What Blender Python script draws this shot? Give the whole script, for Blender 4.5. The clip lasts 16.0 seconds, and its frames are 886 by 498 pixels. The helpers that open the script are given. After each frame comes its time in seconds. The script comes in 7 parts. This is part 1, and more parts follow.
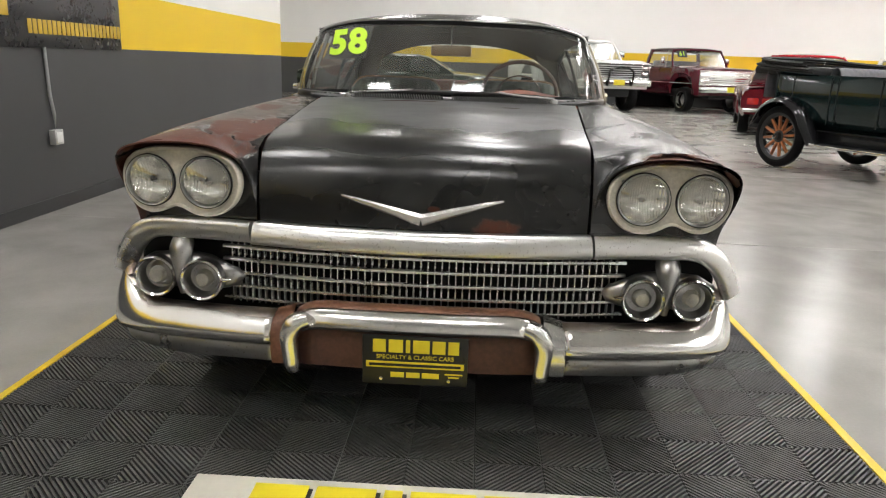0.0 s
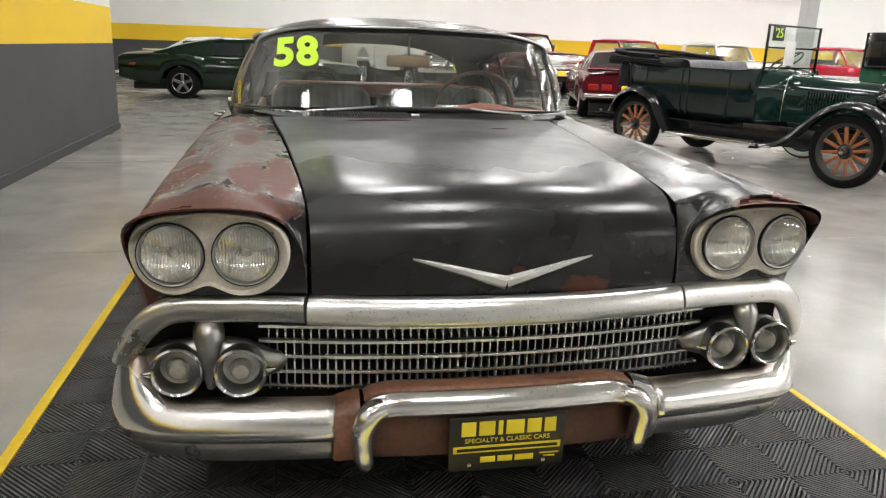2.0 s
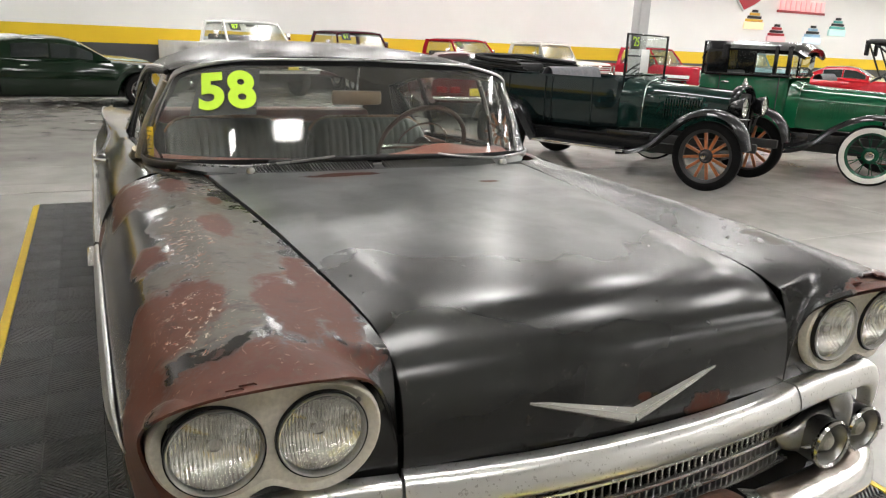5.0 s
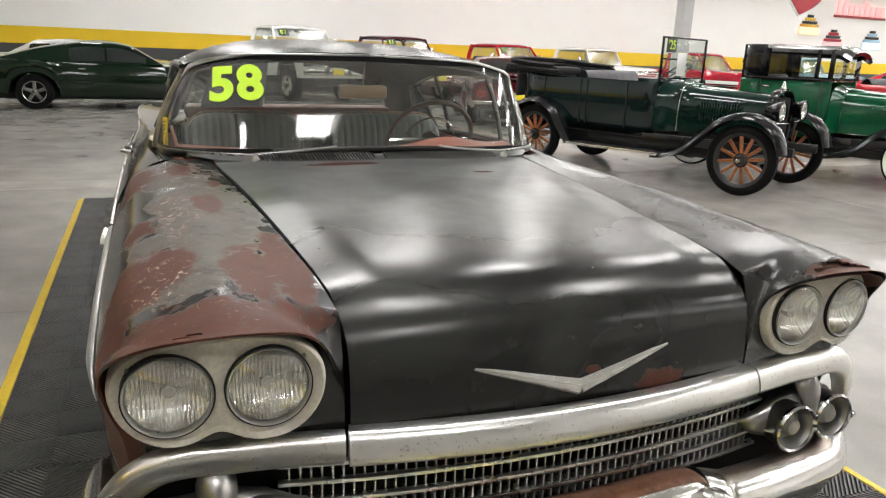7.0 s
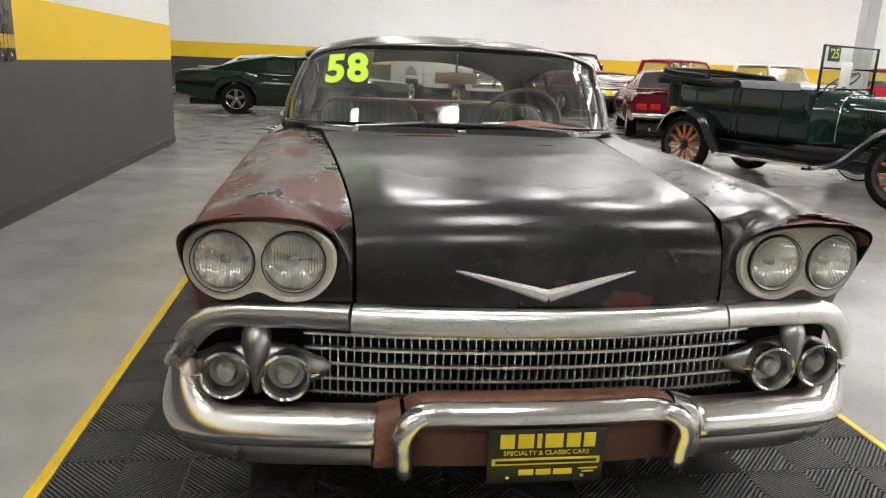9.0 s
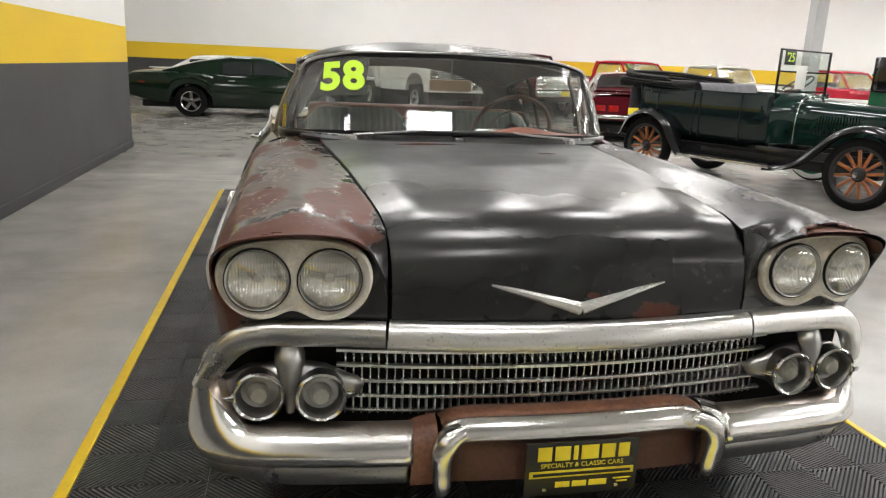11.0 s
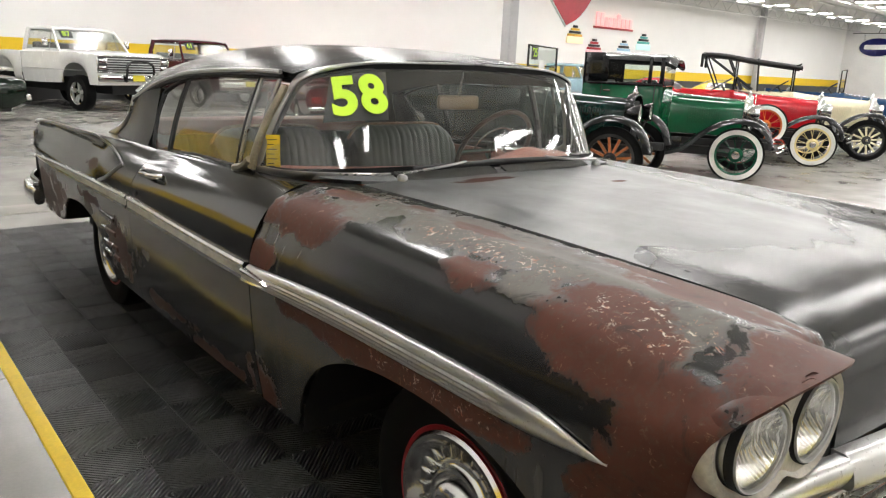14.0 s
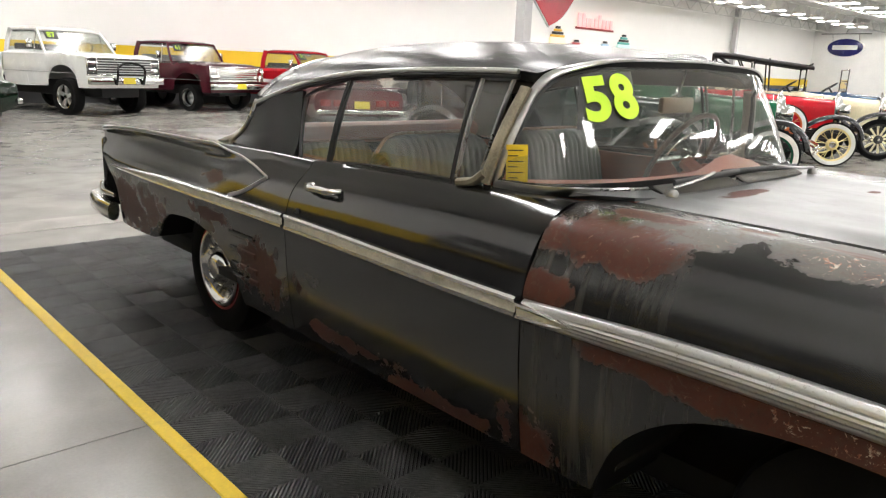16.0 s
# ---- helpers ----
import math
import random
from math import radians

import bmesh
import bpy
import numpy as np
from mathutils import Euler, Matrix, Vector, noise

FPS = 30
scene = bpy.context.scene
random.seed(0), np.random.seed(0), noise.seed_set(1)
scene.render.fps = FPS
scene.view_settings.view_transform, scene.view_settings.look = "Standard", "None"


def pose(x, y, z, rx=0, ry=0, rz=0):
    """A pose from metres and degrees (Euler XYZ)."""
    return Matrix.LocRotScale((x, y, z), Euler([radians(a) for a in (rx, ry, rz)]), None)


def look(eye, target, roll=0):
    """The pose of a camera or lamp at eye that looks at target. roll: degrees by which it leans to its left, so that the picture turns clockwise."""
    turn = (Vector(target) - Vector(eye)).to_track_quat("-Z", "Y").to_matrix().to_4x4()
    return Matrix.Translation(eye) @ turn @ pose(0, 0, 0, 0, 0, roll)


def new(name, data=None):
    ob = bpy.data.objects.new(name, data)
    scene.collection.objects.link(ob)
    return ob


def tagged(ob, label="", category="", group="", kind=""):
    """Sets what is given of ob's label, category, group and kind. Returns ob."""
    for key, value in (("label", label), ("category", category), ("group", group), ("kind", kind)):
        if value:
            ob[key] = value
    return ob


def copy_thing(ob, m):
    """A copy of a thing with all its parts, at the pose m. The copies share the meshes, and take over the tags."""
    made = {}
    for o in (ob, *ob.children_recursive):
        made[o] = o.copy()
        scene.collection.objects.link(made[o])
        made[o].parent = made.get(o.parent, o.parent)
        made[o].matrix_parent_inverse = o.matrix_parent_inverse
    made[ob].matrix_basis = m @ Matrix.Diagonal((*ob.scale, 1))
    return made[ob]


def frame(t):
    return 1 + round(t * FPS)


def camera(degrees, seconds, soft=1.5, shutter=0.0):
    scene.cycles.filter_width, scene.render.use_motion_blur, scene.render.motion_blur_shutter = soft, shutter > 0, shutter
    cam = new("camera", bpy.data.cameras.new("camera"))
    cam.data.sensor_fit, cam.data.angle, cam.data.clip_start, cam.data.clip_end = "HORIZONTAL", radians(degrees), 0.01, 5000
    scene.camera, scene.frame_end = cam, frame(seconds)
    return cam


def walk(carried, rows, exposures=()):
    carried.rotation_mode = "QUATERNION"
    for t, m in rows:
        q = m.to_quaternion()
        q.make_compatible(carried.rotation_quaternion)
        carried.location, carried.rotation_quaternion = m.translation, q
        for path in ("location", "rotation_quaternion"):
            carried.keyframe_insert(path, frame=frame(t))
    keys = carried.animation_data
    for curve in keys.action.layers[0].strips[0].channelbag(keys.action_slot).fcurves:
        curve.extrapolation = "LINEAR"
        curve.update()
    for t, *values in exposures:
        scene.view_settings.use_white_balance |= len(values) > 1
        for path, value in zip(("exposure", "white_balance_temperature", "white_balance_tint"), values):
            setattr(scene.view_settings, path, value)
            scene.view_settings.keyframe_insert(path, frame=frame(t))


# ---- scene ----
cam = camera(63.0, 16.0, 1.2)
PATH = [
    (0, (0.184, -1.861, 1.181), (0.099, 0.073, 0.681), 1.9),
    (0.5, (-0.052, -1.861, 1.186), (0.013, 0.075, 0.687), 1.9),
    (1, (-0.229, -1.761, 1.202), (-0.029, 0.163, 0.693), 1.9),
    (1.5, (-0.347, -1.589, 1.254), (-0.046, 0.315, 0.724), 1.9),
    (2, (-0.518, -1.48, 1.311), (-0.12, 0.404, 0.773), 2.1),
    (2.5, (-0.682, -1.383, 1.356), (-0.116, 0.459, 0.82), 1.9),
    (3, (-0.754, -1.193, 1.38), (-0.075, 0.607, 0.834), 2.0),
    (3.5, (-0.848, -1.023, 1.402), (-0.102, 0.75, 0.852), 2.0),
    (4, (-0.987, -0.906, 1.45), (-0.174, 0.837, 0.904), 2.2),
    (6.5, (-0.863, -0.763, 1.431), (-0.003, 0.962, 0.899), 2.3),
    (7, (-0.816, -0.968, 1.413), (-0.084, 0.818, 0.888), 2.3),
    (7.5, (-0.656, -1.118, 1.373), (-0.086, 0.729, 0.857), 2.3),
    (8, (-0.522, -1.297, 1.344), (-0.104, 0.591, 0.836), 2.3),
    (10.5, (-0.524, -1.571, 1.281), (-0.283, 0.352, 0.789), 2.5),
    (11, (-0.731, -1.456, 1.33), (-0.323, 0.439, 0.84), 2.5),
    (11.5, (-1.002, -1.278, 1.365), (-0.344, 0.547, 0.878), 2.5),
    (12, (-1.304, -1.137, 1.392), (-0.464, 0.613, 0.911), 2.3),
    (12.5, (-1.47, -0.891, 1.395), (-0.52, 0.801, 0.91), 2.3),
    (13, (-1.638, -0.653, 1.388), (-0.582, 0.975, 0.903), 2.3),
    (13.5, (-1.821, -0.456, 1.394), (-0.652, 1.093, 0.91), 2.3),
    (14, (-1.894, -0.172, 1.372), (-0.639, 1.307, 0.885), 2.5),
    (14.5, (-2.017, 0.092, 1.356), (-0.727, 1.54, 0.868), 2.5),
    (15, (-2.146, 0.335, 1.348), (-0.841, 1.77, 0.861), 2.5),
    (15.5, (-2.19, 0.578, 1.33), (-0.873, 2.004, 0.846), 2.4),
    (16, (-2.343, 0.675, 1.328), (-1.018, 2.095, 0.848), 2.3),
]
# the clip's camera meters a little brighter as it turns to the dark flank
EXPOSURES = [(0, 0.0), (1, 0.06), (2, 0.04), (3.5, -0.06), (8, -0.04), (12.5, -0.05), (14, 0.02), (15, 0.15), (16, 0.18)]
walk(cam, [(t, look(eye, target, roll)) for t, eye, target, roll in PATH], EXPOSURES)

# ---- light ----
world = bpy.data.worlds.new("world")
scene.world = world
world.use_nodes = True
world.node_tree.nodes["Background"].inputs[0].default_value = (0.9, 0.95, 1.0, 1)
world.node_tree.nodes["Background"].inputs[1].default_value = 0.15
LAMP_POWER = 34.5
CEILING = 5.3


# ---- materials ----
def material(name, rough=0.5, metal=0.0, coat=0.0):
    m = bpy.data.materials.new(name)
    m.use_nodes = True
    nt = m.node_tree
    b = nt.nodes["Principled BSDF"]
    b.inputs["Roughness"].default_value = rough
    b.inputs["Metallic"].default_value = metal
    b.inputs["Coat Weight"].default_value = coat
    b.inputs["Coat Roughness"].default_value = 0.06
    return m, nt, b


def node(nt, kind, **values):
    n = nt.nodes.new(kind)
    for k, v in values.items():
        if k in n.inputs:
            n.inputs[k].default_value = v
    return n


def coords(nt, scale=(1, 1, 1), kind="Object"):
    c = nt.nodes.new("ShaderNodeTexCoord")
    m = node(nt, "ShaderNodeMapping")
    m.inputs["Scale"].default_value = scale
    nt.links.new(c.outputs[kind], m.inputs["Vector"])
    return m.outputs["Vector"]


def noise_tex(nt, vec, scale, detail=5, rough=0.55, distortion=0.0):
    n = node(nt, "ShaderNodeTexNoise", Scale=scale, Detail=detail, Roughness=rough, Distortion=distortion)
    nt.links.new(vec, n.inputs["Vector"])
    return n.outputs["Fac"]


def ramp(nt, fac, *stops):
    r = nt.nodes.new("ShaderNodeValToRGB")
    r.color_ramp.interpolation = "EASE"
    e = r.color_ramp.elements
    while len(e) < len(stops):
        e.new(0.5)
    for el, (p, c) in zip(e, stops):
        el.position = p
        el.color = (*c, 1) if len(c) == 3 else c
    nt.links.new(fac, r.inputs["Fac"])
    return r.outputs["Color"]


def mix(nt, fac, a, b, mode="MIX"):
    m = nt.nodes.new("ShaderNodeMix")
    m.data_type, m.blend_type = "RGBA", mode
    for sock, v in ((m.inputs[0], fac), (m.inputs[6], a), (m.inputs[7], b)):
        if hasattr(v, "is_linked"):
            nt.links.new(v, sock)
        elif isinstance(v, (int, float)):
            sock.default_value = v
        else:
            sock.default_value = (*v, 1)
    return m.outputs[2]


def arith(nt, op, a, b=0.0, clamp=False):
    m = nt.nodes.new("ShaderNodeMath")
    m.operation, m.use_clamp = op, clamp
    for sock, v in ((m.inputs[0], a), (m.inputs[1], b)):
        if hasattr(v, "is_linked"):
            nt.links.new(v, sock)
        else:
            sock.default_value = v
    return m.outputs[0]


def bump(nt, b, height, strength=0.2, distance=0.01):
    n = node(nt, "ShaderNodeBump", Strength=strength, Distance=distance)
    nt.links.new(height, n.inputs["Height"])
    nt.links.new(n.outputs["Normal"], b.inputs["Normal"])


def plain(name, colour, rough=0.5, metal=0.0, vary=0.15, scale=8.0, bumps=0.0, coat=0.0, spread=0.1):
    """A surface with two scales of mottling in colour and gloss."""
    m, nt, b = material(name, rough, metal, coat)
    v = coords(nt)
    big, small = noise_tex(nt, v, scale), noise_tex(nt, v, scale * 9, 3)
    both = arith(nt, "ADD", arith(nt, "MULTIPLY", big, 0.6), arith(nt, "MULTIPLY", small, 0.4))
    lo, hi = [max(0, c * (1 - vary)) for c in colour], [min(1, c * (1 + vary)) for c in colour]
    nt.links.new(ramp(nt, both, (0.3, lo), (0.7, hi)), b.inputs["Base Color"])
    nt.links.new(arith(nt, "ADD", arith(nt, "MULTIPLY", both, 2 * spread), rough - spread), b.inputs["Roughness"])
    if bumps:
        bump(nt, b, both, bumps, 0.004)
    return m


def worn_paint(name, oxide=(), primer=(), seed=0.0, haze=0.3, rough=0.28, general=0.0, streaks=0.0, rag=1.0, spec=0.5, cloudy=0.07, streak_y=None, flakes=(), kept=(), black=0.0095, top_sheen=None, rust_tone=1.0, wavy=4.0):
    """Old satin black paint with patches worn to red-brown oxide and to grey primer.
    oxide, primer, kept: patches as (x, y, z, half x, half y, half z); their outlines are ragged. kept: paint left over the wear."""
    m, nt, b = material(name, rough)
    b.inputs["Specular IOR Level"].default_value = spec
    base = coords(nt)
    shift = node(nt, "ShaderNodeVectorMath")
    shift.operation = "ADD"
    nt.links.new(base, shift.inputs[0])
    shift.inputs[1].default_value = (seed, seed * 0.7, seed * 1.3)
    v = shift.outputs[0]
    big = noise_tex(nt, v, 3.2, 7, 0.62, 0.35)
    mid = noise_tex(nt, v, 9.0, 7, 0.68, 0.7)
    small = noise_tex(nt, v, 26.0, 7, 0.7, 0.9)
    fine = noise_tex(nt, v, 60.0, 4, 0.6)
    grain = noise_tex(nt, v, 260.0, 2)
    soft = noise_tex(nt, v, 2.6, 3, 0.5, 0.3)
    centred = lambda n, k: arith(nt, "MULTIPLY", arith(nt, "SUBTRACT", n, 0.5), k * rag)  # noqa: E731
    ragged = arith(nt, "ADD", arith(nt, "ADD", centred(big, 2.2), centred(mid, 1.6)), centred(small, 0.9))

    core = arith(nt, "MAXIMUM", ragged, -0.42)

    def patches(spots, offset):
        worst = None
        for cx, cy, cz, hx, hy, hz in spots:
            d = nt.nodes.new("ShaderNodeVectorMath")
            d.operation = "SUBTRACT"
            nt.links.new(base, d.inputs[0])
            d.inputs[1].default_value = (cx, cy, cz)
            q = nt.nodes.new("ShaderNodeVectorMath")
            q.operation = "DIVIDE"
            nt.links.new(d.outputs[0], q.inputs[0])
            q.inputs[1].default_value = (hx, hy, hz)
            ln = nt.nodes.new("ShaderNodeVectorMath")
            ln.operation = "LENGTH"
            nt.links.new(q.outputs[0], ln.inputs[0])
            inside = arith(nt, "MAXIMUM", arith(nt, "SUBTRACT", 1.0, ln.outputs["Value"]), -1.0)
            worst = inside if worst is None else arith(nt, "MAXIMUM", worst, inside)
        return arith(nt, "ADD", arith(nt, "ADD", worst, core), offset)

    def mask(value, lo, hi, top=1.0):
        return ramp(nt, value, (lo, (0, 0, 0)), (hi, (top, top, top)))

    paint = mix(nt, arith(nt, "MULTIPLY", mask(soft, 0.36, 0.76), haze), (black, black, black * 1.03), (0.062, 0.064, 0.061))
    # ceiling sheen on the top put into the colour, mixed with cloudy haze
    if top_sheen:
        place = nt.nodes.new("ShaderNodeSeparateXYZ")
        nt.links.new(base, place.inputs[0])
        sheen_mask = arith(nt, "MULTIPLY", arith(nt, "SUBTRACT", arith(nt, "ADD", place.outputs["Y"], arith(nt, "MULTIPLY", soft, 0.30)), top_sheen[0] + 0.15), 2.2, True)
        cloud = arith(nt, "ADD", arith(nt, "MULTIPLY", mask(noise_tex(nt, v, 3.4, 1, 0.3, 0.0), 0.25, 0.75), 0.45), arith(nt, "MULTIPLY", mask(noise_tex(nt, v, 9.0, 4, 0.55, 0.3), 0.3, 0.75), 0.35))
        paint = mix(nt, arith(nt, "MULTIPLY", sheen_mask, arith(nt, "MULTIPLY", arith(nt, "ADD", cloud, 0.2), top_sheen[1])), paint, (0.165, 0.170, 0.170))
    scuff = arith(nt, "MULTIPLY", mask(noise_tex(nt, v, 24, 6, 0.7, 0.2), 0.58, 0.76), 0.35 * haze)
    paint = mix(nt, scuff, paint, (0.14, 0.12, 0.10))
    if streaks:
        sv = coords(nt, (5, 26, 1.6))
        run = noise_tex(nt, sv, 1.0, 4, 0.6, 0.3)
        amount = streaks
        if streak_y is not None:
            sep = nt.nodes.new("ShaderNodeSeparateXYZ")
            nt.links.new(base, sep.inputs[0])
            amount = arith(nt, "MULTIPLY", arith(nt, "MULTIPLY", arith(nt, "SUBTRACT", sep.outputs["Y"], streak_y), 5.0, True), streaks)
            low = arith(nt, "MULTIPLY", arith(nt, "MULTIPLY", arith(nt, "SUBTRACT", 0.70, sep.outputs["Z"]), 12.0, True), streaks * 0.8)
            amount = arith(nt, "MAXIMUM", amount, low)
        paint = mix(nt, arith(nt, "MULTIPLY", mask(run, 0.42, 0.72), amount), paint, (0.088, 0.082, 0.068))
    colour, worn = paint, None
    if primer:
        g_val = patches(primer, general - 0.05)
        is_grey = mask(g_val, 0.36, 0.66, 0.95)
        grey = mix(nt, mid, (0.050, 0.046, 0.040), (0.150, 0.140, 0.122))
        grey = mix(nt, arith(nt, "MULTIPLY", mask(small, 0.50, 0.66), 0.55), grey, (0.085, 0.045, 0.032))
        grey = mix(nt, arith(nt, "MULTIPLY", mask(noise_tex(nt, v, 7.0, 8, 0.72, 1.4), 0.54, 0.66), 0.75), grey, (0.022, 0.021, 0.020))
        colour, worn = mix(nt, is_grey, colour, grey), is_grey
    if oxide:
        o_val = patches(oxide, general)
        is_ox = mask(o_val, 0.38, 0.62)
        ox = mix(nt, mid, (0.046, 0.0150, 0.0090), (0.112, 0.036, 0.0210))
        ox = mix(nt, mask(fine, 0.45, 0.7, 0.6), ox, (0.070, 0.040, 0.029))
        ox = mix(nt, arith(nt, "MULTIPLY", mask(noise_tex(nt, v, 12.0, 8, 0.75, 1.2), 0.56, 0.66), 0.6), ox, (0.030, 0.017, 0.013))
        ox = mix(nt, arith(nt, "MULTIPLY", mask(noise_tex(nt, v, 19.0, 8, 0.75, 0.8), 0.60, 0.70), 0.5), ox, (0.13, 0.105, 0.085))
        ox = mix(nt, 1.0 - rust_tone, ox, (0.014, 0.006, 0.007))
        colour = mix(nt, is_ox, colour, ox)
        worn = is_ox if worn is None else arith(nt, "MAXIMUM", worn, is_ox)
    if kept:
        left = mask(patches(kept, general - 0.02), 0.34, 0.62)
        colour = mix(nt, left, colour, paint)
        worn = arith(nt, "MULTIPLY", worn, arith(nt, "SUBTRACT", 1.0, left))
    chips = None
    if worn is not None:
        chips = arith(nt, "MULTIPLY", mask(noise_tex(nt, v, 30, 8, 0.75, 1.8), 0.62, 0.635), worn)
        colour = mix(nt, arith(nt, "MULTIPLY", chips, 0.5), colour, (0.30, 0.20, 0.14))
    if flakes:
        where = mask(patches(flakes, 0.25), 0.4, 0.7)
        torn = arith(nt, "MULTIPLY", mask(noise_tex(nt, v, 42, 6, 0.7, 1.2), 0.575, 0.59), where)
        colour = mix(nt, torn, colour, mix(nt, mask(fine, 0.4, 0.6), (0.24, 0.09, 0.05), (0.46, 0.40, 0.33)))
    specks = arith(nt, "MULTIPLY", mask(noise_tex(nt, v, 75, 3, 0.6), 0.73, 0.75), 0.35)
    colour = mix(nt, specks, colour, (0.16, 0.13, 0.11))
    nt.links.new(colour, b.inputs["Base Color"])
    r = arith(nt, "ADD", rough - cloudy / 2, arith(nt, "MULTIPLY", soft, cloudy))
    r = arith(nt, "ADD", r, arith(nt, "MULTIPLY", scuff, 0.5))
    h = arith(nt, "ADD", arith(nt, "MULTIPLY", grain, 0.04), arith(nt, "MULTIPLY", noise_tex(nt, v, 3.8, 2, 0.5, 0.2), wavy))
    if top_sheen:
        r = arith(nt, "ADD", r, arith(nt, "MULTIPLY", sheen_mask, 0.10))
    if worn is not None:
        r = arith(nt, "ADD", r, arith(nt, "MULTIPLY", worn, 0.32))
        h = arith(nt, "ADD", h, arith(nt, "ADD", arith(nt, "MULTIPLY", worn, -0.35), arith(nt, "MULTIPLY", chips, 0.8)))
    if worn is not None:
        nt.links.new(arith(nt, "MULTIPLY", arith(nt, "SUBTRACT", 1.0, arith(nt, "MULTIPLY", worn, 0.55)), spec), b.inputs["Specular IOR Level"])
    nt.links.new(r, b.inputs["Roughness"])
    bump(nt, b, h, 0.18, 0.0012)
    return m


def worn_chrome(name, rough=0.14, rust=0.3, tone=0.62, pits=0.5, brown=(0.16, 0.075, 0.03)):
    m, nt, b = material(name, rough, 1.0)
    v = coords(nt)
    mid, fine = noise_tex(nt, v, 5.0, 6, 0.65, 0.4), noise_tex(nt, v, 120.0, 3)
    c = mix(nt, mid, (tone * 0.78, tone * 0.77, tone * 0.74), (tone, tone, tone * 0.98))
    edge = 0.74 - 0.32 * rust
    spot = ramp(nt, mid, (edge, (0, 0, 0)), (edge + 0.14, (1, 1, 1)))
    pit = arith(nt, "MULTIPLY", ramp(nt, fine, (0.62, (0, 0, 0)), (0.68, (1, 1, 1))), pits)
    c = mix(nt, arith(nt, "MULTIPLY", spot, 0.75), c, brown)
    c = mix(nt, pit, c, (0.16, 0.13, 0.10))
    nt.links.new(c, b.inputs["Base Color"])
    r = arith(nt, "ADD", arith(nt, "MULTIPLY", spot, 0.3), arith(nt, "ADD", arith(nt, "MULTIPLY", mid, 0.16), rough - 0.05))
    nt.links.new(r, b.inputs["Roughness"])
    nt.links.new(arith(nt, "SUBTRACT", 1.0, arith(nt, "MULTIPLY", spot, 0.6)), b.inputs["Metallic"])
    bump(nt, b, arith(nt, "ADD", fine, noise_tex(nt, v, 14)), 0.03, 0.002)
    return m


def glass_pane(name, tint=(0.80, 0.86, 0.82), rough=0.02, ior=1.5, dust=0.05):
    """Clear sheet glass: what is behind it, with the gloss of its surface and a film of dust."""
    m = bpy.data.materials.new(name)
    m.use_nodes = True
    nt = m.node_tree
    nt.nodes.remove(nt.nodes["Principled BSDF"])
    out = nt.nodes["Material Output"]
    tr = node(nt, "ShaderNodeBsdfTransparent", Color=(*tint, 1))
    gl = node(nt, "ShaderNodeBsdfGlossy", Roughness=rough)
    film = node(nt, "ShaderNodeBsdfDiffuse", Color=(0.5, 0.5, 0.47, 1))
    lw = node(nt, "ShaderNodeLayerWeight", Blend=0.5)
    f0 = ((ior - 1) / (ior + 1)) ** 2 * 1.6
    fr = arith(nt, "ADD", f0, arith(nt, "MULTIPLY", arith(nt, "POWER", lw.outputs["Facing"], 3.8), 1 - f0))
    mx, md = nt.nodes.new("ShaderNodeMixShader"), nt.nodes.new("ShaderNodeMixShader")
    v = coords(nt)
    d = arith(nt, "MULTIPLY", ramp(nt, noise_tex(nt, v, 5, 6, 0.6, 0.5), (0.3, (0.2, 0.2, 0.2)), (0.8, (1, 1, 1))), dust)
    nt.links.new(d, md.inputs[0])
    nt.links.new(tr.outputs[0], md.inputs[1])
    nt.links.new(film.outputs[0], md.inputs[2])
    nt.links.new(fr, mx.inputs[0])
    nt.links.new(md.outputs[0], mx.inputs[1])
    nt.links.new(gl.outputs[0], mx.inputs[2])
    nt.links.new(mx.outputs[0], out.inputs["Surface"])
    return m


def lit(name, colour, strength):
    m, nt, b = material(name, 0.5)
    b.inputs["Base Color"].default_value = (*colour, 1)
    b.inputs["Emission Color"].default_value = (*colour, 1)
    b.inputs["Emission Strength"].default_value = strength
    return m


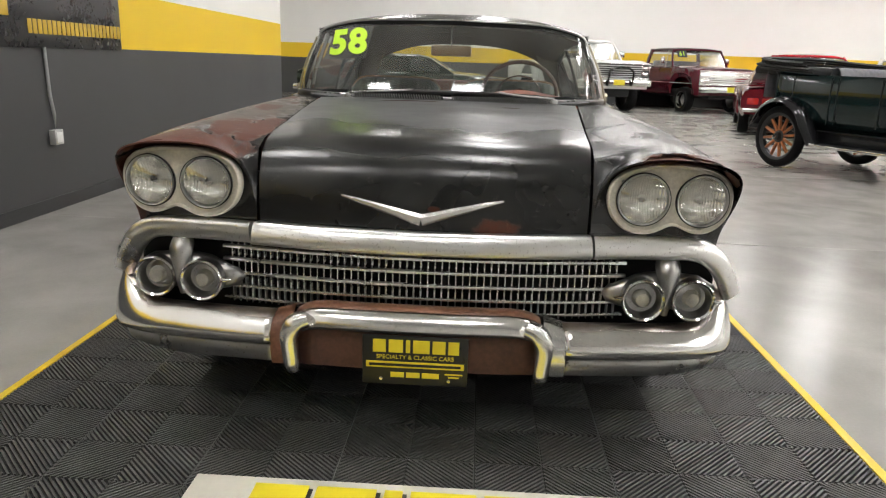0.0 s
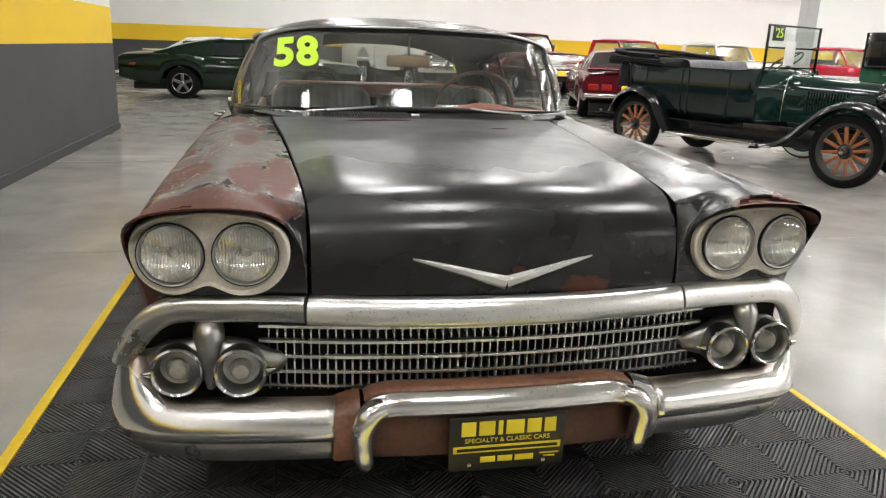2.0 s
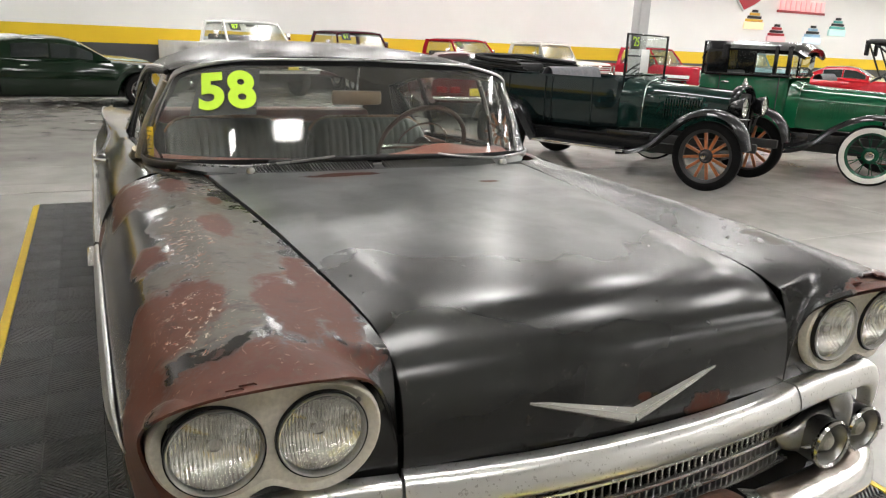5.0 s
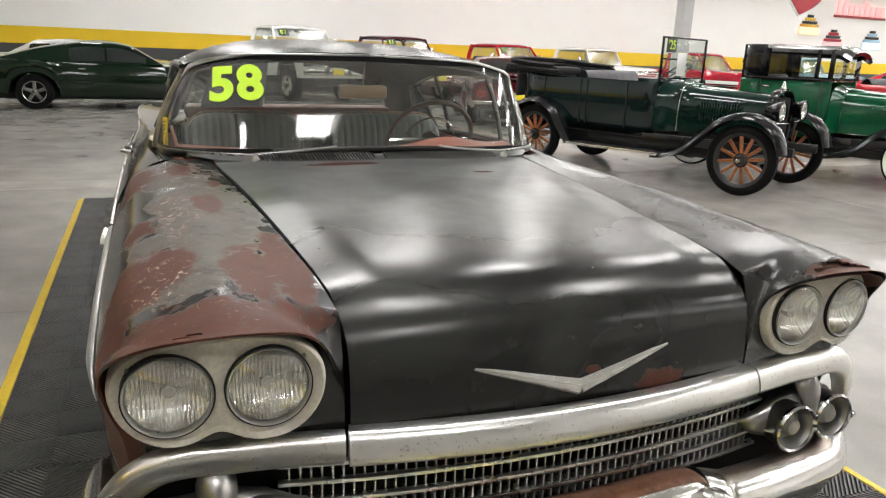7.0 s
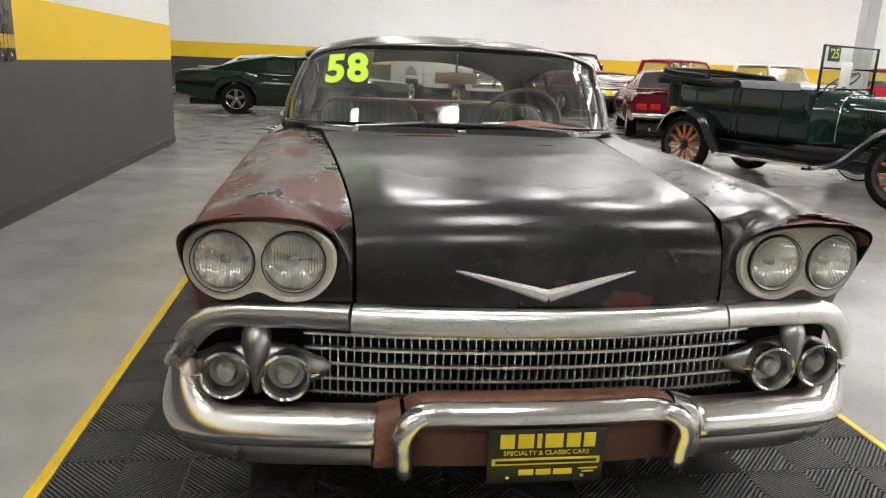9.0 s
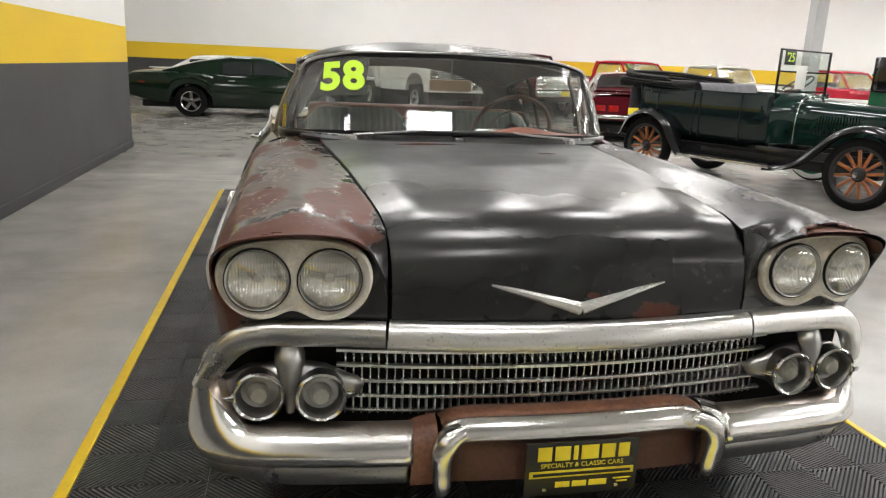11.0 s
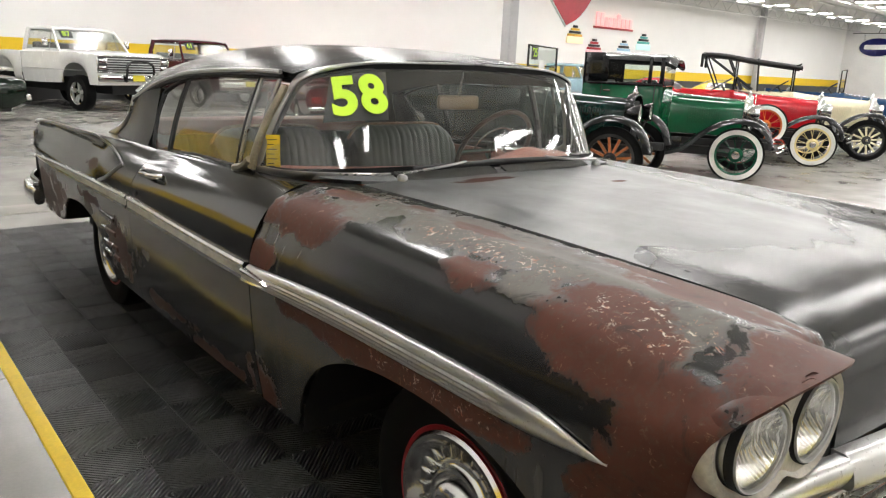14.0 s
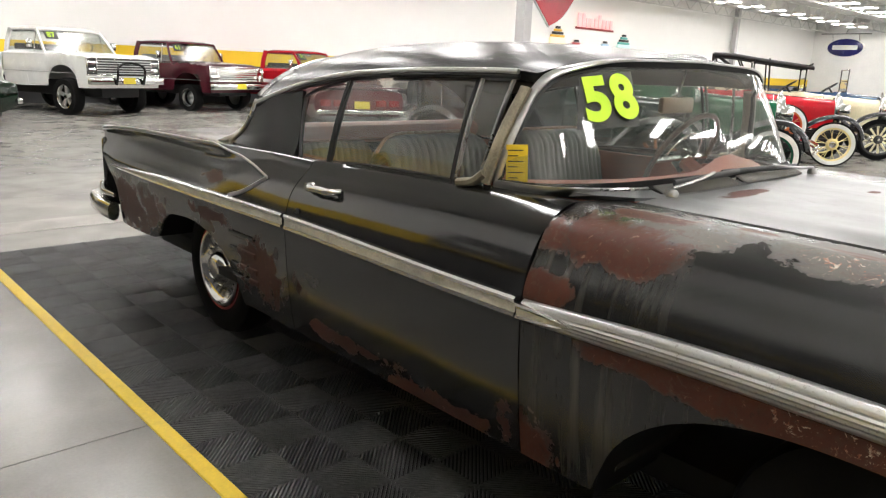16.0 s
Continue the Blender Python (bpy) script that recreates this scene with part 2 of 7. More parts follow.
def concrete(name, light=1.0):
    """Polished grey concrete slab: cloudy trowel marks, faint stains, scuffs and a sealed gloss."""
    m, nt, b = material(name, 0.2)
    b.inputs["Specular IOR Level"].default_value = 0.36
    c = nt.nodes.new("ShaderNodeNewGeometry")
    v = c.outputs["Position"]
    cloud, mid, fine = noise_tex(nt, v, 0.5, 5, 0.55, 0.5), noise_tex(nt, v, 2.4, 5, 0.55, 0.3), noise_tex(nt, v, 80, 3)
    t = arith(nt, "ADD", arith(nt, "MULTIPLY", cloud, 0.50), arith(nt, "ADD", arith(nt, "MULTIPLY", mid, 0.38), arith(nt, "MULTIPLY", fine, 0.12)))
    lo, hi = tuple(light * q for q in (0.215, 0.207, 0.188)), tuple(light * q for q in (0.385, 0.373, 0.345))
    col = ramp(nt, t, (0.28, lo), (0.74, hi))
    stain = arith(nt, "MULTIPLY", ramp(nt, noise_tex(nt, v, 0.9, 4, 0.5, 0.6), (0.54, (0, 0, 0)), (0.80, (1, 1, 1))), 0.35)
    col = mix(nt, stain, col, (0.22, 0.205, 0.175))
    scuff = arith(nt, "MULTIPLY", ramp(nt, noise_tex(nt, v, 5.0, 9, 0.8, 1.0), (0.70, (0, 0, 0)), (0.74, (1, 1, 1))), 0.45)
    col = mix(nt, scuff, col, (0.13, 0.12, 0.10))
    inf = nt.nodes.new("ShaderNodeObjectInfo")
    col = mix(nt, 0.10, col, ramp(nt, inf.outputs["Random"], (0, (0.24, 0.24, 0.225)), (1, (0.42, 0.41, 0.385))))
    nt.links.new(col, b.inputs["Base Color"])
    nt.links.new(arith(nt, "ADD", 0.14, arith(nt, "MULTIPLY", mid, 0.18)), b.inputs["Roughness"])
    return m


def banded_wall(name, seed=0.0):
    """Painted panel wall: charcoal dado, a yellow band over it and off-white above."""
    m, nt, b = material(name, 0.55)
    g = nt.nodes.new("ShaderNodeNewGeometry")
    v = g.outputs["Position"]
    sep = nt.nodes.new("ShaderNodeSeparateXYZ")
    nt.links.new(v, sep.inputs[0])
    cloud, fine = noise_tex(nt, v, 1.1, 5), noise_tex(nt, v, 45, 3)
    grey = mix(nt, cloud, (0.040, 0.041, 0.043), (0.058, 0.058, 0.059))
    yel = mix(nt, cloud, (0.72, 0.47, 0.008), (0.80, 0.54, 0.012))
    whi = mix(nt, cloud, (0.78, 0.775, 0.75), (0.84, 0.835, 0.81))
    scuff = ramp(nt, noise_tex(nt, v, 3.0, 7, 0.7, 1.4), (0.68, (0, 0, 0)), (0.8, (0.3, 0.3, 0.3)))
    z = sep.outputs["Z"]
    col = mix(nt, arith(nt, "GREATER_THAN", z, 1.20), mix(nt, scuff, grey, (0.12, 0.12, 0.12)), yel)
    col = mix(nt, arith(nt, "GREATER_THAN", z, 1.68), col, whi)
    nt.links.new(col, b.inputs["Base Color"])
    nt.links.new(arith(nt, "ADD", 0.42, arith(nt, "MULTIPLY", cloud, 0.2)), b.inputs["Roughness"])
    bump(nt, b, fine, 0.08, 0.002)
    return m


M_CHROME = worn_chrome("worn_chrome", 0.12, 0.12)
M_CHROME_RUSTY = worn_chrome("rusting_chrome", 0.17, 0.42, 0.74)
M_CHROME_DULL = worn_chrome("dull_pitted_chrome", 0.27, 0.10, 0.86, 0.4)
M_POT = worn_chrome("dull_pot_metal", 0.36, 0.25, 0.24, 0.5, (0.13, 0.09, 0.05))
M_BRIGHT = worn_chrome("bright_chrome", 0.06, 0.0, 0.75, 0.0)
M_TRIM = worn_chrome("anodised_trim", 0.26, 0.12, 0.52, 0.2)
M_CREAM = plain("aged_cream_paint", (0.53, 0.50, 0.42), 0.42, 0, 0.2, 12, 0.1)
M_BROWN = plain("brown_oxide", (0.085, 0.037, 0.024), 0.6, 0, 0.35, 9, 0.2)
M_RUBBER = plain("tyre_rubber", (0.006, 0.006, 0.006), 0.7, 0, 0.3, 12, 0.15)
M_RUBBER.node_tree.nodes["Principled BSDF"].inputs["Specular IOR Level"].default_value = 0.12
M_BLACK = plain("black_trim", (0.012, 0.012, 0.012), 0.45, 0, 0.3, 12)
# near-black puts shade into recesses, wheel houses and grille back; also seams and undersides
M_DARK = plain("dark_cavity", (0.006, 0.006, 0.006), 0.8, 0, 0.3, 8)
M_WHITE = plain("white_paint", (0.74, 0.74, 0.72), 0.25, 0, 0.05, 5, 0, 0.3)
M_YELLOW = plain("yellow_edge_plastic", (0.72, 0.50, 0.02), 0.42, 0, 0.1, 9, 0.05)
M_NEON = plain("neon_sticker", (0.55, 0.85, 0.03), 0.5, 0, 0.03, 5)
M_GLASS = glass_pane("window_glass")
M_CABGLASS = glass_pane("cab_glass", (0.72, 0.76, 0.74), 0.14, 1.45, 0.22)
M_LENS = glass_pane("lamp_lens", (0.93, 0.93, 0.88), 0.04, 1.5, 0.12)


# ---- mesh helpers ----
def curve1(x, xs, ys):
    """A smooth line through a few (x, y)."""
    xs, ys = np.asarray(xs, float), np.asarray(ys, float)
    x = np.clip(np.asarray(x, float), xs[0], xs[-1])
    h, d = np.diff(xs), np.diff(ys) / np.diff(xs)
    m = np.zeros_like(ys)
    m[0], m[-1] = d[0], d[-1]
    for i in range(1, len(xs) - 1):
        m[i] = 0 if d[i - 1] * d[i] <= 0 else 2 * d[i - 1] * d[i] / (d[i - 1] + d[i])
    i = np.clip(np.searchsorted(xs, x) - 1, 0, len(h) - 1)
    t = (x - xs[i]) / h[i]
    return ((1 + 2 * t) * (1 - t) ** 2 * ys[i] + t * (1 - t) ** 2 * h[i] * m[i] + t * t * (3 - 2 * t) * ys[i + 1] + t * t * (t - 1) * h[i] * m[i + 1])


def spline(points, n):
    """n points along a smooth line through a few points."""
    p = np.asarray(points, float)
    s = np.r_[0, np.cumsum(np.linalg.norm(np.diff(p, axis=0), axis=1) + 1e-9)]
    q = np.linspace(0, s[-1], n)
    out = []
    for k in range(p.shape[1]):
        m = np.gradient(p[:, k], s)
        i = np.clip(np.searchsorted(s, q) - 1, 0, len(s) - 2)
        h = s[i + 1] - s[i]
        t = (q - s[i]) / h
        out.append((1 + 2 * t) * (1 - t) ** 2 * p[i, k] + t * (1 - t) ** 2 * h * m[i] + t * t * (3 - 2 * t) * p[i + 1, k] + t * t * (t - 1) * h * m[i + 1])
    return np.stack(out, 1)


def ribs(points, per=3):
    """A smooth line with the same number of steps between each two points."""
    p = np.asarray(points, float)
    s = np.r_[0, np.cumsum(np.linalg.norm(np.diff(p, axis=0), axis=1) + 1e-9)]
    q = np.interp(np.arange((len(p) - 1) * per + 1) / per, np.arange(len(p)), s)
    return np.stack([curve1(q, s, p[:, k]) for k in range(p.shape[1])], 1)


def grid(P, closed_u=False, closed_v=False, skip=None):
    """A bmesh from a grid of places P[n, m, 3]."""
    bm = bmesh.new()
    n, m = P.shape[:2]
    vs = [[bm.verts.new(P[i, j]) for j in range(m)] for i in range(n)]
    for i in range(n if closed_u else n - 1):
        for j in range(m if closed_v else m - 1):
            if skip is not None and skip(i, j):
                continue
            q = [vs[i][j], vs[(i + 1) % n][j], vs[(i + 1) % n][(j + 1) % m], vs[i][(j + 1) % m]]
            try:
                bm.faces.new(q)
            except ValueError:
                pass
    return bm


def cap(bm, loop):
    try:
        bm.faces.new(loop)
    except ValueError:
        pass


def box(bm, x0, x1, y0, y1, z0, z1, bevel=0.0, segments=2, m=None):
    r = bmesh.ops.create_cube(bm, size=1.0)
    bmesh.ops.transform(bm, matrix=Matrix.LocRotScale(((x0 + x1) / 2, (y0 + y1) / 2, (z0 + z1) / 2), None, (abs(x1 - x0), abs(y1 - y0), abs(z1 - z0))), verts=r["verts"])
    vs = r["verts"]
    if bevel:
        es = list({e for v in vs for e in v.link_edges})
        got = bmesh.ops.bevel(bm, geom=es, offset=bevel, segments=segments, affect="EDGES", profile=0.5)
        vs = list({v for f in got["faces"] for v in f.verts} | {v for v in vs if v.is_valid})
    if m is not None:
        bmesh.ops.transform(bm, matrix=m, verts=[v for v in vs if v.is_valid])
    return bm


def boxes(*specs, bevel=0.004):
    bm = bmesh.new()
    for s in specs:
        box(bm, *s, bevel=bevel)
    return bm


def lathe(profile, n=32, m=None, close=False):
    """Turns (radius, height) about z; m places it."""
    p = np.asarray(profile, float)
    a = np.linspace(0, 2 * np.pi, n, endpoint=False)
    P = np.stack([np.outer(np.cos(a), p[:, 0]), np.outer(np.sin(a), p[:, 0]), np.tile(p[:, 1], (n, 1))], -1)
    bm = grid(P, closed_u=True, closed_v=close)
    bmesh.ops.remove_doubles(bm, verts=bm.verts, dist=1e-5)
    if m is not None:
        bmesh.ops.transform(bm, matrix=m, verts=bm.verts)
    return bm


def sweep(path, profile, up=(0, 0, 1), scale=None, ends=True, twist=None):
    """Sweeps a closed profile of (side, up) along a line of places."""
    path, prof = np.asarray(path, float), np.asarray(profile, float)
    t = np.gradient(path, axis=0)
    t /= np.linalg.norm(t, axis=1)[:, None] + 1e-12
    side = np.cross(t, np.asarray(up, float))
    side /= np.linalg.norm(side, axis=1)[:, None] + 1e-12
    top = np.cross(side, t)
    k = np.ones(len(path)) if scale is None else np.asarray(scale, float)
    P = path[:, None] + (side[:, None] * prof[None, :, :1] + top[:, None] * prof[None, :, 1:]) * k[:, None, None]
    bm = grid(P, closed_v=True)
    if ends:
        bm.verts.ensure_lookup_table()
        m = len(prof)
        cap(bm, [bm.verts[j] for j in range(m)][::-1])
        cap(bm, [bm.verts[(len(path) - 1) * m + j] for j in range(m)])
    return bm


def round_profile(w, h, n=12, power=2.0):
    a = np.linspace(0, 2 * np.pi, n, endpoint=False)
    c, s = np.cos(a), np.sin(a)
    return np.stack([w * np.sign(c) * abs(c) ** (2 / power), h * np.sign(s) * abs(s) ** (2 / power)], 1)


def tube(path, r, n=8, up=(0, 0, 1)):
    return sweep(path, round_profile(r, r, n), up)


def joined(*bms):
    out = bmesh.new()
    for b in bms:
        me = bpy.data.meshes.new("t")
        b.to_mesh(me)
        out.from_mesh(me)
        bpy.data.meshes.remove(me)
        b.free()
    return out


def made(name, bm, mat, smooth=True, fix=True, angle=40):
    if fix:
        bmesh.ops.recalc_face_normals(bm, faces=bm.faces)
    me = bpy.data.meshes.new(name)
    bm.to_mesh(me)
    bm.free()
    me.materials.append(mat)
    if smooth:
        me.shade_smooth()
        me.set_sharp_from_angle(angle=radians(angle))
    return me


def part(name, bm, mat, parent, label="", smooth=True, thick=0.0, angle=40, fix=True, offset=-1.0):
    ob = new(name, made(name, bm, mat, smooth, fix, angle))
    ob.parent = parent
    if label:
        tagged(ob, label)
    if thick:
        s = ob.modifiers.new("solid", "SOLIDIFY")
        s.thickness, s.offset = thick, offset
        if name in ("hood", "fender", "door", "quarter_panel", "roof", "trunk_lid", "cowl", "c_pillar"):
            ob.modifiers.new("crisp", "EDGE_SPLIT").split_angle = radians(max(angle, 72))
    return ob


def sub(name, mesh, parent, m, label=""):
    """A further object on a shared mesh, under parent."""
    ob = new(name, mesh)
    ob.parent = parent
    ob.matrix_basis = m
    if label:
        tagged(ob, label)
    return ob


def thing(name, m, label, category, group="", kind=""):
    ob = new(name)
    ob.empty_display_size = 0.1
    ob.matrix_basis = m
    return tagged(ob, label, category, group, kind)


def letters(text, size, depth=0.001, bold=0.0):
    """A mesh of built-in letters in the xz plane, centred, facing -y."""
    cu = bpy.data.curves.new("letters", "FONT")
    cu.body, cu.size, cu.extrude, cu.align_x, cu.align_y = text, size, depth, "CENTER", "CENTER"
    cu.offset = bold
    ob = bpy.data.objects.new("letters", cu)
    scene.collection.objects.link(ob)
    me = bpy.data.meshes.new_from_object(ob.evaluated_get(bpy.context.evaluated_depsgraph_get()))
    bpy.data.objects.remove(ob)
    bm = bmesh.new()
    bm.from_mesh(me)
    bmesh.ops.rotate(bm, matrix=Matrix.Rotation(radians(90), 3, "X"), verts=bm.verts)
    return bm


def facing_out(bm, centre=(0, 2.8, 0.9)):
    """Turns a sheet so that its front looks away from a centre."""
    bm.normal_update()
    c = Vector(centre)
    if sum(f.normal.dot(f.calc_center_median() - c) * f.calc_area() for f in bm.faces) < 0:
        bmesh.ops.reverse_faces(bm, faces=bm.faces)
    return bm


def sheet(a, b, c, d, centre):
    """One flat pane through four corners, its front away from centre."""
    bm = bmesh.new()
    bm.faces.new([bm.verts.new(p) for p in (a, b, c, d)])
    return facing_out(bm, centre)


def moved(bm, m):
    bmesh.ops.transform(bm, matrix=m, verts=bm.verts)
    return bm


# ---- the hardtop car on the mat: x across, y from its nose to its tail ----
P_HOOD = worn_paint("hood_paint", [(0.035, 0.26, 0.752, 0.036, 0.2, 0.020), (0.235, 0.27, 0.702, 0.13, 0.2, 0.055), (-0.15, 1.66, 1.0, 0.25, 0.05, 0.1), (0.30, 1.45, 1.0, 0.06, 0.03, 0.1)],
                    (), 3.1, 0.42, 0.22, 0.02, 0.0, 0.55, 0.42, 0.10, black=0.004, top_sheen=(0.46, 0.85), wavy=14.0)
P_FENDER_R = worn_paint("fender_paint_rusted",
                        [(-0.88, 1.66, 0.93, 0.17, 0.30, 0.085), (-0.87, 0.95, 0.92, 0.08, 0.13, 0.08), (-0.92, 0.58, 0.92, 0.14, 0.22, 0.13), (-0.78, 0.26, 0.925, 0.40, 0.17, 0.09), (-0.95, 0.38, 0.80, 0.14, 0.14, 0.20),
                         (-0.95, 0.46, 0.66, 0.14, 0.17, 0.14), (-0.66, 0.52, 0.96, 0.07, 0.28, 0.05), (-0.58, 0.62, 0.94, 0.07, 0.34, 0.06), (-0.98, 1.15, 0.685, 0.08, 0.70, 0.06), (-0.95, 1.86, 0.34, 0.15, 0.22, 0.16),
                         (-0.70, 1.12, 0.98, 0.06, 0.16, 0.04), (-0.83, 0.62, 0.96, 0.08, 0.16, 0.06), (-0.76, 1.62, 0.99, 0.06, 0.14, 0.04), (-0.96, 1.80, 0.80, 0.10, 0.12, 0.07), (-0.66, 1.40, 0.99, 0.04, 0.10, 0.04)],
                        [(-0.81, 0.53, 0.955, 0.17, 0.22, 0.11), (-0.72, 1.05, 0.975, 0.22, 0.95, 0.055), (-0.85, 0.80, 0.945, 0.09, 0.12, 0.08), (-0.89, 0.49, 0.935, 0.11, 0.13, 0.08), (-0.82, 1.50, 0.975, 0.09, 0.26, 0.05), (-0.62, 0.50, 0.93, 0.08, 0.16, 0.06)],
                        0.0, 0.20, 0.20, 0.20, 0.6, 0.55, 0.65, streak_y=1.36, black=0.006,
                        flakes=[(-0.80, 1.00, 0.98, 0.09, 0.34, 0.05), (-0.69, 1.56, 0.99, 0.09, 0.14, 0.05), (-0.84, 0.50, 0.955, 0.09, 0.20, 0.06), (-0.97, 0.95, 0.70, 0.05, 0.34, 0.05)],
                        kept=[(-0.96, 1.12, 0.85, 0.13, 0.30, 0.14), (-0.93, 1.66, 0.85, 0.06, 0.06, 0.06)])
P_FENDER_L = worn_paint("fender_paint_hazed", [(0.78, 0.26, 0.93, 0.30, 0.14, 0.08), (0.95, 0.38, 0.72, 0.06, 0.08, 0.20)], [(0.72, 0.6, 0.96, 0.10, 0.20, 0.05)], 5.3, 0.40, 0.27, -0.10)
P_DOOR = worn_paint("door_paint", [(-0.95, 2.65, 0.37, 0.1, 0.40, 0.05), (-0.95, 2.20, 0.31, 0.1, 0.45, 0.07), (-0.97, 2.98, 0.52, 0.1, 0.10, 0.14), (-0.96, 1.90, 0.36, 0.1, 0.07, 0.14)],
                    [(-0.97, 2.9, 0.56, 0.1, 0.10, 0.05)], 7.7, 0.12, 0.13, -0.06, 0.06, 1.0, 0.85, 0.06, black=0.005, rust_tone=0.55)
P_QUARTER = worn_paint("quarter_paint", [(-0.96, 3.25, 0.50, 0.1, 0.30, 0.22), (-0.95, 4.75, 0.54, 0.12, 0.55, 0.24), (-0.94, 3.72, 0.83, 0.06, 0.16, 0.05), (-0.96, 3.7, 0.66, 0.1, 0.3, 0.06), (0.95, 4.75, 0.56, 0.1, 0.40, 0.18)],
                       [(-0.95, 4.55, 0.66, 0.1, 0.22, 0.10), (-0.97, 3.12, 0.60, 0.1, 0.07, 0.10), (-0.96, 3.75, 0.60, 0.1, 0.2, 0.06)], 9.2, 0.15, 0.15, 0.10, 0.25, 1.0, 0.85, 0.06, black=0.006, rust_tone=0.72)
P_ROOF = worn_paint("roof_paint", (), (), 11.0, 0.10, 0.24, -0.6, 0.0, 1.0, 0.16, 0.10, black=0.006, wavy=6.0)

car = thing("hardtop_car", pose(0.022, 0, 0), "weathered black two-door hardtop with rust patches, parked on a ribbed mat", "car")

WHEEL_F, WHEEL_R, TYRE = 0.965, 3.955, 0.335


def side_x(y, z):
    """Half width of the body side at a place along it and a height."""
    y, z = np.asarray(y, float), np.asarray(z, float)
    tuck = 0.055 * np.clip((0.79 - z) / 0.18, 0, 1) * np.clip((0.66 - y) / 0.34, 0, 1) ** 1.5
    w = curve1(y, [0.2, 0.5, 1.2, 2.0, 3.2, 4.2, 5.0, 5.5], [0.945, 0.975, 0.985, 0.985, 0.975, 0.965, 0.935, 0.90])
    f = curve1(z, [0.18, 0.28, 0.42, 0.60, 0.74, 0.80, 0.87, 0.92, 0.96, 0.99], [0.935, 0.955, 0.978, 0.995, 1.0, 0.992, 0.968, 0.935, 0.885, 0.81])
    return w * f - tuck


def arch(y, centre, half, top, base):
    """The lower edge of a panel with a wheel opening."""
    u = np.clip(1 - np.abs((y - centre) / half) ** 2.4, 0, 1)
    return np.where(np.abs(y - centre) < half, base + (top - base) * u ** 0.5, base)


def lower_edge(y):
    sill = curve1(y, [0.3, 0.47, 0.52, 1.6, 2.6, 3.4, 4.4, 5.4], [0.45, 0.45, 0.29, 0.265, 0.275, 0.29, 0.36, 0.40])
    f = arch(y, 1.04, 0.56, 0.655, 0.27)
    r = arch(y, 3.99, 0.50, 0.60, 0.30)
    tail = curve1(y, [3.99, 4.16, 4.29, 4.37, 4.46, 4.9, 5.4], [0.60, 0.585, 0.53, 0.45, 0.405, 0.385, 0.42])
    return np.where(y > 3.99, tail, np.maximum(sill, np.maximum(f, r)))


def both(fn):
    for s in (-1, 1):
        fn(s)


def flip(P, s):
    P = np.array(P, float)
    P[..., 0] *= s
    return P


# hood
def hood_half(y):
    return curve1(y, [0.2, 0.30, 0.42, 0.70, 1.085, 1.69, 1.8], [0.50, 0.505, 0.515, 0.535, 0.566, 0.622, 0.63])


def hood_line(v, a):
    """Place of the hood's skin: v from its lip (0) to its rear edge (1), a across from 0 to 1."""
    y = curve1(v, [0, .06, .13, .20, .27, .35, .5, .75, 1], [0.262, 0.268, 0.280, 0.305, 0.355, 0.445, 0.72, 1.22, 1.74])
    z = curve1(v, [0, .06, .13, .20, .27, .35, .5, .75, 1], [0.685, 0.75, 0.815, 0.865, 0.905, 0.935, 0.957, 0.983, 0.996])
    x = a * hood_half(y)
    front = np.clip(1 - v / 0.35, 0, 1)
    y = y + 0.14 * x * x * (0.35 + 0.65 * front)
    crown = (0.020 * (1 - a ** 2) - 0.006) * (1 - 0.8 * v * v)
    ridge = 0.004 * np.exp(-((a - 0.80) / 0.10) ** 2) * np.clip((v - 0.22) * 5, 0, 1)
    dip = -0.004 * np.exp(-((a - 0.5) / 0.16) ** 2) * np.clip((v - 0.25) * 3, 0, 1) * (1 - v * 0.6)
    return np.stack([x, y, z + (crown + ridge + dip) * np.clip(v * 5, 0, 1)], -1)


V, A = np.meshgrid(np.linspace(0, 1, 46), np.linspace(-1, 1, 49), indexing="ij")
Ph = hood_line(V, np.abs(A))
Ph[..., 0] = np.sign(A) * Ph[..., 0]
hood = part("hood", grid(Ph), P_HOOD, car, "satin black hood with scuffs, haze, small rust spots and a painted pale sheen on top", thick=0.012)


# front fenders
BEZEL_C = (0.748, 0.805)


def bezel_outline(n=72):
    """Outline of the twin lamp bezel: a low arch above, two lobes with a notch below."""
    out = []
    for a in np.linspace(0, 2 * np.pi, n, endpoint=False):
        r = 0.24
        while r > 0.02:
            x, z = BEZEL_C[0] + r * math.cos(a), BEZEL_C[1] + r * math.sin(a)
            top = (abs(x - 0.748) / 0.196) ** 2.5 + (max(0, z - BEZEL_C[1]) / 0.106) ** 2.5 - 1
            d1, d2 = math.hypot(x - 0.840, z - 0.803) - 0.104, math.hypot(x - 0.662, z - 0.803) - 0.110
            h = min(1, max(0, 0.5 + 0.5 * (d2 - d1) / 0.045))
            low = d2 * (1 - h) + d1 * h - 0.045 * h * (1 - h)
            if (top if z >= BEZEL_C[1] else low) < 0:
                break
            r -= 0.001
        out.append((x, z))
    q = np.array(out)
    for k in range(3):
        q = (np.roll(q, 1, 0) + 2 * q + np.roll(q, -1, 0)) / 4
    return q


def bezel_y(x):
    return 0.298 + 0.55 * np.maximum(0, np.asarray(x) - 0.80) ** 1.3


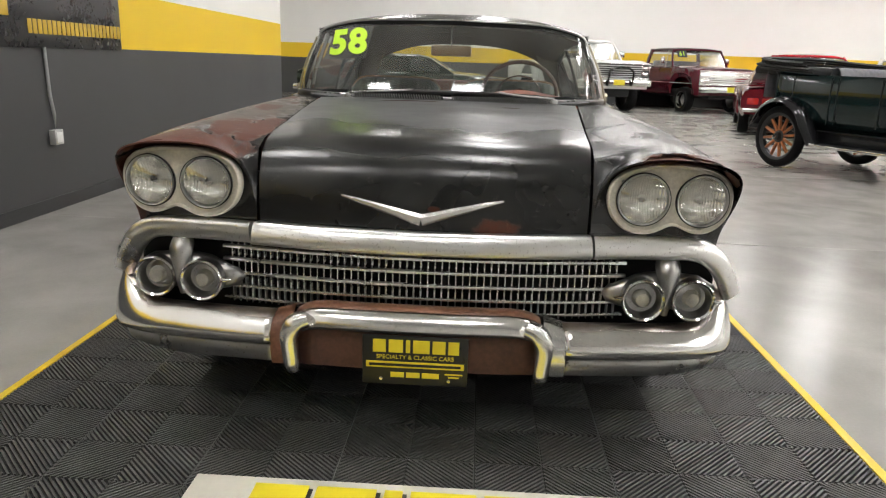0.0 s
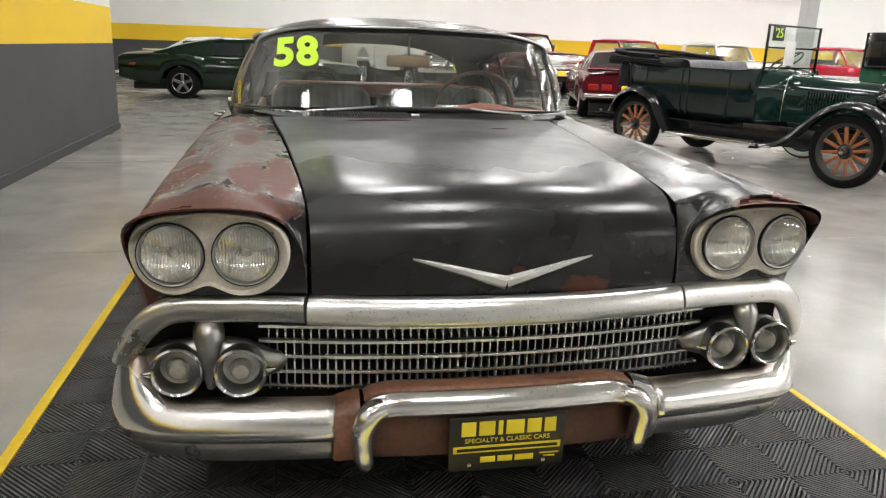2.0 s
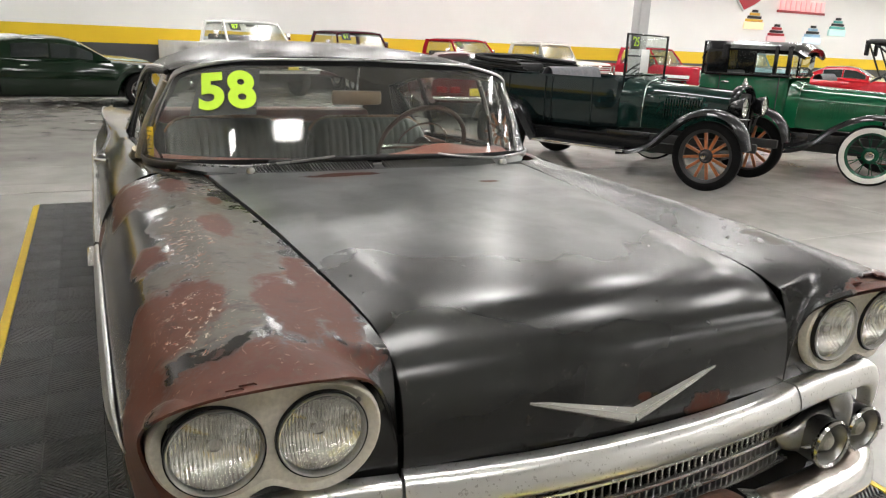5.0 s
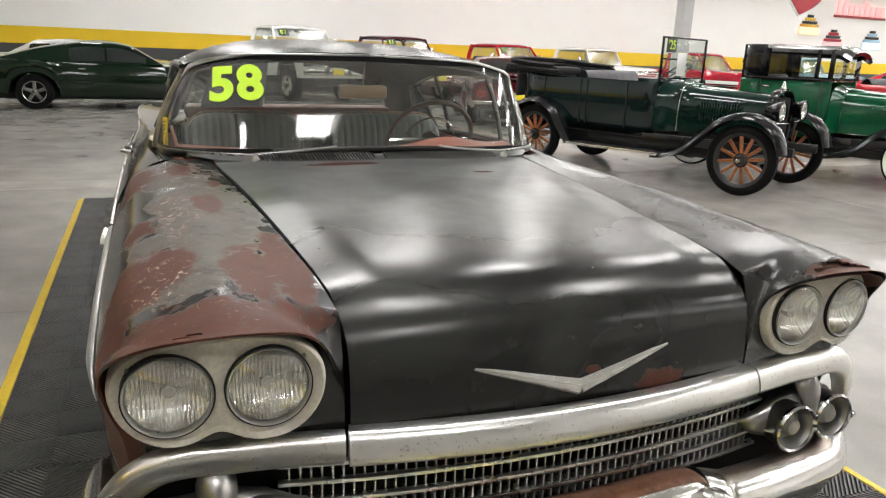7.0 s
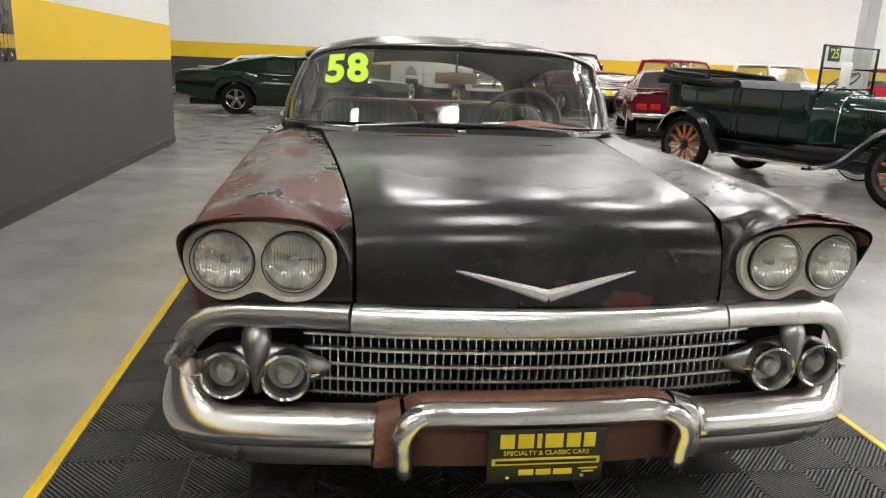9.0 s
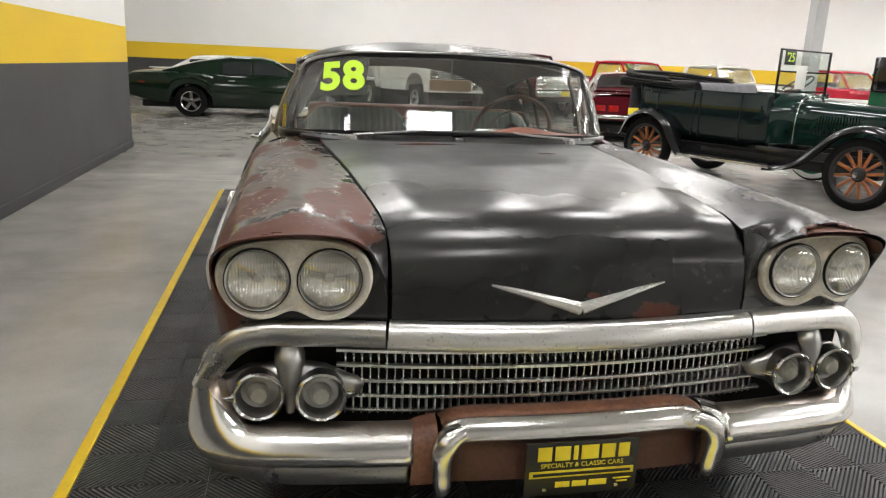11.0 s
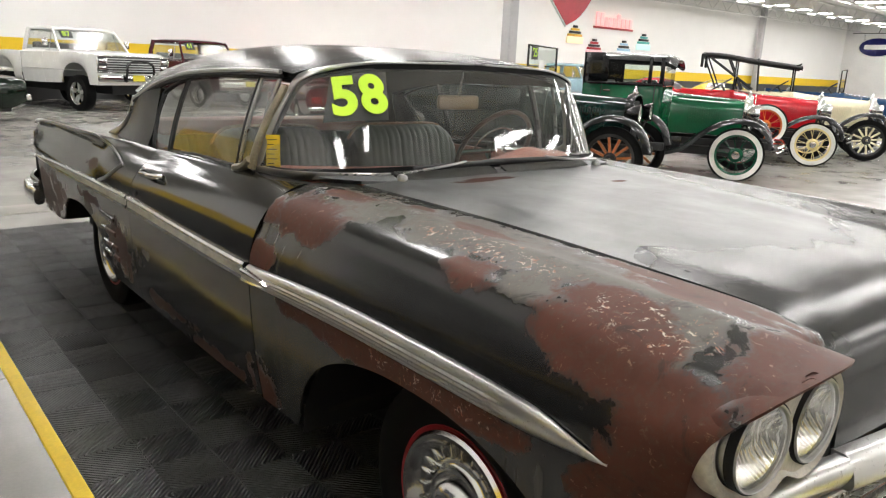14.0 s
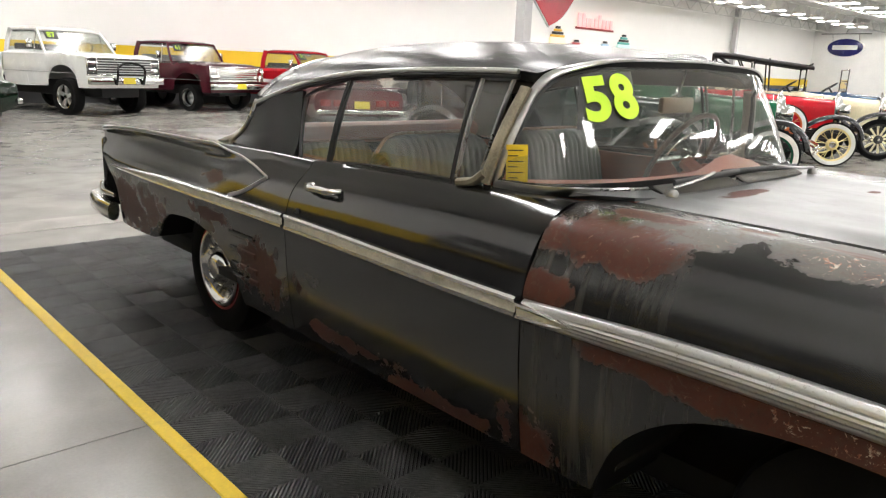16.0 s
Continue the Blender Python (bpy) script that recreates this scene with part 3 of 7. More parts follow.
# front edge of the fender: from the hood gap over the brow and down the cheek
BROW = spline([(0.514, 0.302, 0.735), (0.528, 0.303, 0.80), (0.552, 0.297, 0.862), (0.60, 0.262, 0.908), (0.68, 0.236, 0.929), (0.78, 0.234, 0.930), (0.855, 0.243, 0.921), (0.912, 0.262, 0.900), (0.944, 0.290, 0.868),
               (0.953, 0.318, 0.83), (0.948, 0.338, 0.785), (0.935, 0.352, 0.74), (0.922, 0.362, 0.70), (0.915, 0.372, 0.65), (0.918, 0.386, 0.60), (0.93, 0.405, 0.55), (0.94, 0.425, 0.50), (0.94, 0.44, 0.45)], 42)


def fender_section(y, n=42):
    """One slice of the fender from the hood gap, over the crown and down the side."""
    hx = float(hood_half(y)) + 0.006 + 0.005 * min(1.0, max(0.0, (y - 0.5) / 1.2))
    hz = float(curve1(y, [0.235, 0.30, 0.36, 0.46, 0.72, 1.22, 1.86], [0.904, 0.905, 0.911, 0.931, 0.949, 0.975, 0.997]))
    cz = float(curve1(y, [0.235, 0.30, 0.5, 0.9, 1.4, 1.86], [0.936, 0.950, 0.965, 0.980, 0.992, 0.998]))
    cx = float(curve1(y, [0.235, 0.6, 1.2, 1.86], [0.735, 0.735, 0.738, 0.745]))
    zs = np.array([0.865, 0.80, 0.74])
    w = [(float(side_x(y, z)) - 0.01 * (z > 0.85), z) for z in zs]
    zl = float(lower_edge(np.array(y)))
    top = [(hx, hz), ((hx * 2 + cx) / 3, (hz + cz) / 2 - 0.004), (cx - 0.035, cz - 0.006), (cx, cz), (cx + 0.035, cz - 0.004), (0.835, cz - 0.020), (0.895, cz - 0.045)]
    down = [(float(side_x(y, z)), z) for z in np.linspace(0.74, min(zl, 0.70), 7)[1:]]
    return np.c_[spline(top + w + down, n), np.full(n, y)][:, [0, 2, 1]]


def fender(s):
    table_y = np.linspace(0.235, 1.845, 90)
    table = np.stack([fender_section(y) for y in table_y])
    n = table.shape[1]
    ts = np.r_[np.linspace(0, 0.09, 20), np.linspace(0.105, 1, 54)]
    P = np.zeros((len(ts), n, 3))
    for j in range(n):
        f = BROW[j]
        y = f[1] + (1.845 - f[1]) * ts
        reach = 0.06 + 0.14 * min(1, max(0, (f[0] - 0.53) / 0.09))
        ease = np.clip(1 - (y - f[1]) / reach, 0, 1) ** 2
        for k in range(3):
            P[:, j, k] = np.interp(y, table_y, table[:, j, k])
            if k != 1:
                P[:, j, k] += (f[k] - P[0, j, k]) * ease
        P[:, j, 1] = y
    rng = np.random.RandomState(4)
    torn = np.convolve(rng.rand(90), [0.25, 0.5, 0.25], "same")
    paint = P_FENDER_R if s < 0 else P_FENDER_L

    def skip(i, j):
        x = abs(P[i, j, 0])
        if s < 0:
            return i in (1, 2) and 0.76 < x < 0.81 and rng.rand() < 0.5
        if not 0.62 < x < 0.955 or P[i, j, 2] < 0.855:
            return False
        reach = 0.060 * (0.35 + 0.9 * torn[j]) * min(1, (x - 0.62) / 0.08, (0.985 - x) / 0.05)
        return P[i, j, 1] - BROW[j, 1] < reach
    skin = part("fender", grid(flip(P, s), skip=skip), paint, car,
                "rusted front fender with red oxide and grey primer" if s < 0 else "hazed black front fender with a torn rusty brow", thick=0.005)
    if s > 0:
        under = P[:22].copy()
        under[..., 2] -= 0.012
        under[..., 0] = 0.748 + (under[..., 0] - 0.748) * 0.985
        under[..., 1] += 0.006
        part("brow_lining", grid(under[:, 6:24]), M_BROWN, skin, "rusty inner brow bared by the torn skin")
    # face round the lamps: from the fender's edge in to the bezel
    lo = BROW[BROW[:, 2] > 0.615]
    foot = [(x, 0.31 + 0.09 * max(0, x - 0.62), 0.615) for x in np.linspace(0.90, 0.52, 12)]
    side = [(0.514, 0.301, z) for z in np.linspace(0.615, 0.728, 8)]
    loop = np.array(list(lo) + foot + side)
    ang = np.arctan2(loop[:, 2] - BEZEL_C[1], loop[:, 0] - BEZEL_C[0])
    order = np.argsort(ang)
    inner = bezel_outline()
    ia = np.arctan2(inner[:, 1] - BEZEL_C[1], inner[:, 0] - BEZEL_C[0])
    rows = []
    outer = np.stack([np.interp(ia, ang[order], loop[order, k], period=2 * np.pi) for k in range(3)], 1)
    iny = bezel_y(inner[:, 0]) + 0.016
    for t in (0.0, 0.04, 0.12, 0.25, 0.45, 0.7, 0.92, 1.12):
        x = outer[:, 0] + (inner[:, 0] - outer[:, 0]) * t
        z = outer[:, 2] + (inner[:, 1] - outer[:, 2]) * t
        e = min(1, t) ** np.where(outer[:, 2] > 0.86, 0.30, 0.8)
        y = outer[:, 1] + (iny - outer[:, 1]) * e + 0.001
        rows.append(np.stack([x, y, z], 1))
    part("nose_panel", grid(flip(np.array(rows), s), closed_v=True), paint, car)
    # sheet closing the gap behind the parking lamps, near-black to stand for shade
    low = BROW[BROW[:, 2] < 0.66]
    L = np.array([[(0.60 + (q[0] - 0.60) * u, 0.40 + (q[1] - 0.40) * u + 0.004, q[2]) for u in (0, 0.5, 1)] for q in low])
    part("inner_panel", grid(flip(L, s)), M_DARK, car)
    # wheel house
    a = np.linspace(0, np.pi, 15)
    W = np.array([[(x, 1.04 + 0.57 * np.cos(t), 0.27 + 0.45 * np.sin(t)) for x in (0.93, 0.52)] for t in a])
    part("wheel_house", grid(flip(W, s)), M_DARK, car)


both(fender)
M_RING = worn_chrome("aged_lamp_ring", 0.30, 0.2, 0.66, 0.4, (0.2, 0.15, 0.08))


# headlamps
def lamp_pair(s):
    z = 0.803
    q = bezel_outline()
    back = 0.006 * s
    rings = []
    for k, dy in ((1.0, 0.022), (1.0, 0.0), (0.988, -0.010), (0.965, -0.013), (0.93, -0.009), (0.88, -0.003)):
        x = BEZEL_C[0] + (q[:, 0] - BEZEL_C[0]) * k
        rings.append(np.stack([x, bezel_y(x) + dy + back, BEZEL_C[1] + (q[:, 1] - BEZEL_C[1]) * k], 1))
    plate_ = bmesh.new()
    loops = [[(BEZEL_C[0] + (x - BEZEL_C[0]) * 0.88, BEZEL_C[1] + (w - BEZEL_C[1]) * 0.88) for x, w in q]]
    loops += [[(cx + 0.0812 * math.cos(a), z + 0.0812 * math.sin(a)) for a in np.linspace(0, 2 * np.pi, 40, endpoint=False)] for cx in (0.838, 0.662)]
    for lp in loops:
        vs = [plate_.verts.new((s * x, float(bezel_y(x)) - 0.003 + back, w)) for x, w in lp]
        for i in range(len(vs)):
            plate_.edges.new((vs[i], vs[(i + 1) % len(vs)]))
    bmesh.ops.triangle_fill(plate_, use_beauty=True, use_dissolve=False, edges=plate_.edges)
    bezel = part("headlamp_bezel", joined(grid(flip(np.array(rings), s), closed_v=True), plate_), M_CREAM, car, "dull cream twin headlamp bezel")
    for a in (0.5, 2.6, 3.9, 5.4):
        p = (BEZEL_C[0] + 0.176 * math.cos(a), BEZEL_C[1] + 0.098 * math.sin(a))
        part("bezel_screw", lathe([(0, 0.003), (0.004, 0.002), (0.005, -0.002)], 8, Matrix.Translation((s * p[0], float(bezel_y(p[0])) - 0.008 + back, p[1])) @ pose(0, 0, 0, 90, 0, 0)), M_POT, bezel)
    for cx in (0.838, 0.662):
        y0 = float(bezel_y(cx)) - 0.008 + back
        m = Matrix.Translation((s * cx, y0, z)) @ pose(0, 0, 0, 90, 0, 0) @ pose(0, 0, 0, 0, s * (5 if cx > 0.75 else 1), 0)
        lamp = part("headlamp", lathe([(0.078, -0.03), (0.0785, 0.004), (0.0770, 0.008), (0.0745, 0.007), (0.0735, 0.002), (0.0735, -0.02)], 40, m), M_RING, car, "dull metal lamp ring")
        part("gap_ring", lathe([(0.0785, 0.0042), (0.0812, 0.0046), (0.0812, -0.012)], 40, m), M_DARK, lamp)
        part("reflector", lathe([(0.0, -0.055), (0.03, -0.050), (0.055, -0.034), (0.072, -0.006)], 32, m), M_REFLECTOR, lamp)
        part("bulb_shield", lathe([(0.0, -0.020), (0.012, -0.021), (0.014, -0.030), (0.010, -0.045)], 16, m), M_BRIGHT, lamp)
        prof = [(r0, 0.018 * (1 - (r0 / 0.073) ** 2) + 0.004) for r0 in np.linspace(0, 0.073, 9)]
        part("lens", facing_out(lathe(prof, 40, m), (s * cx, 0.6, z)), M_LENS_RIB, lamp, "ribbed clear glass lens", fix=False)


def fluted_mirror():
    m = worn_chrome("lamp_reflector", 0.16, 0.0, 0.95, 0.0)
    nt = m.node_tree
    w = node(nt, "ShaderNodeTexWave", Scale=42.0, Distortion=0.6)
    nt.links.new(coords(nt), w.inputs["Vector"])
    bump(nt, nt.nodes["Principled BSDF"], w.outputs["Fac"], 0.5, 0.004)
    return m


M_REFLECTOR = fluted_mirror()


def ribbed_lens():
    m = glass_pane("ribbed_lens", (0.97, 0.97, 0.94), 0.05, 1.9, 0.02)
    nt = m.node_tree
    w = node(nt, "ShaderNodeTexWave", Scale=55.0, Distortion=0.4)
    w.bands_direction = "X"
    nt.links.new(coords(nt), w.inputs["Vector"])
    bp = node(nt, "ShaderNodeBump", Strength=0.5, Distance=0.003)
    nt.links.new(w.outputs["Fac"], bp.inputs["Height"])
    for n in nt.nodes:
        if n.bl_idname == "ShaderNodeBsdfGlossy":
            nt.links.new(bp.outputs[0], n.inputs["Normal"])
    film = [n for n in nt.nodes if n.bl_idname == "ShaderNodeMixShader" and n.inputs[2].links and n.inputs[2].links[0].from_node.bl_idname == "ShaderNodeBsdfDiffuse"][0]
    rib = arith(nt, "MULTIPLY", arith(nt, "POWER", w.outputs["Fac"], 2.0), 0.07)
    nt.links.new(rib, film.inputs[0])
    return m


M_LENS_RIB = ribbed_lens()
both(lamp_pair)

# chrome bar over the grille: a middle piece and two ends that droop round the lamps
bar = np.array([(0.033, -0.012), (0.035, 0.016), (0.030, 0.025), (0.020, 0.029), (0.0, 0.026), (-0.020, 0.018), (-0.032, 0.009), (-0.035, -0.002), (-0.033, -0.028)])


def bar_path(x):
    return np.stack([x, 0.222 + 0.20 * x * x, 0.655 + 0.0 * x], 1)


part("grille_header", sweep(bar_path(np.linspace(-0.512, 0.512, 30)), bar, up=(0, -1, 0)), M_CHROME_DULL, car, "dull pitted chrome bar over the grille")


def header_end(s):
    p = [(0.520, 0.277, 0.655), (0.64, 0.298, 0.655), (0.76, 0.312, 0.654), (0.81, 0.319, 0.654), (0.862, 0.327, 0.644), (0.905, 0.338, 0.617), (0.938, 0.352, 0.578), (0.964, 0.366, 0.535), (0.984, 0.380, 0.496)]
    part("header_end", sweep(flip(spline(p, 40), s), bar, up=(0, -1, 0), scale=np.r_[np.ones(30), np.linspace(1, 0.82, 10)]), M_CHROME_DULL, car)


both(header_end)

# grille of crossing bars
M_GRILLE = worn_chrome("grille_metal", 0.24, 0.04, 0.96, 0.2)
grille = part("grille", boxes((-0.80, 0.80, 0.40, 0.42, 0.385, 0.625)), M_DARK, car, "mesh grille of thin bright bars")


def vee(x):
    return 0.300 + 0.16 * x * x


for z in (0.420, 0.462, 0.505, 0.548, 0.590):
    xs = np.linspace(-0.64, 0.64, 25)
    path = np.stack([xs, vee(xs) - 0.012, np.full(25, z)], 1)
    part("crossbar", sweep(path, round_profile(0.009, 0.0052, 12, 4.0)), M_GRILLE, grille)
upright = made("upright", boxes((-0.0022, 0.0022, -0.006, 0.018, 0.400, 0.612), bevel=0.0015), M_GRILLE)
for i in range(57):
    x = -0.616 + 0.022 * i
    sub("upright", upright, grille, pose(x, float(vee(x)) + 0.004, 0))


# twin parking lamps in a cast pod
def parking(s):
    cx1, cx2, z, y = 0.840, 0.684, 0.497, 0.262
    pod = part("parking_lamp_pod", joined(
        sweep(flip(spline([(0.570, 0.335, z), (0.60, 0.325, z), (0.665, 0.325, z + 0.006), (0.755, 0.335, z + 0.016), (0.842, 0.345, z + 0.006), (0.90, 0.365, z), (0.94, 0.40, z)], 26), s),
              round_profile(0.035, 0.060, 14), scale=np.r_[0.10, np.linspace(0.45, 1, 7), np.ones(11), np.linspace(1, 0.3, 7)]),
        sweep(flip(spline([(0.762, 0.306, 0.440), (0.762, 0.296, 0.485), (0.762, 0.294, 0.53), (0.762, 0.304, 0.572), (0.762, 0.330, 0.612)], 18), s), round_profile(0.028, 0.022, 14, 1.5), up=(0, 1, 0), scale=np.r_[np.linspace(0.40, 0.75, 8), np.linspace(0.80, 1.35, 6), 1.4, 1.4, 1.35, 1.2])),
        M_PODS, car, "dull cast twin parking lamp pod")
    for cx in (cx1, cx2):
        m = Matrix.Translation((s * cx, y + 0.022 * (cx > 0.75), z)) @ pose(0, 0, 0, 90, 0, 0)
        lamp = part("parking_lamp", lathe([(0.060, -0.075), (0.064, -0.02), (0.0645, 0.002), (0.060, 0.006), (0.055, 0.002), (0.051, -0.016), (0.046, -0.034), (0.0, -0.038)], 36, m), M_PODS, pod, "dull cup-shaped lamp ring")
        part("lamp_rim", lathe([(0.0655, -0.004), (0.0665, 0.004), (0.062, 0.010), (0.0565, 0.006), (0.057, -0.002)], 36, m), M_CHROME, lamp)
        part("lens", lathe([(0.029, -0.037), (0.028, -0.016), (0.020, -0.004), (0.0, 0.001)], 24, m), M_FROST, lamp, "clouded small round lens")
        for d in (-1, 1):
            if (cx == cx2) == (d < 0):
                part("lamp_ear", sweep(flip([(cx + d * 0.060, y + 0.012, z), (cx + d * 0.075, y + 0.014, z), (cx + d * 0.086, y + 0.020, z)], s), round_profile(0.008, 0.010, 8), scale=[1, 0.6, 0.2]), M_CHROME, lamp)


M_PODS = worn_chrome("dark_pot_metal", 0.28, 0.2, 0.42, 0.4, (0.12, 0.09, 0.05))
M_FROST = plain("clouded_lens", (0.30, 0.29, 0.25), 0.3, 0, 0.2, 30)
both(parking)

# bumper
def stained_wing():
    """Chrome with a rusty stain creeping along its upper inner edge."""
    m = worn_chrome("stained_chrome", 0.16, 0.05, 0.92, 0.3)
    nt = m.node_tree
    b = nt.nodes["Principled BSDF"]
    sep = nt.nodes.new("ShaderNodeSeparateXYZ")
    v = coords(nt)
    nt.links.new(v, sep.inputs[0])
    n = noise_tex(nt, v, 7, 6, 0.65, 0.3)
    h = arith(nt, "ADD", sep.outputs["Z"], arith(nt, "MULTIPLY", arith(nt, "SUBTRACT", n, 0.5), 0.035))
    h = arith(nt, "SUBTRACT", h, arith(nt, "MULTIPLY", arith(nt, "MAXIMUM", arith(nt, "SUBTRACT", arith(nt, "ABSOLUTE", sep.outputs["X"]), 0.87), 0.0), 0.95))
    fac = ramp(nt, h, (0.390, (0, 0, 0)), (0.416, (0.7, 0.7, 0.7)))
    base = b.inputs["Base Color"].links[0].from_socket
    nt.links.new(mix(nt, fac, base, (0.17, 0.09, 0.04)), b.inputs["Base Color"])
    old = b.inputs["Roughness"].links[0].from_socket
    nt.links.new(arith(nt, "ADD", old, arith(nt, "MULTIPLY", fac, 0.25)), b.inputs["Roughness"])
    return m


M_WING = stained_wing()
M_APRON = worn_chrome("dark_dull_chrome", 0.26, 0.15, 0.42, 0.5)
M_GUARD = worn_chrome("browned_chrome", 0.20, 0.30, 0.84, 0.4, (0.22, 0.12, 0.05))
M_SHELF = plain("orange_brown_rust", (0.21, 0.095, 0.055), 0.45, 0, 0.4, 9, 0.2)


def bumper_path(x):
    """Where the bumper's face runs, seen from above."""
    x = np.abs(x)
    return curve1(x, [0, 0.45, 0.7, 0.84, 0.92, 0.97], [0.165, 0.190, 0.225, 0.262, 0.310, 0.42])


def wing(s):
    # outer chrome wing, wrapping round the corner and rising to a tip
    p = [(0.452, 0.191), (0.60, 0.204), (0.75, 0.224), (0.87, 0.252), (0.95, 0.300), (0.995, 0.375), (1.012, 0.48), (1.015, 0.62)]
    p = [(x + (0.030 if s < 0 else 0.006) * min(1, max(0, (x - 0.6) / 0.35)), y) for x, y in p]
    q = spline(p, 40)
    prof_d = np.array([0.098, 0.082, 0.064, 0.047, 0.033, 0.021, 0.011, 0.003, 0.0, 0.010, 0.026])
    prof_z = np.array([0.402, 0.413, 0.416, 0.411, 0.401, 0.388, 0.372, 0.354, 0.336, 0.318, 0.308])
    t = np.gradient(q, axis=0)
    t /= np.linalg.norm(t, axis=1)[:, None]
    inward = np.stack([-t[:, 1], t[:, 0]], 1)
    lift = curve1(q[:, 0], [0.4, 0.88, 0.95, 0.995, 1.015], [0, 0.0, 0.050, 0.108, 0.104])
    P = np.array([[(q[i, 0] + inward[i, 0] * d, q[i, 1] + inward[i, 1] * d, z + lift[i] * max(0, (z - 0.335) / 0.085)) for d, z in zip(prof_d, prof_z)] for i in range(40)])
    part("bumper_wing", grid(flip(P, s)), M_WING, car, "worn chrome bumper wing with rust stains", thick=0.006)
    # lower apron, duller
    prof_d = np.array([0.034, 0.030, 0.030, 0.036, 0.060])
    prof_z = np.array([0.310, 0.302, 0.274, 0.254, 0.247])
    P = np.array([[(q[i, 0] + inward[i, 0] * d, q[i, 1] + inward[i, 1] * d, z + 0.05 * max(0, i - 14) / 26) for d, z in zip(prof_d, prof_z)] for i in range(40)])
    part("bumper_apron", grid(flip(P, s)), M_APRON, car, "dull dark lower bumper edge", thick=0.005)
    bolt = lathe([(0.0, 0.007), (0.008, 0.005), (0.011, 0.0)], 12, Matrix.Translation((s * 0.875, 0.305, 0.292)) @ pose(0, 0, 0, 90, 0, 0))
    part("bumper_bolt", bolt, M_CHROME, car)
    # guard: comes down from the raised middle
    g = spline([(0.330, 0.176, 0.420), (0.362, 0.168, 0.410), (0.382, 0.166, 0.374), (0.382, 0.172, 0.32), (0.376, 0.180, 0.258), (0.373, 0.19, 0.242)], 20)
    part("bumper_guard", sweep(flip(g, s), round_profile(0.030, 0.034, 16, 2.6), up=(0, 1, 0), scale=np.r_[np.linspace(0.8, 1, 5), np.linspace(1, 0.8, 12), 0.7, 0.55, 0.3]), M_GUARD, car, "chrome bumper guard browned with rust")
    # rusty infill between guard and wing
    X = np.linspace(0.385, 0.455, 7)
    P = np.array([[(x, 0.196 + d, z) for d, z in ((0.085, 0.430 - 0.30 * max(0, x - 0.39)), (0.055, 0.428 - 0.30 * max(0, x - 0.39)), (0.032, 0.414 - 0.25 * max(0, x - 0.39)), (0.012, 0.382), (0.004, 0.335), (0.012, 0.285), (0.024, 0.250))] for x in X])
    part("bumper_infill", grid(flip(P, s)), M_SHELF if s < 0 else M_GUARD, car, "rust-browned chrome bumper joint")


both(wing)
M_CHROME_BAR = worn_chrome("bar_chrome", 0.17, 0.12, 0.90, 0.4)
xs = np.linspace(-0.375, 0.375, 33)
drop = curve1(np.abs(xs), [0, 0.27, 0.34, 0.375], [0.0, 0.002, 0.010, 0.03])
P = np.array([[(x, 0.160 + 0.18 * x * x + d, z - dr) for d, z in ((0.055, 0.452), (0.036, 0.450), (0.020, 0.441), (0.009, 0.428), (0.002, 0.412), (0.0, 0.398), (0.010, 0.386), (0.05, 0.382))] for x, dr in zip(xs, drop)])
part("bumper_bar", grid(P), M_CHROME_BAR, car, "raised middle chrome bumper bar", thick=0.006)
P = np.array([[(x, 0.160 + 0.18 * x * x + d, z - dr) for d, z in ((0.105, 0.449), (0.080, 0.456), (0.055, 0.4575), (0.034, 0.4515))] for x, dr in zip(xs, drop)])
part("bumper_shelf", grid(P), M_SHELF, car, "rust-brown top of the bumper", thick=0.006)
P = np.array([[(x, 0.205 + 0.12 * x * x + d, z) for d, z in ((0.0, 0.40), (0.004, 0.35), (0.0, 0.29), (0.006, 0.256), (0.03, 0.249))] for x in np.linspace(-0.37, 0.37, 15)])
part("bumper_panel", grid(P), M_BROWN, car, "rust-brown recessed plate panel", thick=0.006)
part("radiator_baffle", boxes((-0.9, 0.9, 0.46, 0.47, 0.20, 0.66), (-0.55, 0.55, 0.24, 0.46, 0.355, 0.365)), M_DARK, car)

# show plate: yellow panel and lines on black
plate = part("show_plate", boxes((-0.1475, 0.1475, 0.160, 0.165, 0.247, 0.395), bevel=0.002), plain("plate_black", (0.012, 0.012, 0.010), 0.3, 0, 0.1, 8), car, "black show plate with yellow lettering")
M_PLATE_Y = plain("plate_yellow", (0.75, 0.62, 0.03), 0.4, 0, 0.05, 6)
xx = -0.118
for w in (0.036, 0.040, 0.012, 0.046, 0.036, 0.030):
    part("name_bar", boxes((xx, xx + w, 0.1575, 0.1595, 0.345, 0.384), bevel=0.0008), M_PLATE_Y, plate)
    xx += w + 0.008
part("name_line", moved(letters("SPECIALTY & CLASSIC CARS", 0.0175, 0.0006), Matrix.Translation((0, 0.1592, 0.331))), M_PLATE_Y, plate, smooth=False)
part("web_panel", boxes((-0.137, 0.137, 0.1575, 0.1595, 0.299, 0.318), bevel=0.0008), M_PLATE_Y, plate)
part("web_bar", boxes((-0.128, 0.128, 0.1555, 0.1572, 0.3045, 0.3125), bevel=0.0005), M_BLACK, plate)
part("number_bar", boxes((-0.068, -0.030, 0.1575, 0.1595, 0.270, 0.286), (-0.024, 0.014, 0.1575, 0.1595, 0.270, 0.286), (0.020, 0.068, 0.1575, 0.1595, 0.270, 0.286), bevel=0.0008), M_PLATE_Y, plate)
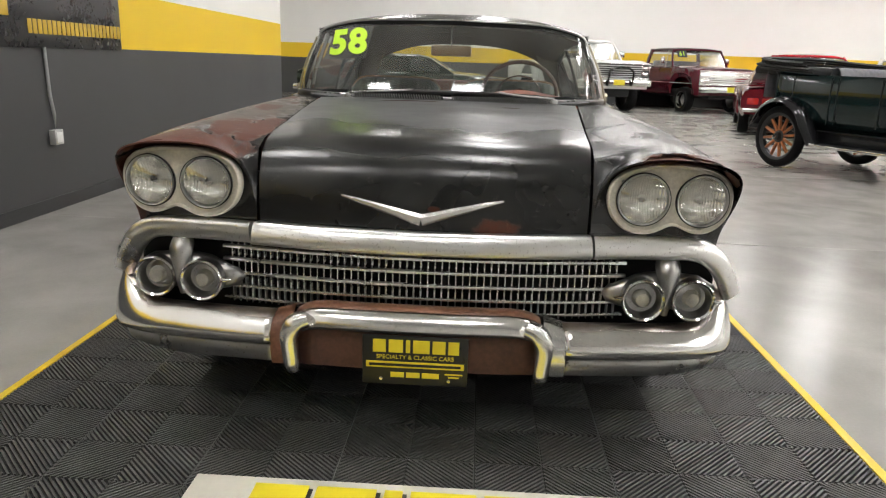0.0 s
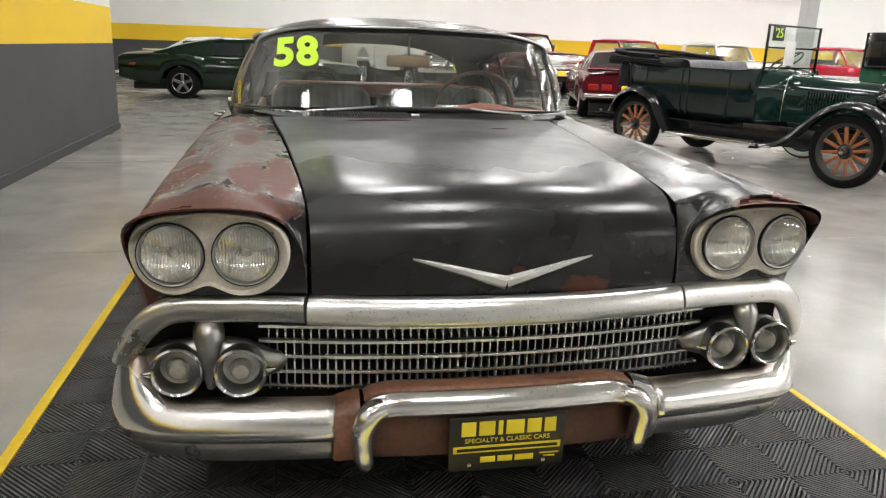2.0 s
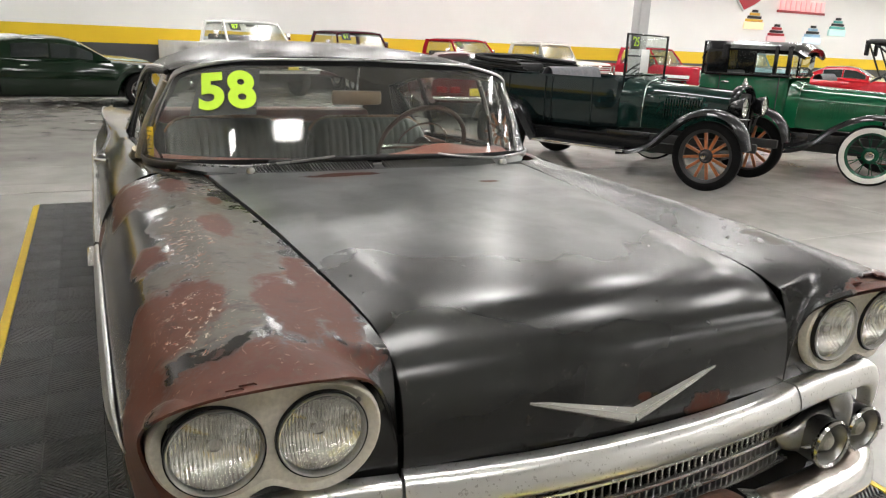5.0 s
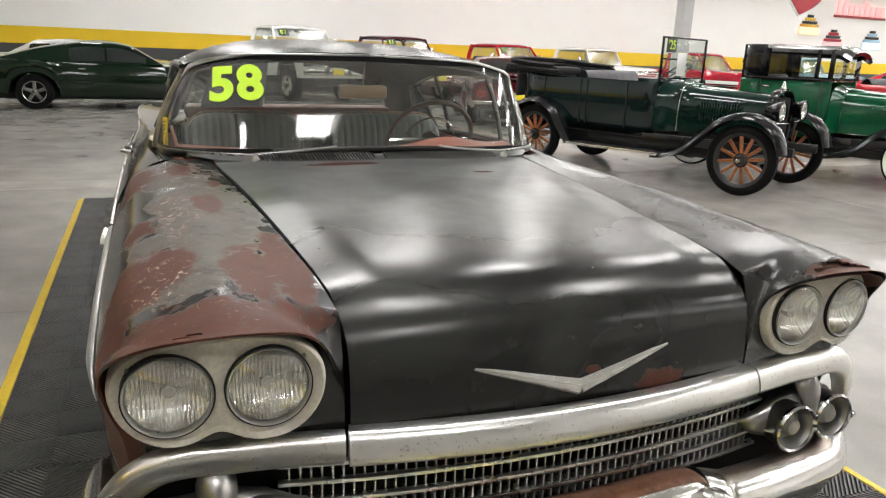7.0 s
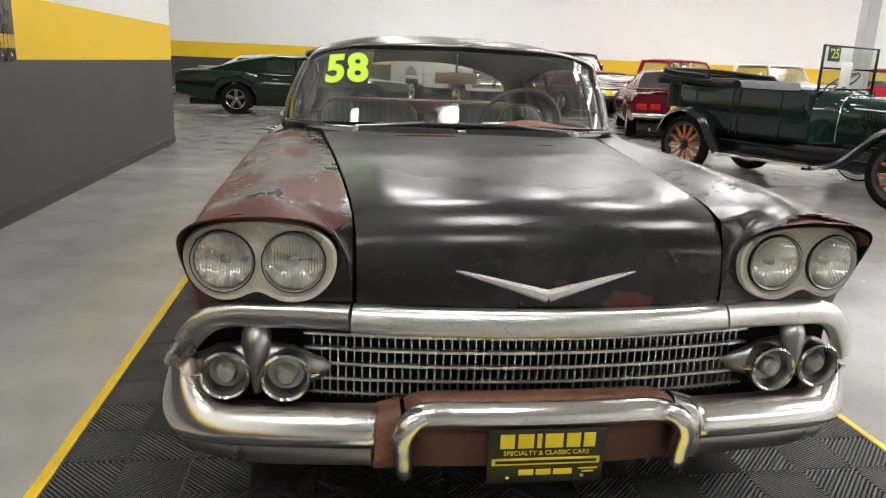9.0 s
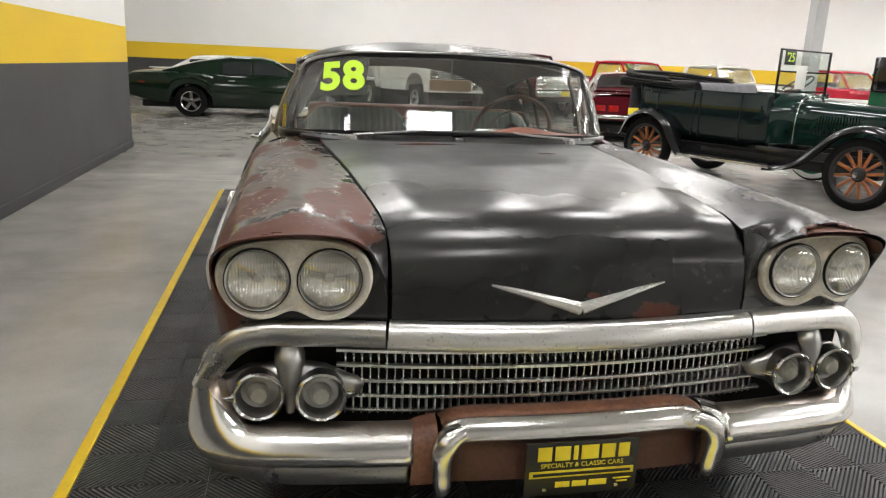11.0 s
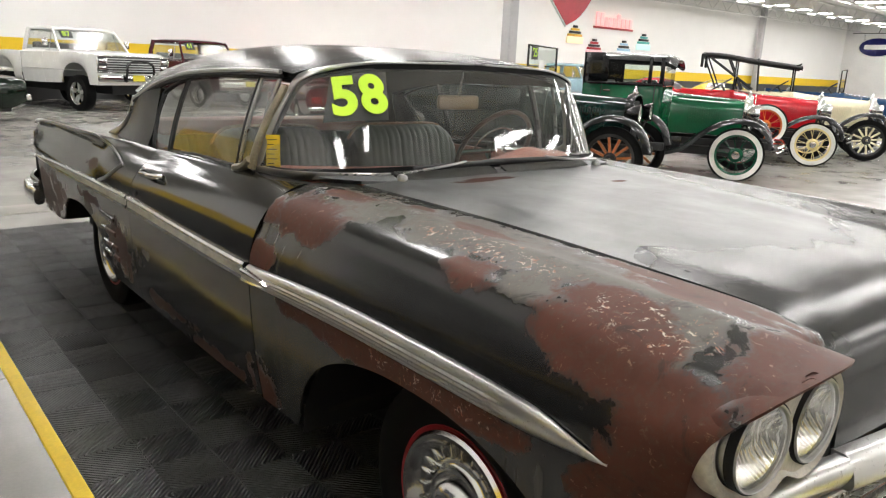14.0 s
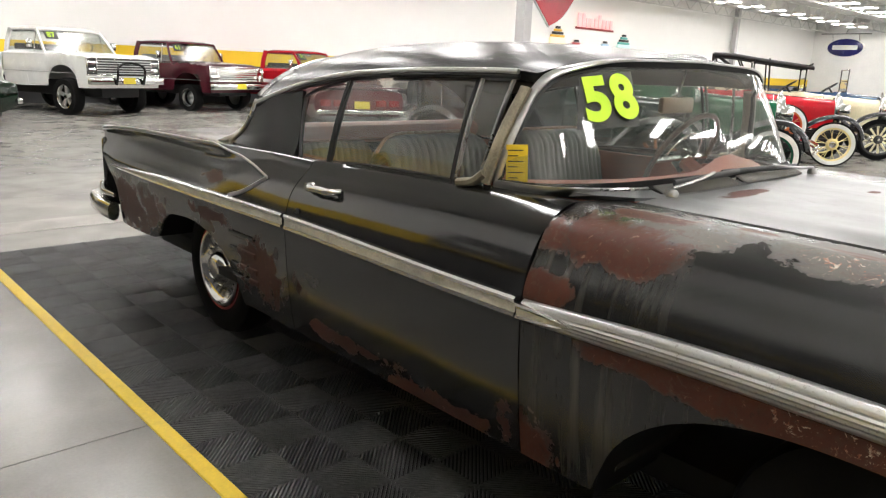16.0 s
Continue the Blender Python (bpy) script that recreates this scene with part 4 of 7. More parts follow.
part("small_bar", boxes((0.084, 0.134, 0.1575, 0.1595, 0.283, 0.287), (0.094, 0.124, 0.1575, 0.1595, 0.274, 0.278), bevel=0.0005), M_PLATE_Y, plate)
for x in (-0.095, 0.095):
    part("plate_screw", lathe([(0, 0.003), (0.005, 0.002), (0.006, 0)], 10, Matrix.Translation((x, 0.1598, 0.264)) @ pose(0, 0, 0, 90, 0, 0)), M_CHROME, plate)

plate.matrix_basis = Matrix.Translation((0, -0.004, -0.014)) @ Matrix.Translation((0, 0, 0.321)) @ Matrix.Diagonal((1.08, 1, 1.06, 1)) @ Matrix.Translation((0, 0, -0.321))
M_EMBLEM = worn_chrome("emblem_chrome", 0.22, 0.0, 0.85, 0.15)
# hood emblem: a shallow bright V
em = []
for s in (-1, 1):
    pth = spline([(s * 0.245, 0.282, 0.783), (s * 0.15, 0.270, 0.760), (s * 0.06, 0.262, 0.737), (0, 0.259, 0.721)], 16)
    prof = np.array([(0.0, 0.016), (0.012, 0.006), (0.014, -0.010), (0.006, -0.019), (-0.010, -0.015), (-0.010, 0.014)])
    if s > 0:
        pth = pth[::-1]
    em.append(sweep(pth, prof, scale=np.linspace(0.25, 1, 16) if s < 0 else np.linspace(1, 0.25, 16)))
part("hood_emblem", joined(*em), M_EMBLEM, car, "shallow bright V-shaped hood emblem")


# cowl, windscreen and its frame
def ws_base(a):
    """Foot of the windscreen, a from -1 to 1 across."""
    k = np.abs(a)
    x = curve1(k, [0, 0.5, 0.8, 0.93, 1], [0, 0.50, 0.735, 0.80, 0.808])
    y = curve1(k, [0, 0.5, 0.8, 0.93, 1], [1.80, 1.835, 1.935, 2.03, 2.125])
    return np.stack([np.sign(a) * x, y, np.full_like(k, 1.012)], -1)


def ws_top(a):
    k = np.abs(a)
    x = curve1(k, [0, 0.5, 0.8, 0.93, 1], [0, 0.42, 0.615, 0.685, 0.705])
    y = curve1(k, [0, 0.5, 0.8, 0.93, 1], [1.965, 1.985, 2.025, 2.055, 2.085])
    z = curve1(k, [0, 0.5, 0.8, 0.93, 1], [1.385, 1.375, 1.345, 1.315, 1.275])
    return np.stack([np.sign(a) * x, y, z], -1)


def ws_point(a, t):
    b, c = ws_base(a), ws_top(a)
    bow = np.sin(np.pi * np.clip(t, 0, 1))[..., None]
    out = np.stack([0.014 * np.sign(a) * np.abs(a) ** 3, -0.008 * (1 - np.abs(a) ** 4), 0 * a], -1)
    return b + (c - b) * np.asarray(t)[..., None] + out * bow


A, T = np.meshgrid(np.linspace(-1, 1, 61), np.linspace(0, 1, 16), indexing="ij")
windscreen = part("windscreen", facing_out(grid(ws_point(A, T))), glass_pane("windscreen_glass", (0.86, 0.90, 0.87), 0.05, 1.50, 0.14), car, "wraparound curved windscreen glass", fix=False)
windscreen.visible_shadow = False
frame_a = np.linspace(-1, 1, 60)
loop = np.concatenate([ws_point(frame_a, np.zeros(60)), ws_point(np.ones(12), np.linspace(0, 1, 12))[1:], ws_point(frame_a[::-1], np.ones(60))[1:], ws_point(-np.ones(12), np.linspace(1, 0, 12))[1:-1]])
P, G = [], []
for i in range(len(loop)):
    p = loop[i]
    t = loop[(i + 1) % len(loop)] - loop[i - 1]
    t /= np.linalg.norm(t)
    o = np.array([p[0] * 0.55, 0.0 if p[2] < 1.2 else 0.06, p[2] - 1.19])
    o -= t * (o @ t)
    o /= np.linalg.norm(o)
    n = np.cross(t, o)
    if n[1] > 0:
        n = -n
    G.append([p - o * 0.022 - n * 0.004, p - o * 0.020 + n * 0.005, p - o * 0.002 + n * 0.007, p - o * 0.002 - n * 0.004])
    P.append([p - o * 0.003 - n * 0.002, p - o * 0.002 + n * 0.009, p + o * 0.003 + n * 0.011, p + o * 0.007 + n * 0.006, p + o * 0.009 - n * 0.002, p + o * 0.009 - n * 0.02])
part("windscreen_frame", grid(np.array(P), closed_u=True), M_TRIM, car, "bright windscreen surround")
part("windscreen_gasket", grid(np.array(G), closed_u=True), M_RUBBER, car, "black rubber windscreen gasket")

# cowl panel between hood and glass
a = np.linspace(-1, 1, 41)
k = np.abs(a)
rear = ws_base(a) + np.array([0, 0.02, -0.012])
hx = 0.63
fx = np.sign(a) * np.minimum(k / 0.8, 1) * hx
front = np.stack([fx, 1.745 + 0.14 * 0.35 * fx ** 2, 0.984 + 0.012 * np.clip((k - 0.6) / 0.2, 0, 1)], -1)
front[:, 0] = np.where(k > 0.8, np.sign(a) * (hx + (k - 0.8) / 0.2 * 0.13), front[:, 0])
front[:, 1] = np.where(k > 0.8, 1.78 + (k - 0.8) / 0.2 * 0.28, front[:, 1])
P = np.stack([front, front * 0.5 + rear * 0.5 + np.array([0, 0, 0.004]), rear], 1)
part("cowl", grid(P), P_HOOD, car, "black cowl panel under the windscreen", thick=0.01)
for x0, x1 in ((-0.47, -0.02), (0.02, 0.51)):
    xs = np.linspace(x0, x1, 12)
    foot_y = 1.752 + 0.049 * xs ** 2
    back_y = np.interp(np.abs(xs), [0, 0.5, 0.735], [1.80, 1.835, 1.935]) - 0.010
    P = np.stack([np.stack([xs, foot_y, 0 * xs + 0.985], -1), np.stack([xs, foot_y + 0.002, 0 * xs + 0.993], -1), np.stack([xs, back_y, 0 * xs + 1.019], -1), np.stack([xs, back_y + 0.004, 0 * xs + 1.008], -1)], 1)
    vent = part("cowl_vent", grid(P), M_DARK, car, "slotted black cowl vent", thick=0.006)
    slat = made("vent_slat", boxes((-0.0020, 0.0020, -0.024, 0.024, -0.002, 0.005), bevel=0.001), M_POT)
    for i in range(int((x1 - x0) / 0.0125)):
        x = x0 + 0.006 + 0.0125 * i
        sub("vent_slat", slat, vent, pose(x, 1.774 + 0.055 * x * x, 1.0085, 27, 0, 16))


# wipers
M_WIPER = worn_chrome("dull_wiper_arm", 0.25, 0.1, 0.40, 0.3)


def wiper(px, tip):
    w = part("wiper", joined(
        lathe([(0.018, 0), (0.018, 0.012), (0.012, 0.020), (0, 0.022)], 16, Matrix.Translation((px, 1.735, 1.002))),
        tube(spline([(px, 1.735, 1.026), ((px * 0.65 + tip[0] * 0.35), 1.755, 1.038), ((px + tip[0]) / 2 + 0.02, 1.775, 1.046)], 12), 0.0048)), M_WIPER, car, "bright wiper arm")
    b0 = np.array([px + (tip[0] - px) * 0.12, 1.772, 1.030])
    path = spline([b0, (b0 + np.array(tip)) / 2 + np.array([0, -0.012, 0.004]), tip], 16)
    part("wiper_blade", sweep(path, round_profile(0.005, 0.010, 8)), M_BLACK, w)


wiper(-0.487, (0.10, 1.800, 1.034))
wiper(0.52, (-0.06, 1.805, 1.034))


# roof
def roof_point(v, a):
    """v from the windscreen header (0) to the rear window (1); a across."""
    k = np.abs(a)
    y = 1.985 + v * 2.10
    zc = curve1(v, [0, 0.06, 0.2, 0.4, 0.6, 0.78, 0.9, 1.0], [1.395, 1.415, 1.442, 1.450, 1.437, 1.395, 1.335, 1.255])
    zr = curve1(v, [0, 0.06, 0.2, 0.45, 0.62, 0.75, 0.88, 1.0], [1.330, 1.338, 1.335, 1.312, 1.265, 1.200, 1.120, 1.02])
    xr = curve1(v, [0, 0.1, 0.5, 0.75, 1.0], [0.700, 0.712, 0.708, 0.715, 0.735])
    s = k ** 1.0
    x = np.sign(a) * xr * s
    z = zr + (zc - zr) * (1 - s ** 2.7) ** 0.8
    y = y + np.where(v < 0.2, (0.2 - v) / 0.2 * 0.10 * k ** 3.0, 0)
    return np.stack([x, y, z], -1)


Vr, Ar = np.meshgrid(np.linspace(0, 0.835, 40), np.linspace(-1, 1, 41), indexing="ij")
part("roof", grid(roof_point(Vr, Ar)), P_ROOF, car, "smooth satin black roof", thick=0.03)


def rails(s):
    v = np.linspace(0.04, 0.82, 34)
    p = roof_point(v, np.full(34, float(s))) + np.array([s * 0.006, 0, -0.004])
    part("drip_rail", sweep(p, round_profile(0.008, 0.009, 8)), M_TRIM, car, "bright drip rail")
    part("gutter", sweep(p + np.array([-s * 0.004, 0, -0.014]), round_profile(0.010, 0.009, 8)), M_GUTTER, car, "black rubber gutter under the drip rail")
    # A-pillar outer cover
    t = np.linspace(-0.02, 1.05, 14)
    q = ws_point(np.full(14, float(s)), t) + np.array([s * 0.014, 0.03, 0])
    part("a_pillar", sweep(q, round_profile(0.012, 0.021, 12, 2.6), up=(0, 1, 0)), M_PILLAR, car, "stained cream metal windscreen pillar")
    e = q[0]
    foot = spline([e + np.array([0, 0.0, 0.03]), e + np.array([s * 0.006, 0.035, 0.004]), e + np.array([s * 0.010, 0.10, -0.010])], 8)
    part("pillar_foot", sweep(foot, round_profile(0.014, 0.020, 10, 2.6), up=(1, 0, 0)), M_PILLAR, car, "stained cream pillar foot")
    # C-pillar sail
    f = spline([(0.712, 3.34, 1.225), (0.745, 3.30, 1.14), (0.79, 3.25, 1.03), (0.825, 3.24, 0.955)], 12)
    r = spline([(0.716, 3.72, 1.165), (0.724, 3.765, 1.09), (0.740, 3.825, 1.015), (0.765, 3.89, 0.962)], 12)
    U = np.linspace(0, 1, 8)[None, :, None]
    P = f[:, None] * (1 - U) + r[:, None] * U
    P[..., 0] += 0.012 * np.sin(np.pi * U[..., 0])
    part("c_pillar", grid(flip(P, s)), P_ROOF, car, thick=0.02)
    part("pillar_trim", sweep(flip(r + np.array([0.002, 0.004, 0]), s), round_profile(0.010, 0.008, 8), up=(1, 0, 0)), M_TRIM, car, "bright rear window edge")
    tri = [[(0.731, 3.790, 1.060), (0.733, 3.795, 1.055), (0.735, 3.80, 1.05)], [(0.742, 3.825, 1.01), (0.748, 3.865, 1.00), (0.752, 3.905, 0.995)], [(0.766, 3.885, 0.962), (0.772, 3.945, 0.960), (0.776, 4.01, 0.958)]]
    part("sail_trim", grid(flip(tri, s)), M_SPEAR, car, "bright sail-shaped pillar foot", thick=0.008)
    lining = [[(0.690, 3.44, 1.225), (0.705, 3.44, 1.13), (0.725, 3.43, 1.03), (0.750, 3.42, 0.965)], [(0.640, 3.56, 1.26), (0.680, 3.58, 1.14), (0.700, 3.60, 1.04), (0.715, 3.62, 0.965)], [(0.550, 3.66, 1.270), (0.610, 3.72, 1.16), (0.650, 3.78, 1.06), (0.680, 3.84, 0.975)]]
    part("pillar_lining", grid(flip(lining, s)), M_LINER, car, "dark lining inside the rear roof pillar", thick=0.006)
    # side glass: vent, door and quarter panes
    def pane(name, y0b, y1b, y0t, y1t):
        pts = []
        for u in np.linspace(0, 1, 8):
            yb, yt = y0b + (y1b - y0b) * u, y0t + (y1t - y0t) * u
            zb = float(curve1(yb, [2.1, 2.6, 3.2], [0.992, 0.990, 0.955]))
            zt = float(curve1(yt, [2.1, 2.8, 3.05, 3.25, 3.4], [1.312, 1.300, 1.272, 1.23, 1.17]))
            pts.append([((0.800 + (0.700 - 0.800) * t) * 1.0 + 0.010 * math.sin(math.pi * t), yb + (yt - yb) * t, zb + (zt - zb) * t) for t in np.linspace(0, 1, 8)])
        g = part(name, facing_out(grid(flip(pts, s))), M_SIDEGLASS, car, fix=False)
        g.visible_shadow = False
        P = np.array(pts)
        edge = np.concatenate([P[:, 0], P[-1, 1:], P[::-1, -1][1:], P[0, ::-1][1:-1]])
        edge = np.vstack([edge, edge[:1]])
        part("glass_frame", sweep(flip(edge, s), round_profile(0.007, 0.008, 6), up=(1, 0, 0.2), ends=False), M_GUTTER if name != "vent_pane" else M_FRAME, g, "dark rubber pane frame")
    pane("vent_pane", 2.205, 2.305, 2.175, 2.305)
    pane("door_pane", 2.325, 3.000, 2.325, 3.000)
    pane("quarter_pane", 3.020, 3.215, 3.020, 3.330)


M_LINER = plain("headliner", (0.10, 0.085, 0.07), 0.9, 0, 0.3, 6, 0.2)
M_SPEAR = worn_chrome("spear_metal", 0.32, 0.22, 0.66, 0.35, (0.30, 0.21, 0.11))
M_FRAME = worn_chrome("dull_frame", 0.25, 0.3, 0.34, 0.5, (0.10, 0.06, 0.03))
M_PILLAR = plain("stained_cream_pillar", (0.27, 0.24, 0.17), 0.34, 0.5, 0.28, 14)
M_GUTTER = plain("black_gutter_rubber", (0.010, 0.010, 0.010), 0.5, 0, 0.3, 20)
M_SIDEGLASS = glass_pane("side_glass", (0.92, 0.93, 0.90), 0.02, 1.42, 0.22)
both(rails)

# rear window and trunk deck
V2, A2 = np.meshgrid(np.linspace(0, 1, 8), np.linspace(-1, 1, 31), indexing="ij")
top = roof_point(np.full_like(V2, 0.83), A2 * 0.97)
foot = np.stack([A2 * 0.74, 4.22 - 0.42 * np.abs(A2) ** 2.5, np.full_like(V2, 0.985)], -1)
g = part("rear_window", facing_out(grid(top * (1 - V2[..., None]) + foot * V2[..., None] + np.array([0, 0.03, 0.02]) * np.sin(np.pi * V2)[..., None])), M_SIDEGLASS, car, fix=False)
g.visible_shadow = False
edge = np.concatenate([foot[0] + np.array([0, 0.0, 0.004])])
part("rear_window_trim", sweep(edge, round_profile(0.014, 0.012, 8)), M_TRIM, car)
part("rear_window_header", sweep(top[0] + np.array([0, 0.004, 0.002]), round_profile(0.012, 0.012, 8)), M_TRIM, car)


# doors, quarter panels and the tail
def door(s):
    ys = np.linspace(1.850, 3.048, 40)
    P = []
    for y in ys:
        zl = float(lower_edge(np.array(y)))
        zt = float(curve1(y, [1.85, 2.1, 2.6, 3.05], [0.995, 0.998, 0.990, 0.972]))
        tx = float(curve1(y, [1.85, 2.1, 2.6, 3.05], [0.755, 0.795, 0.805, 0.815]))
        k = zt - 0.995
        pts = [(tx, zt), (tx + 0.025, zt + 0.001), (float(side_x(y, 0.955)) , 0.957 + k), (float(side_x(y, 0.92)), 0.92 + k)] + [(float(side_x(y, z)), z + k * max(0, (z - 0.6) / 0.4)) for z in (0.87, 0.80, 0.74)]
        pts += [(float(side_x(y, z)), z) for z in np.linspace(0.74, zl, 6)[1:]]
        P.append(np.c_[spline(pts, 30), np.full(30, y)][:, [0, 2, 1]])
    d = part("door", grid(flip(P, s)), P_DOOR, car, "satin black door, rusty along its lower edge", thick=0.02)
    y0, y1, z = 2.755, 2.945, 0.895
    x = float(side_x(2.85, 0.90))
    h = spline([(x - 0.005, y0, z + 0.004), (x + 0.030, y0 + 0.02, z + 0.004), (x + 0.034, (y0 + y1) / 2, z + 0.003), (x + 0.030, y1 - 0.035, z), (x + 0.005, y1 - 0.02, z)], 18)
    part("door_handle", joined(sweep(flip(h, s), round_profile(0.010, 0.012, 10), up=(0, 0, 1)),
                               lathe([(0.0, 0.03), (0.014, 0.028), (0.018, 0.0)], 16, Matrix.Translation((s * (x - 0.004), y1 - 0.012, z)) @ pose(0, 0, 0, 0, s * 90, 0))), M_CHROME, d, "chrome push-button handle")
    part("lock", lathe([(0, 0.006), (0.008, 0.005), (0.011, 0)], 14, Matrix.Translation((s * float(side_x(2.97, 0.80)), 2.97, 0.80)) @ pose(0, 0, 0, 0, s * 90, 0)), M_BLACK, d)


def fin_crest(y):
    """Crest of the rear fin: half width and height."""
    return (curve1(y, [3.055, 3.3, 3.7, 4.3, 5.0, 5.45], [0.83, 0.850, 0.880, 0.895, 0.875, 0.840]), curve1(y, [3.055, 3.3, 3.7, 4.3, 5.0, 5.45], [0.973, 0.972, 0.970, 0.966, 0.945, 0.905]))


def quarter_section(y):
    zl = float(lower_edge(np.array(y)))
    crest_x, crest_z = (float(q) for q in fin_crest(y))
    in_x = float(curve1(y, [3.055, 3.25, 3.5, 3.8, 4.4, 5.45], [0.74, 0.74, 0.69, 0.60, 0.56, 0.56]))
    in_z = float(curve1(y, [3.055, 3.5, 4.2, 5.0, 5.45], [0.968, 0.965, 0.952, 0.91, 0.86]))
    cove = float(curve1(y, [3.055, 3.45, 3.9, 5.2, 5.45], [0, 0.004, 0.028, 0.035, 0.03]))
    w = lambda z: float(side_x(y, z))  # noqa: E731
    k = -0.023
    plain_ = [(in_x, in_z), (0.79, 0.970), (0.815, 0.972), (0.84, 0.972), (w(0.955), 0.957 + k), (w(0.92), 0.92 + k), (w(0.86), 0.86 + 0.6 * k), (w(0.80), 0.80 + 0.5 * k), (w(0.76), 0.755)]
    finned = [(in_x, in_z), ((in_x + crest_x) / 2, (in_z + crest_z) / 2 - 0.008), (crest_x - 0.03, crest_z - 0.004), (crest_x, crest_z), (max(crest_x + 0.012, w(0.955) - cove), crest_z - 0.018),
              (w(0.92) - cove * 0.9, 0.912), (w(0.86) - cove, 0.86), (w(0.80) - cove * 0.6, 0.80), (w(0.76), 0.755)]
    t = min(1, max(0, (y - 3.06) / 0.62))
    t = t * t * (3 - 2 * t)
    pts = [(p[0] + (q[0] - p[0]) * t, p[1] + (q[1] - p[1]) * t) for p, q in zip(plain_, finned)]
    pts += [(w(z), z) for z in np.linspace(0.74, min(zl, 0.70), 6)]
    q = ribs(pts)
    return np.c_[q, np.full(len(q), y)][:, [0, 2, 1]]


def quarter_x(y, z):
    """Half width of the quarter panel's outer side at a height."""
    q = quarter_section(y)[9:]
    return float(np.interp(-z, -q[:, 2], q[:, 0]))


def quarter(s):
    ys = np.r_[np.linspace(3.053, 5.30, 70), 5.36, 5.42, 5.46]
    P = np.stack([quarter_section(y) for y in ys])
    # the tail end slopes in under the fin
    back = np.maximum(0, 0.90 - P[..., 2])
    P[..., 1] = np.where(P[..., 1] > 5.0, 5.0 + (P[..., 1] - 5.0) * (1 - 0.85 * np.clip(back / 0.35, 0, 1)), P[..., 1])
    part("quarter_panel", grid(flip(P, s)), P_QUARTER, car, "black rear quarter panel with fin and rusty lower half", thick=0.012)
    a = np.linspace(0.30, np.pi, 15)
    W = np.array([[(x, 3.99 + 0.52 * np.cos(t), 0.29 + 0.37 * np.sin(t)) for x in (0.93, 0.5)] for t in a])
    part("wheel_house", grid(flip(W, s)), M_DARK, car)
    # bright trim: fin edge and the V that turns back to the spear
    yy = np.array([5.40, 5.1, 4.7, 4.3, 4.0, 3.8])
    cx, cz = fin_crest(yy)
    fin = spline([(x + 0.008, y, z - 0.004) for x, y, z in zip(cx, yy, cz)] + [(quarter_x(y, z) + 0.004, y, z) for y, z in ((3.66, 0.950), (3.54, 0.936), (3.40, 0.912), (3.262, 0.884))], 50)
    low = spline([(quarter_x(y, z) + 0.004, y, z) for y, z in ((3.262, 0.884), (3.33, 0.845), (3.42, 0.805), (3.52, 0.778))], 14)
    part("fin_trim", joined(sweep(flip(fin, s), round_profile(0.0045, 0.0055, 8)), sweep(flip(low, s), round_profile(0.0045, 0.008, 8))), M_TRIM, car, "bright fin trim ending in a V")
    for z in (0.62, 0.55, 0.48, 0.43):
        yy = np.linspace(3.30, 3.52, 8)
        part("side_louvre", sweep(flip(np.stack([side_x(yy, z) + 0.001, yy, np.full(8, z)], 1), s), round_profile(0.010, 0.014, 8)), P_QUARTER, car)
    # rear bumper end and tail lamps
    b = spline([(0.935, 5.08, 0.44), (0.945, 5.30, 0.455), (0.90, 5.47, 0.46), (0.80, 5.53, 0.46), (0.4, 5.56, 0.46), (0, 5.57, 0.46)], 34)
    part("rear_bumper", sweep(flip(b, s), round_profile(0.035, 0.055, 12, 2.6)), M_CHROME_RUSTY, car, "chrome rear bumper end", )
    b = spline([(0.93, 5.06, 0.54), (0.93, 5.26, 0.545), (0.88, 5.40, 0.55)], 14)
    part("bumper_upper", sweep(flip(b, s), round_profile(0.02, 0.03, 10, 2.6), scale=np.linspace(0.4, 1, 14)), M_CHROME_RUSTY, car)


both(door)
both(quarter)
P = np.array([[(x, y, float(curve1(y, [3.8, 4.2, 5.0, 5.45], [0.985, 0.975, 0.93, 0.86])) - 0.012 * (x / 0.6) ** 2 - 0.02 * (abs(x) > 0.58)) for x in np.linspace(-0.60, 0.60, 15)] for y in np.linspace(3.75, 5.44, 20)])
part("trunk_lid", grid(P), P_ROOF, car, thick=0.012)
part("tail_panel", boxes((-0.88, 0.88, 5.36, 5.40, 0.42, 0.85), bevel=0.02), P_QUARTER, car)


# side spear
def spear(s):
    M_SP = M_SPEAR
    # ahead of the door: fluted bright casting, tapering to a point
    yy = np.linspace(0.485, 1.835, 44)
    hh = curve1(yy, [0.485, 0.55, 0.66, 0.9, 1.4, 1.835], [0.001, 0.014, 0.030, 0.036, 0.036, 0.030])
    zz = curve1(yy, [0.485, 0.66, 1.2, 1.835], [0.722, 0.742, 0.750, 0.733])
    lines = np.linspace(-1, 1, 15)
    P = np.array([[(float(side_x(y, z + h * l)) + 0.004 + 0.016 * (1 - l * l) ** 0.5 * min(1, h / 0.03) - (0.0024 if (j % 2 and -0.9 < l < 0.35 and 0.72 < y < 1.70) else 0), y, z + h * l) for j, l in enumerate(lines)] for y, z, h in zip(yy, zz, hh)])
    part("side_spear", grid(flip(P, s)), M_SP, car, "fluted bright side spear", thick=0.004, angle=20)
    # along door and quarter: two bright edges with a narrow cream inlay; on the fender the strip ends in a pointed tongue
    for y0, y1, name in ((1.660, 1.838, "spear_tongue"), (1.860, 3.040, "door_spear"), (3.060, 5.06, "quarter_spear")):
        yy = np.linspace(y0, y1, 30)
